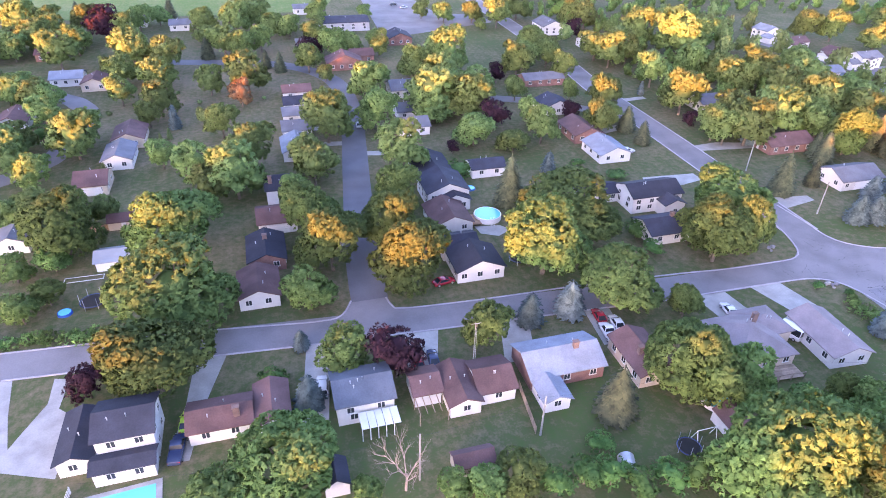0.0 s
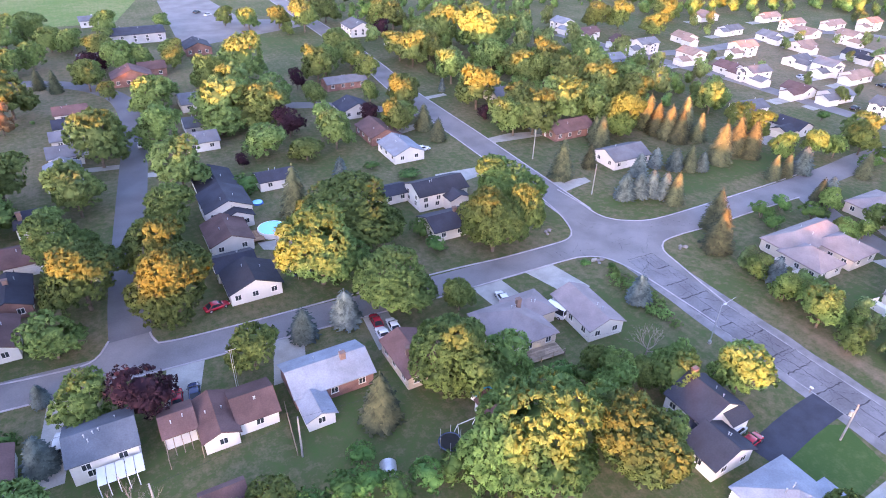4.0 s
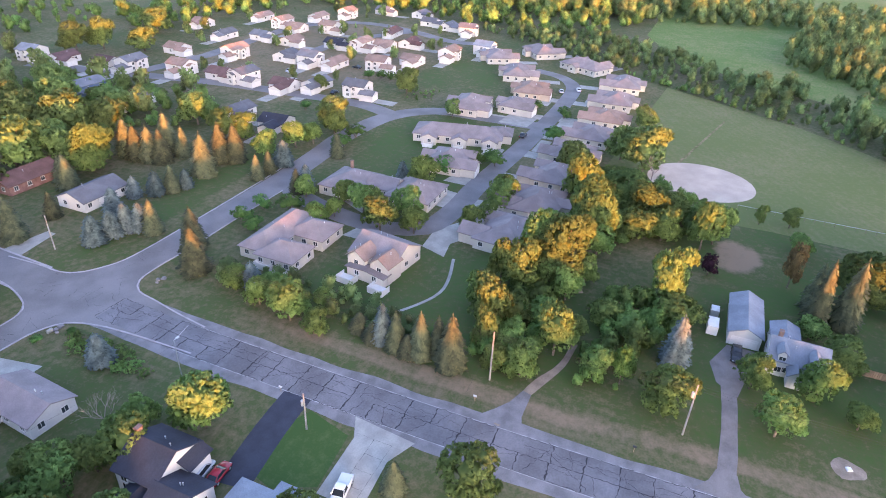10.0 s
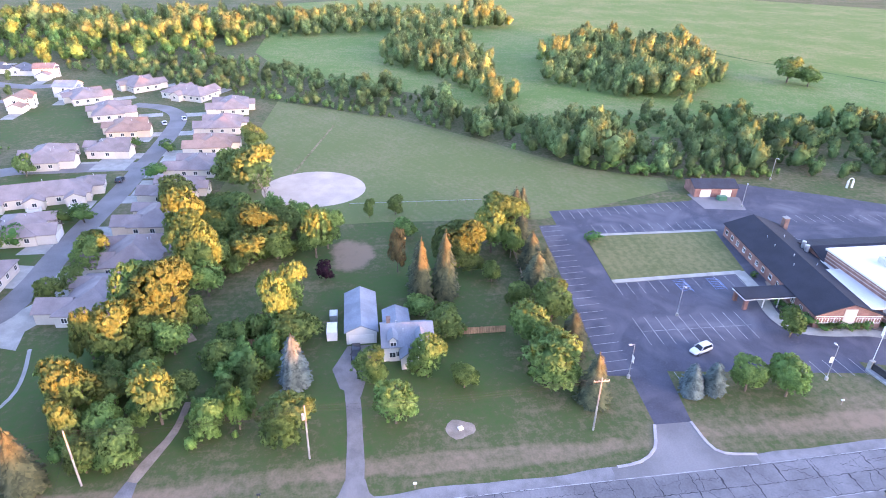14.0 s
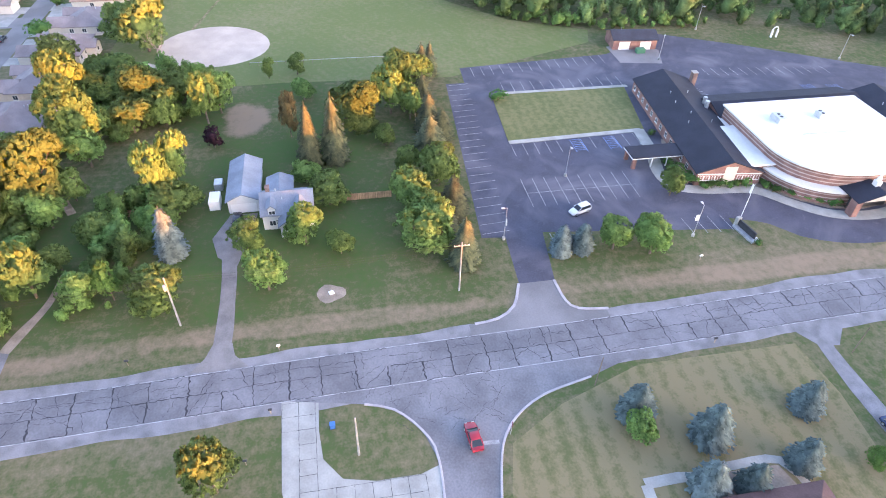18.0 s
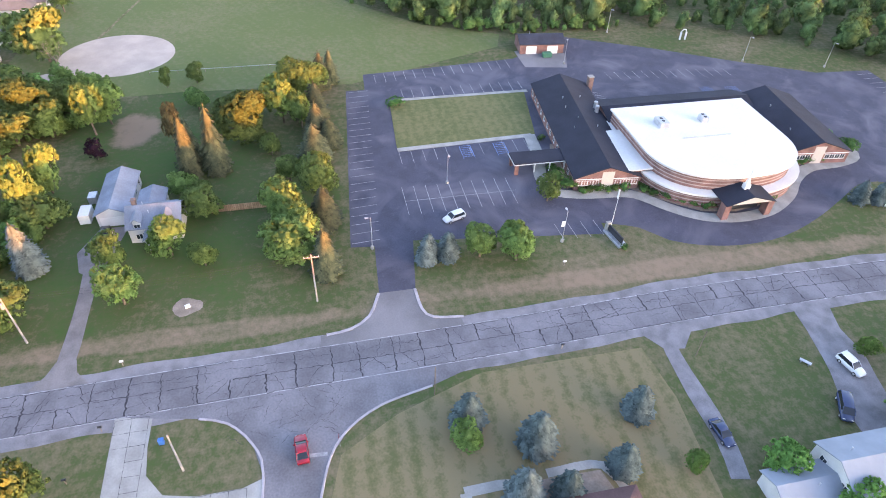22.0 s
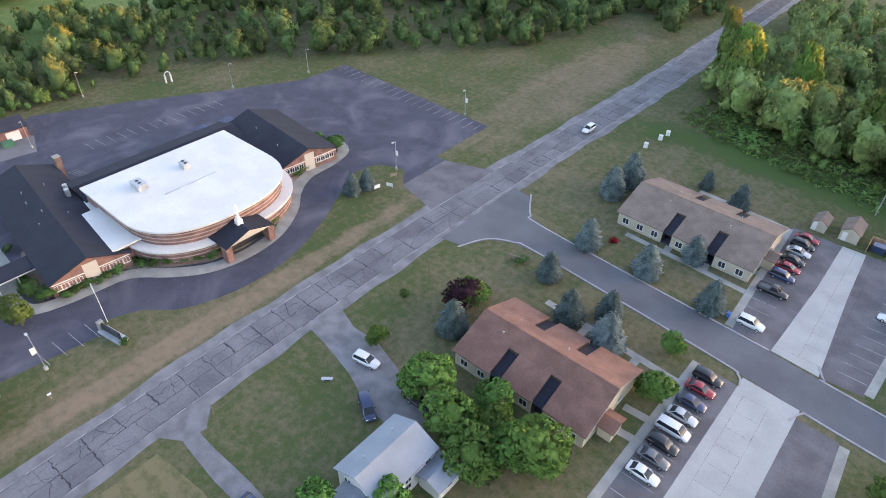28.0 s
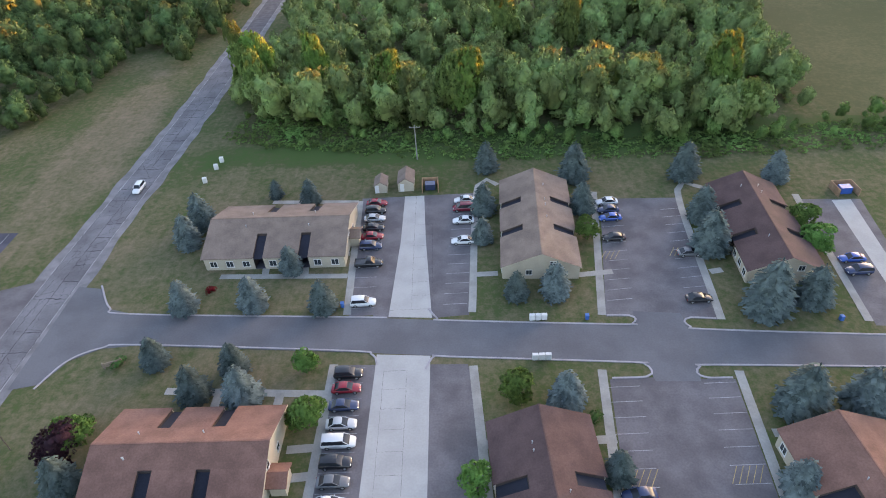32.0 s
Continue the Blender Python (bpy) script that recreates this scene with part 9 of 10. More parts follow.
BIN_GREEN = surface("green_plastic", (0.05, 0.16, 0.10), 0.5, 0.05, 0.05, 1, 0.2, 0.0)
for x, y, m in ((20, -200.6, BIN_BLUE), (63.4, -206.6, BIN_BLUE), (-22, -197.6, BIN_BLUE), (110.4, -51.4, BIN_BLUE)):
    b = thing("wheeled_bin", "blue wheeled rubbish bin on the grass", "bin", pose(x, y, 0), "wheeled bins")
    part("tub", box(bmesh.new(), -0.3, -0.35, 0.08, 0.3, 0.35, 1.0, 0.05), m, b)
    part("lid", box(bmesh.new(), -0.33, -0.38, 1.0, 0.33, 0.38, 1.08, 0.03), m, b)
for x, y in ((103, -254), (102, -260.4), (101.6, -264)):
    b = box_thing("utility_box", "pale green metal utility cabinet on the grass", "cabinet", x, y, 0, 1.0, 0.8, 1.4, TRIM, 10, 0.05, "utility cabinets")
    part("door", box(bmesh.new(), -0.4, -0.44, 0.15, 0.4, -0.40, 1.25), STEEL, b)


def shed(x, y, lx, ly, eave, roof, wall, label, turn=0.0, ridge="y"):
    root = thing("shed", label, "shed", pose(x, y, 0, 0, 0, turn), "sheds")
    block(root, lx, ly, eave, ridge, roof, wall, doors="n" if ridge == "y" else "s", vents=0, over=0.2, rise=min(lx, ly) * 0.34)
    return root


shed(59, -247, 3.2, 4.4, 2.0, "tan", "buff", "small barn-shaped shed behind the parking bays")
shed(53.2, -248, 4.0, 6.0, 2.2, "tan", "buff", "brown-roofed shed behind the parking bays")
b = thing("dumpster_enclosure", "open wooden enclosure round a blue dumpster", "enclosure", pose(47.6, -246, 0))
for a in ((-1.9, -2, 0, -1.75, 2, 1.8), (1.75, -2, 0, 1.9, 2, 1.8), (-1.9, -2.1, 0, 1.9, -1.95, 1.8)):
    part("panel", box(bmesh.new(), *a), FENCE_WOOD, b)
box_thing("dumpster", "dark blue steel dumpster in an enclosure", "dumpster", 47.6, -246, 0, 2.4, 1.8, 1.5, PAINTS["navy"])
b = thing("dumpster_enclosure", "open wooden enclosure round a blue dumpster", "enclosure", pose(-42, -236, 0))
for a in ((-2.2, -2, 0, -2.05, 2, 1.8), (2.05, -2, 0, 2.2, 2, 1.8), (-2.2, -2.1, 0, 2.2, -1.95, 1.8)):
    part("panel", box(bmesh.new(), *a), FENCE_WOOD, b)
box_thing("dumpster", "blue steel dumpster in an enclosure", "dumpster", -42, -236, 0, 2.4, 1.8, 1.5, PAINTS["blue"])
sh = thing("brick_shed", "red brick outbuilding with a dark shingle roof and white doors", "shed", pose(229, -146, 0, 0, 0, -5))
block(sh, 8.4, 14, 3.0, "y", "navy", "brick", vents=1, rise=1.6)
for y in (-3.2, 3.2):
    part("double_door", box(bmesh.new(), -3.95, y - 1.6, 0, -3.75, y + 1.6, 2.4), TRIM, sh, "white double door", at=Matrix())
dp = box_thing("dumpster", "green steel dumpster beside a brick shed", "dumpster", 223, -146.6, 0, 1.6, 2.6, 1.3, BIN_GREEN)
ar = thing("garden_arch", "white arched garden arbour at the edge of the woods", "arbour", pose(229, -194, 0))
for y in (-0.9, 0.9):
    part("post", box(bmesh.new(), -0.35, y - 0.12, 0, 0.35, y + 0.12, 2.4), TRIM, ar)
bm = bmesh.new()
for k in range(8):
    a0, a1 = math.pi * k / 8, math.pi * (k + 1) / 8
    tube(bm, (0, math.cos(a0) * 0.9, 2.4 + math.sin(a0) * 0.9), (0, math.cos(a1) * 0.9, 2.4 + math.sin(a1) * 0.9), 0.14, 0.14, 6)
part("arch", bm, TRIM, ar)

# ---- gardens of the western houses ----
pl = thing("swimming_pool", "rectangular blue swimming pool with a pale rim", "pool", pose(-21.5, 63.4, 0, 0, 0, 4))
part("rim", box(bmesh.new(), -5.4, -3.2, 0, 5.4, 3.2, 0.08), CONCRETE, pl)
part("water", box(bmesh.new(), -4.6, -2.5, 0.02, 4.6, 2.5, 0.10), POOL, pl, "clear blue water")
rp = thing("round_pool", "round above-ground pool with blue water and a white wall", "pool", pose(50.2, 123.4, 0))
part("wall", tube(bmesh.new(), (0, 0, 0), (0, 0, 1.25), 3.2, 3.2, 32), TRIM, rp)
part("water", tube(bmesh.new(), (0, 0, 1.2), (0, 0, 1.27), 3.0, 3.0, 32), POOL, rp, "clear blue water")
bm = bmesh.new()
for u in (-0.35, 0.35):
    tube(bm, (u, -3.9, 0), (u, -3.2, 1.9), 0.05, 0.05, 6)
for k in range(4):
    tube(bm, (-0.35, -3.85 + k * 0.15, 0.3 + k * 0.38), (0.35, -3.85 + k * 0.15, 0.3 + k * 0.38), 0.05, 0.05, 6)
part("ladder", bm, TRIM, rp)
structure("pool_paving", slab_poly([(46, 120.4), (52, 119.4), (53.6, 117), (50, 115), (46.4, 117)], 0.05), CONCRETE, "pale paving beside the round pool", "pavement")
dk = thing("pool_deck", "brown wooden deck between house and pool", "deck", pose(46.4, 122.4, 0))
for k in range(12):
    part("board", box(bmesh.new(), -1.3, -2.4 + k * 0.4, 0.7, 1.3, -2.05 + k * 0.4, 0.76), FENCE_WOOD, dk)
for u in (-1.2, 1.2):
    for v in (-2.2, 2.2):
        part("post", box(bmesh.new(), u - 0.06, v - 0.06, 0, u + 0.06, v + 0.06, 0.7), WOOD, dk)


def trampoline(x, y, r, label="round trampoline with a dark net on a lawn"):
    root = thing("trampoline", label, "trampoline", pose(x, y, 0), "trampolines")
    part("mat", tube(bmesh.new(), (0, 0, 0.8), (0, 0, 0.85), r * 0.9, r * 0.9, 20), TYRE, root)
    bm = bmesh.new()
    rings = [[bm.verts.new((math.cos(k * math.pi / 10) * (r + 0.12 * u), math.sin(k * math.pi / 10) * (r + 0.12 * u), 0.82 + 0.08 * v)) for u, v in ((1, 0), (0, 1), (-1, 0), (0, -1))] for k in range(20)]
    for k in range(20):
        for i in range(4):
            bm.faces.new((rings[k][i], rings[(k + 1) % 20][i], rings[(k + 1) % 20][(i + 1) % 4], rings[k][(i + 1) % 4]))
    part("pad", bm, PAINTS["navy"], root)
    for k in range(6):
        a = 2 * math.pi * k / 6
        part("leg", tube(bmesh.new(), (math.cos(a) * r, math.sin(a) * r, 0), (math.cos(a) * r, math.sin(a) * r, 2.4), 0.04, 0.04, 6), STEEL, root)


trampoline(-31.5, 110.4, 2.2)
trampoline(50.5, 104.6, 2.0)
trampoline(55.6, 52.3, 1.7)
kp = thing("paddling_pool", "small round blue paddling pool on the grass", "pool", pose(-36, 108.6, 0))
part("ring", tube(bmesh.new(), (0, 0, 0), (0, 0, 0.4), 1.3, 1.2, 20), PAINTS["blue"], kp)
part("water", tube(bmesh.new(), (0, 0, 0.35), (0, 0, 0.42), 1.05, 1.05, 20), POOL, kp)
kp = thing("paddling_pool", "small turquoise paddling pool on the lawn", "pool", pose(51, 138.6, 0))
part("ring", tube(bmesh.new(), (0, 0, 0), (0, 0, 0.35), 1.4, 1.3, 20), BIN_BLUE, kp)
part("water", tube(bmesh.new(), (0, 0, 0.3), (0, 0, 0.37), 1.15, 1.15, 20), POOL, kp)
gl = thing("garden_pipe_frame", "long low white pipe frame lying on the lawn", "frame", pose(-34.5, 119, 0))
bm = bmesh.new()
for a, c in (((-3.5, -0.8), (3.5, -0.8)), ((3.5, -0.8), (3.5, 0.8)), ((3.5, 0.8), (-3.5, 0.8)), ((-3.5, 0.8), (-3.5, -0.8))):
    tube(bm, (*a, 0.4), (*c, 0.4), 0.06, 0.06, 6)
part("frame", bm, TRIM, gl)
aw = thing("patio_awning", "white slatted patio awning on posts behind a house", "awning", pose(13.6, 67.6, 0))
for k in range(5):
    part("awning_panel", box(bmesh.new(), -2.9 + k * 1.16, -1.6, 2.45, -1.84 + k * 1.16, 1.6, 2.55), TRIM, aw)
    part("post", box(bmesh.new(), -2.9 + k * 1.16, -1.6, 0, -2.8 + k * 1.16, -1.5, 2.45), TRIM, aw)
pg = thing("pergola", "weathered wooden pergola frame beside a house", "pergola", pose(21.6, 68.4, 0))
for k in range(5):
    part("rafter", box(bmesh.new(), -2.2 + k * 1.1, -1.8, 2.3, -2.1 + k * 1.1, 1.8, 2.45), WOOD, pg)
for u in (-2.2, 2.2):
    for v in (-1.7, 1.7):
        part("post", box(bmesh.new(), u - 0.06, v - 0.06, 0, u + 0.06, v + 0.06, 2.3), WOOD, pg)
an = thing("antenna_mast", "lattice antenna mast beside a brown-roofed house", "mast", pose(31, 76.4, 0))
bm = bmesh.new()
for k in range(3):
    a = 2.1 * k
    tube(bm, (math.cos(a) * 0.2, math.sin(a) * 0.2, 0), (math.cos(a) * 0.15, math.sin(a) * 0.15, 9.5), 0.03, 0.03, 5)
part("lattice", bm, STEEL, an)
part("aerial", box(bmesh.new(), -0.8, -0.03, 9.4, 0.8, 0.03, 9.46), STEEL, an)
shed(24.6, 57.8, 6, 3.4, 2.0, "brown", "tan", "brown-roofed garden shed behind trees", ridge="x")
shed(6, 60, 3.6, 4.6, 2.2, "navy", "grey", "dark blue roofed garden shed")
shed(64.4, 54, 4.4, 5.4, 2.2, "brown", "white", "brown-roofed garden shed with a white door")
shed(-30.4, 139.6, 5, 4, 2.0, "brown", "tan", "red-brown garden shed behind a fence", ridge="x")
rt = thing("round_tank", "pale half-round garden shelter on the lawn", "shelter", pose(45.7, 52.4, 0, 0, 0, 70))
part("vault", tube(bmesh.new(), (-1.3, 0, 0.0), (1.3, 0, 0.0), 1.2, 1.2, 20), STEEL, rt)
bp = thing("blue_pool_cover", "blue covered garden pool under trees", "pool", pose(65.2, 59.2, 0))
part("ring", tube(bmesh.new(), (0, 0, 0), (0, 0, 0.9), 2.1, 2.1, 24), TRIM, bp)
part("cover", tube(bmesh.new(), (0, 0, 0.88), (0, 0, 0.95), 1.95, 1.95, 24), POOL, bp)
sw = thing("playset", "wooden swing frame in a garden", "playset", pose(59, 53.4, 0))
bm = bmesh.new()
for u in (-1.6, 1.6):
    for v in (-0.8, 0.8):
        tube(bm, (u, v, 0), (u, 0, 2.3), 0.06, 0.06, 6)
tube(bm, (-1.7, 0, 2.3), (1.7, 0, 2.3), 0.06, 0.06, 6)
part("frame", bm, TRIM, sw)


def plank_fence(name, label, pts, high, material, gap=0.24, wide=0.20):
    """A board fence: every board its own part, on rails and posts."""
    root = thing(name, label, "fence", pose(*pts[0], 0), name + "s")
    ox, oy = pts[0]
    board = mesh_of(box(bmesh.new(), -wide / 2, -0.015, 0.05, wide / 2, 0.015, high), "board", material)
    post = mesh_of(box(bmesh.new(), -0.05, -0.05, -0.1, 0.05, 0.05, high + 0.05), "post", material)
    for (ax, ay), (bx, by) in zip(pts, pts[1:]):
        length = math.hypot(bx - ax, by - ay)
        turn = math.degrees(math.atan2(by - ay, bx - ax))
        for k in range(int(length / gap)):
            t = (k + 0.5) * gap / length
            part("board", board, None, root, at=pose(ax + (bx - ax) * t - ox, ay + (by - ay) * t - oy, 0, 0, 0, turn))
        for k in range(int(length / 2.4) + 1):
            t = min(1, k * 2.4 / length)
            part("post", post, None, root, at=pose(ax + (bx - ax) * t - ox, ay + (by - ay) * t - oy, 0, 0, 0, turn))


plank_fence("garden_fence", "brown wooden board fence across the yard", [(162.4, -53.6), (162.4, -66)], 1.6, FENCE_WOOD, 0.36, 0.32)
plank_fence("garden_fence", "brown wooden board fence across the yard", [(163.6, -12.6), (162.6, -18)], 1.6, FENCE_WOOD, 0.36, 0.32)
plank_fence("garden_fence", "grey wooden board fence between gardens", [(36.6, 70.4), (35.4, 60.6)], 1.5, WOOD, 0.36, 0.32)
plank_fence("garden_fence", "brown wooden board fence behind a garden", [(-38, 137.4), (-27, 139)], 1.6, FENCE_WOOD, 0.36, 0.32)
plank_fence("picket_fence", "white picket fence beside the pool", [(-28.4, 60.4), (-27.6, 67.6)], 1.2, TRIM, 0.40, 0.26)
plank_fence("lot_fence", "weathered grey board fence behind conifers", [(212, -77), (179, -74)], 1.4, WOOD, 0.5, 0.44)
rf = thing("rail_fence", "long low wire and rail fence along the ball field", "fence", pose(227, -35, 0))
for k in range(17):
    part("post", box(bmesh.new(), -0.05, -k * 2.4 - 0.05, 0, 0.05, -k * 2.4 + 0.05, 1.1), WOOD, rf)
part("rail", box(bmesh.new(), -0.03, -38.4, 0.95, 0.03, 0, 1.05), STEEL, rf)
bs = thing("backstop", "leaning wooden boards at the corner of the ball field", "backstop", pose(229, -3, 0))
for k in range(5):
    part("plank", box(bmesh.new(), k * 0.5, -0.04, 0, k * 0.5 + 0.3, 0.04, 2.4 - 0.2 * k), WOOD, bs)

# ---- farmyard things ----
box_thing("storage_box", "white storage container beside the garage", "container", 164.6, -31.4, 0, 3.6, 2.0, 2.0, TRIM, 0)
box_thing("storage_box", "small grey storage box beside the garage", "container", 170.4, -31.6, 0, 2.2, 1.6, 1.6, STEEL, 0)
car(157.4, -36, 180, "suv", "black", "parked before a garage")
wl = box_thing("well_cover", "round white well cover on gravel", "well cover", 136.6, -52.5, 0.03, 0.9, 0.9, 0.3, TRIM, 20, 0.1)
bd = thing("wooden_bridge", "short grey wooden ramp in the thicket", "bridge", pose(167.5, -3.6, 0, 0, 0, 30))
for k in range(10):
    part("plank", box(bmesh.new(), -2.4 + k * 0.5, -0.8, -0.02, -1.98 + k * 0.5, 0.8, 0.10), WOOD, bd)
bn = thing("garden_bench", "grey stone bench on a lawn", "bench", pose(106.1, -149.7, 0, 0, 0, 40))
part("seat", box(bmesh.new(), -0.9, -0.3, 0.4, 0.9, 0.3, 0.5, 0.03), STEEL, bn)
for u in (-0.6, 0.6):
    part("leg", box(bmesh.new(), u - 0.1, -0.25, 0, u + 0.1, 0.25, 0.4), STEEL, bn)
en = thing("entrance_sign", "low wooden entrance sign beside the court street", "sign", pose(101, -194.4, 0, 0, 0, 20))
part("board", box(bmesh.new(), -1.6, -0.08, 0.3, 1.6, 0.08, 1.2, 0.02), WOOD, en)
for u in (-1.4, 1.4):
    part("post", box(bmesh.new(), u - 0.1, -0.1, 0, u + 0.1, 0.1, 1.4), WOOD, en)
tree("b", 100.2, -194.8, 3.0, 1.2)
fb = thing("flowering_bush", "small bright red bush beside a spruce", "bush", pose(89.6, -212.6, 0))
part("foliage", shrub(5, leaves("red_bush_leaves", (0.26, 0.03, 0.02), 0.3))[0], None, fb, at=pose(0, 0, -0.2) @ Matrix.Diagonal((2.0, 2.0, 1.5, 1)))
for x, y, t in ((109, 80, 30), (129.6, 76, 0), (106.4, 95, 40)):
    r = thing("boulder_group", "small group of boulders and stones on the corner lawn", "boulders", pose(x, y, 0, 0, 0, t), "boulders")
    for k in range(3):
        bm = bmesh.new()
        bmesh.ops.create_icosphere(bm, subdivisions=2, radius=0.45 + 0.12 * k)
        for v in bm.verts:
            v.co *= 0.8 + 0.35 * noise.noise(v.co * 1.7 + Vector((x, k, 0)))
            v.co.z *= 0.7
        part("boulder", bm, SHOULDER, r, at=pose(k * 0.9 - 0.8, (k % 2) * 0.6, 0.25))
sg = thing("house_sign", "low pale stone marker on the corner lawn", "sign", pose(108, 81, 0))
part("stone", box(bmesh.new(), -0.6, -0.25, 0, 0.6, 0.25, 0.7, 0.06), CONCRETE, sg)

# ---- more cars ----
for x, y, a, s, c in ((57, 78.4, 84, "pickup", "white"), (59.8, 80.4, 84, "sedan", "white"), (57.6, 83, 84, "sedan", "red"), (82.4, 78.4, 80, "sedan", "white"), (88.6, 70.4, 108, "boxvan", "white"), (22.4, 79.6, 84, "sedan", "red"), (25, 79.8, 84, "sedan", "navy"),
                      (31, 187, 80, "sedan", "white"), (33, 100.6, 10, "sedan", "red"), (102.6, 150, 0, "sedan", "white"), (98, 147.4, 0, "sedan", "blue")):
    car(x, y, a, s, c, "parked on a driveway" if s != "boxvan" else "parked beside a house")
for x, y, a, s, c in ((252, 34.4, 0, "sedan", "black"), (318, 30, 20, "sedan", "white"), (312, 36, 20, "sedan", "silver"), (262, 116, 0, "sedan", "black"), (300, 128, 90, "sedan", "black"), (280, 150, 0, "sedan", "silver"), (330, 150, 0, "suv", "black"), (268, 140, 0, "sedan", "white"), (90, 340, 30, "sedan", "white"), (84, 352, 30, "sedan", "silver"), (80, 360, 30, "sedan", "black")):
    car(x, y, a, s, c, "parked on a pale driveway")

# ---- painted lines of the lots ----
LINE_MESH = {}


def line(parent, x, y, length, turn, material=WHITE_LINE, z=0.046, wide=0.09):
    key = round(length, 1), material.name
    if key not in LINE_MESH:
        LINE_MESH[key] = mesh_of(box(bmesh.new(), 0, -wide / 2, -0.004, length, wide / 2, 0.004), "stall_line", material)
    part("stall_line", LINE_MESH[key], None, parent, at=pose(x, y, z, 0, 0, turn))


for k in range(23):
    t = k / 22
    line(church_lot, 209 - 61 * t, -86.3 + 4.9 * t, 5.4, -90 + 4.5)
for k in range(15):
    t = k / 14
    line(church_lot, 218.6 + 4.0 * t, -94.5 - 39 * t, 5.2, 180)
for k in range(13):
    line(church_lot, 203.8, -100.5 - 2.72 * k, 5.0, 0)
for k in range(12):
    if k not in (5, 8):
        line(church_lot, 178.5 + 0.11 * k, -95.2 - 2.75 * k, 5.0, 180)
for k in range(9):
    line(church_lot, 192.0 + 0.9 * k, -152.6 + 0.25 * k, 2.2, -90)
for k in range(5):
    line(church_lot, 194.8, -182.6 - 0.75 * k, 3.0, 6, BLUE_LINE)
    line(church_lot, 194.0, -190.0 - 0.75 * k, 3.0, 6, BLUE_LINE)
for k in range(14):
    line(church_lot, 206.0 - 0.2 * k, -160.0 - 2.75 * k, 4.6, 4)
for k in (5, 8):
    for j in range(7):
        line(church_lot, 178.6 - j * 0.75, -96.0 - 2.75 * k, 2.4, -90, BLUE_LINE)
    for u in (0.6, -2.0):
        line(church_lot, 178.6, -96.3 - 2.75 * k + u, 5.2, 180, BLUE_LINE)
for k in range(10):
    line(church_lot, 164.6, -93.6 - 2.55 * k, 9.6, 180)
line(church_lot, 159.6, -93.6, 24.0, -90)
for k in range(4):
    line(church_lot, 147, -121.8 - 2.75 * k, 5.0, 184)
for k in range(2):
    line(church_lot, 146.6, -94.2 - 2.75 * k, 4.8, 184)
for k in range(21):
    t = k / 20
    line(church_lot, 142 + 56 * t, -235.6 - 3.0 * t, 5.0, 90)
lots = {n: bpy.data.objects[n] for n in ("court_lot_east_north", "court_lot_east_south", "court_lot_north", "court_lot_south", "court_lot_north_b")}
for k in range(11):
    y = -205 - 2.8 * k
    line(lots["court_lot_east_north"], 16.2 + (y + 201) * 0.17, y, 4.6, 180 + 4)
    line(lots["court_lot_east_north"], -2.4 + (y + 199) * 0.115, y, 4.6, 4)
for k in range(11):
    y = -185.4 + 2.85 * k
    line(lots["court_lot_east_south"], 19.2 + (y + 189) * 0.1, y, 4.8, 180)
    line(lots["court_lot_east_south"], -0.2 + (y + 188) * 0.1, y, 4.8, 0)
for name, x, y in (("court_lot_east_north", 10.4, -219.4), ("court_lot_east_north", -3.8, -219.4), ("court_lot_east_south", 16.4, -171), ("court_lot_east_south", 2.2, -171)):
    for k in range(5):
        line(lots[name], x + k * 0.9 - 0.4, y, 3.0, 60, YELLOW_LINE, 0.047)
for k in range(13):
    line(lots["court_lot_north"], 62.2, -206 - 2.9 * k, 4.6, 180)
    line(lots["court_lot_north_b"], 40.6 - 0.24 * k, -206 - 2.9 * k, 4.4, 0)
    line(lots["court_lot_south"], 62.8, -191.6 + 3.2 * k, 4.8, 180)

# ---- slabs of the main road, two lanes, with tar joints between them ----
axis = smooth_line(SOUTH, 0.5)
run = [0.0]
for a, b in zip(axis, axis[1:]):
    run.append(run[-1] + (b - a).length)
slab_meshes = []
rng = random.Random(11)
for v in range(5):
    bm = bmesh.new()
    edge = []
    for (ax, ay), (bx, by) in (((-2.455, -1.735), (2.455, -1.735)), ((2.455, -1.735), (2.455, 1.735)), ((2.455, 1.735), (-2.455, 1.735)), ((-2.455, 1.735), (-2.455, -1.735))):
        for k in range(5):
            t = k / 5
            edge.append((ax + (bx - ax) * t + rng.uniform(-0.008, 0.008), ay + (by - ay) * t + rng.uniform(-0.008, 0.008)))
    top, low = [bm.verts.new((x, y, 0.02)) for x, y in edge], [bm.verts.new((x, y, -0.02)) for x, y in edge]
    bm.faces.new(top)
    for i in range(len(edge)):
        j = (i + 1) % len(edge)
        bm.faces.new((low[i], low[j], top[j], top[i]))
    bmesh.ops.recalc_face_normals(bm, faces=bm.faces)
    slab_meshes.append(mesh_of(bm, "slab", SLAB))


def on_road(s):
    i = min(max(np.searchsorted(run, s) - 1, 0), len(axis) - 2)
    d = (axis[i + 1] - axis[i]).normalized()
    return axis[i] + d * (s - run[i]), d


crack_v, crack_f = [], []


def crack(a, b, wide, rng, jag=0.2):
    """A jagged thin strip of tar from a to b."""
    d = (b - a)
    n = max(2, int(d.length / 0.42))
    side = Vector((-d.y, d.x, 0)).normalized()
    last = None
    for k in range(n + 1):
        q = a.lerp(b, k / n) + side * rng.uniform(-jag, jag)
        w = wide * rng.uniform(0.2, 0.95)
        i = len(crack_v)
        crack_v.extend([(q.x - side.x * w, q.y - side.y * w, 0.073), (q.x + side.x * w, q.y + side.y * w, 0.073)])
        if last is not None:
            crack_f.append((last, i, i + 1, last + 1))
        last = i


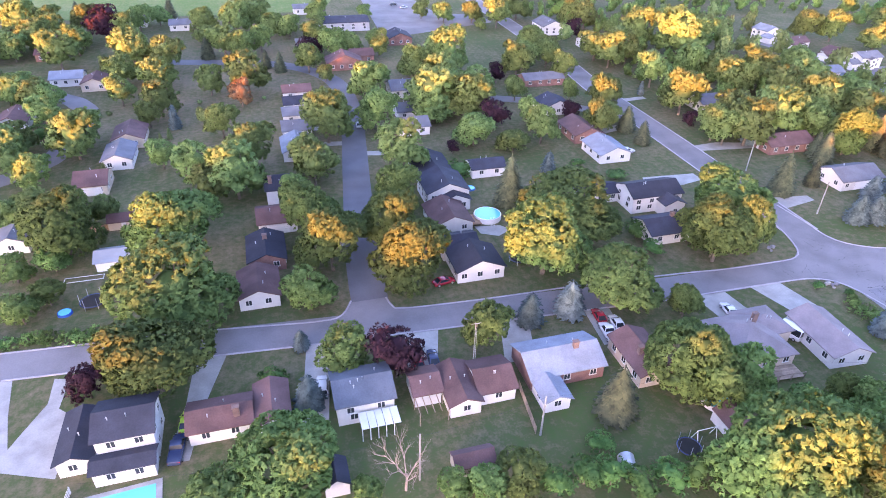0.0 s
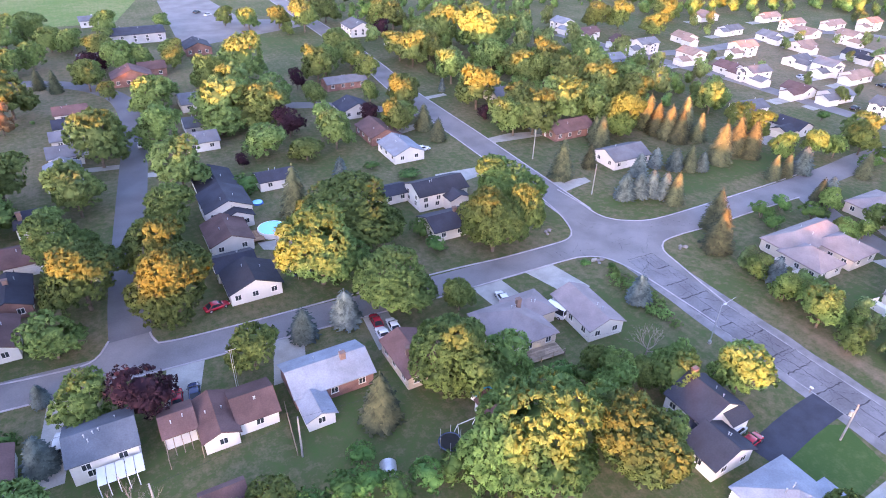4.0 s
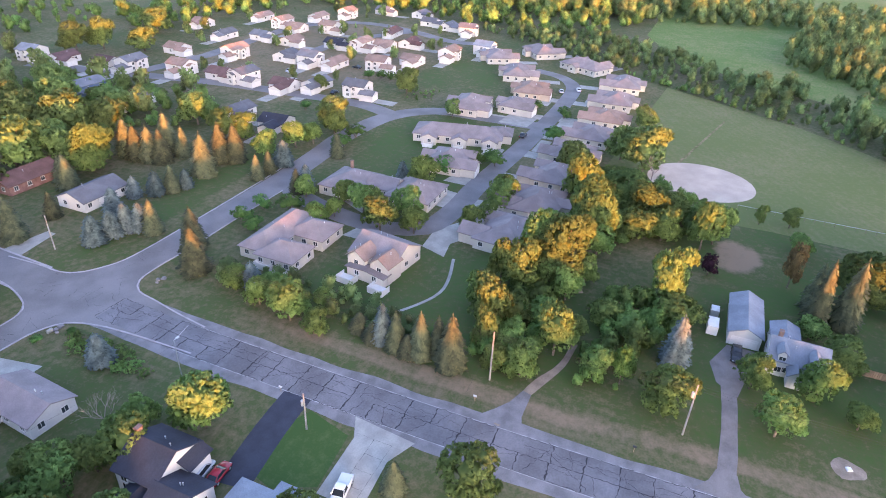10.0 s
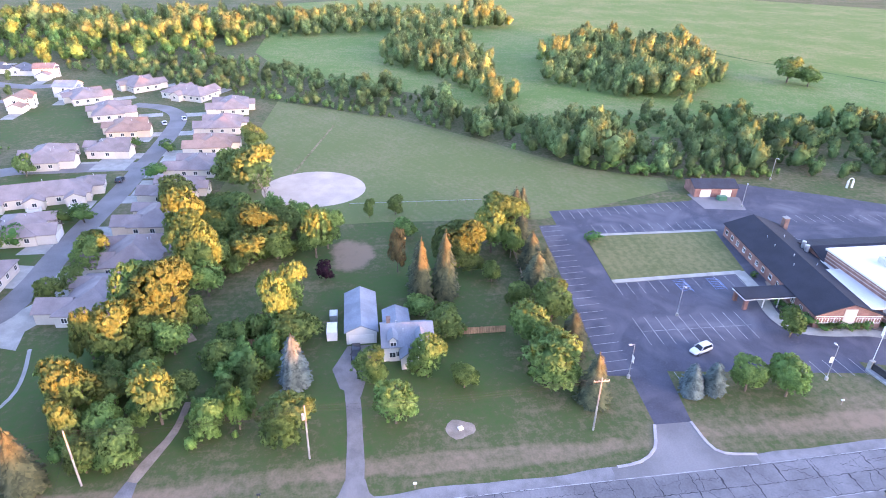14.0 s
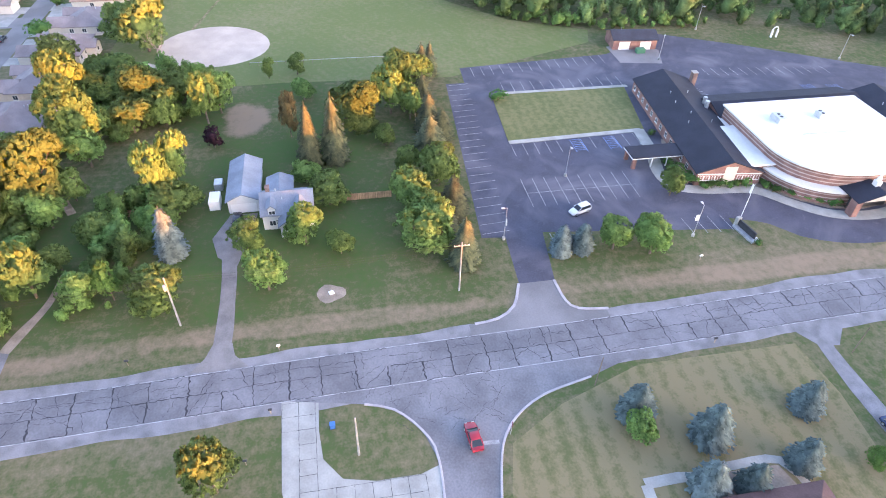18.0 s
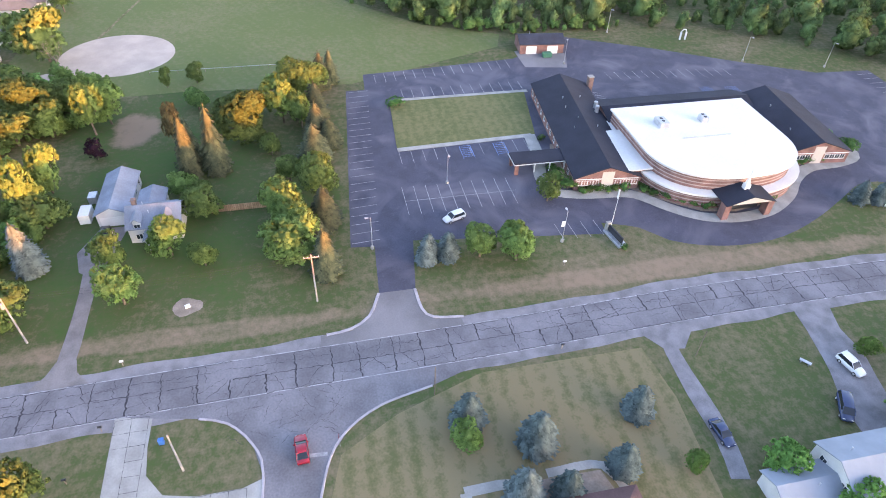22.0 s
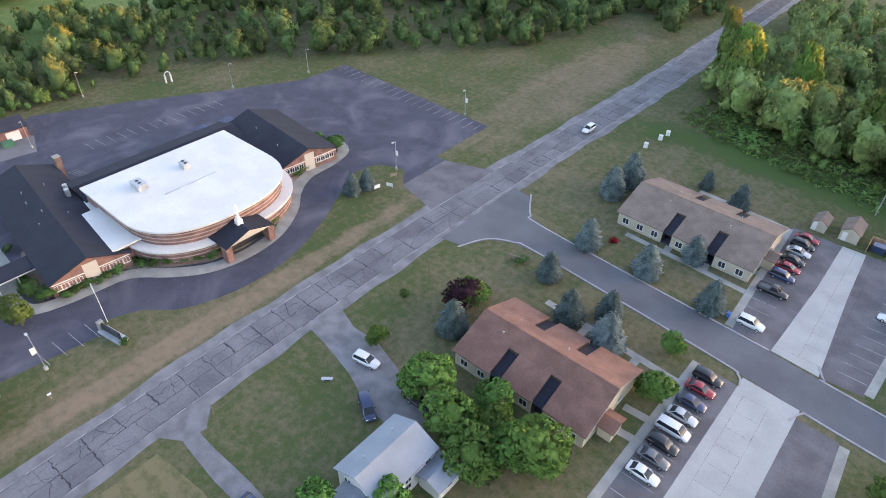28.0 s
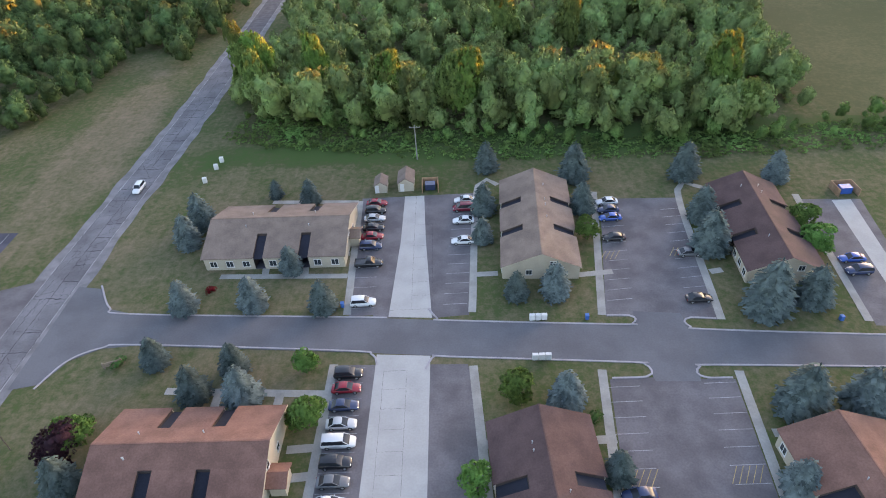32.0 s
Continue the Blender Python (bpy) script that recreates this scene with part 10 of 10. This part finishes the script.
s = 62.0
while s < run[-1] - 3:
    q, d = on_road(s)
    side = Vector((-d.y, d.x, 0))
    turn = math.degrees(math.atan2(d.y, d.x))
    for e in (-1, 1):
        c = q + side * e * 1.74
        part("slab", slab_meshes[rng.randrange(5)], None, road_main, at=pose(c.x, c.y, 0.05, 0, 0, turn + (180 if rng.random() < 0.5 else 0)))
        if rng.random() < 0.75:
            crack(c - side * e * 1.6 + d * rng.uniform(-2, 2), c + side * e * 1.6 + d * rng.uniform(-2, 2), rng.uniform(0.03, 0.08), rng)
        if rng.random() < 0.4:
            crack(c - d * 2.3 + side * rng.uniform(-1.2, 1.2), c + d * 2.3 + side * rng.uniform(-1.2, 1.2), 0.03, rng)
    joint = q + d * (2.45 + rng.uniform(-0.5, 0.5))
    for e in (-1, 1):
        if rng.random() < 0.8:
            crack(joint + d * rng.uniform(-0.1, 0.1), joint + side * e * 3.4 + d * rng.uniform(-0.1, 0.1), rng.uniform(0.09, 0.20), rng, 0.16)
    if rng.random() < 0.6:
        crack(q - d * rng.uniform(1, 5) + side * rng.uniform(-3, 3), q + d * rng.uniform(1, 5) + side * rng.uniform(-3, 3), 0.05, rng)
    if rng.random() < 0.9:
        crack(q - d * 2.4 + side * 0.05, q + d * 2.4 + side * 0.05, 0.09, rng, 0.12)
    if rng.random() < 0.5:
        crack(q - d * 2.4 - side * 1.9, q + d * 2.4 - side * 1.9, 0.06, rng, 0.25)
    for e in (-1, 1):
        if rng.random() < 0.75:
            crack(q - d * 2.4 + side * e * 3.5, q + d * 2.4 + side * e * 3.5, 0.06, rng)
    s += 4.92
for k in range(110):
    a = Vector((rng.uniform(96, 117), 0, 0))
    a.y = -68 + rng.uniform(-10, 12) * (a.x - 92) / 26
    b = a + Vector((rng.uniform(-3, 3), rng.uniform(-3, 3), 0))
    if a.x > 108:
        crack(a, b, 0.03, rng)
for k in range(90):
    a = Vector((rng.uniform(98, 140), rng.uniform(76, 98), 0))
    b = a + Vector((rng.uniform(-4, 4), rng.uniform(-4, 4), 0))
    if all(abs(q.y - 86) < 3.2 or abs(q.x - 118.8) < 4 for q in (a, b)):
        crack(a, b, 0.035, rng)


def inside(poly, x, y):
    hit = False
    for (ax, ay), (bx, by) in zip(poly, poly[1:] + poly[:1]):
        if (ay > y) != (by > y) and x < (bx - ax) * (y - ay) / (by - ay) + ax:
            hit = not hit
    return hit


def seams(poly, size, wide=0.03):
    """Joints of a concrete drive, on a grid inside its outline."""
    xs, ys = [q[0] for q in poly], [q[1] for q in poly]
    for i in range(int((max(xs) - min(xs)) / size) + 1):
        for j in range(int((max(ys) - min(ys)) / size) + 1):
            x, y = min(xs) + i * size, min(ys) + j * size
            for u, v in ((size, 0), (0, size)):
                if inside(poly, x, y) and inside(poly, x + u, y + v):
                    crack(Vector((x, y, 0)), Vector((x + u, y + v, 0)), wide, rng, 0.03)


seams(LOOP, 2.3, 0.04)
seams([(54.8, -203.4), (47, -202.6), (47, -232), (49.6, -243), (53.4, -243), (53.6, -232)], 3.8, 0.02)
seams([(56.2, -194.4), (57, -150), (47.6, -150), (47.2, -193.6)], 3.8, 0.02)
seams([(114, 20), (110, 18), (99, 17.6), (99, 10.6), (108, 11.2), (113, 9)], 3.0, 0.025)
me = bpy.data.meshes.new("road_cracks")
me.from_pydata(crack_v, [], crack_f)
me.materials.append(TAR)
tagged(new("road_cracks", me), "dark jagged tar-filled cracks across the concrete road", "cracks", "", "stuff")
for e in (-1, 1):
    structure("road_edge_line", ribbon([p for p in SOUTH if p[1] < 60] + [(117.6, 58)], 0.14, 0.066, offset=e * 3.62), WHITE_LINE, "thin worn white edge line of the main road", "road marking")
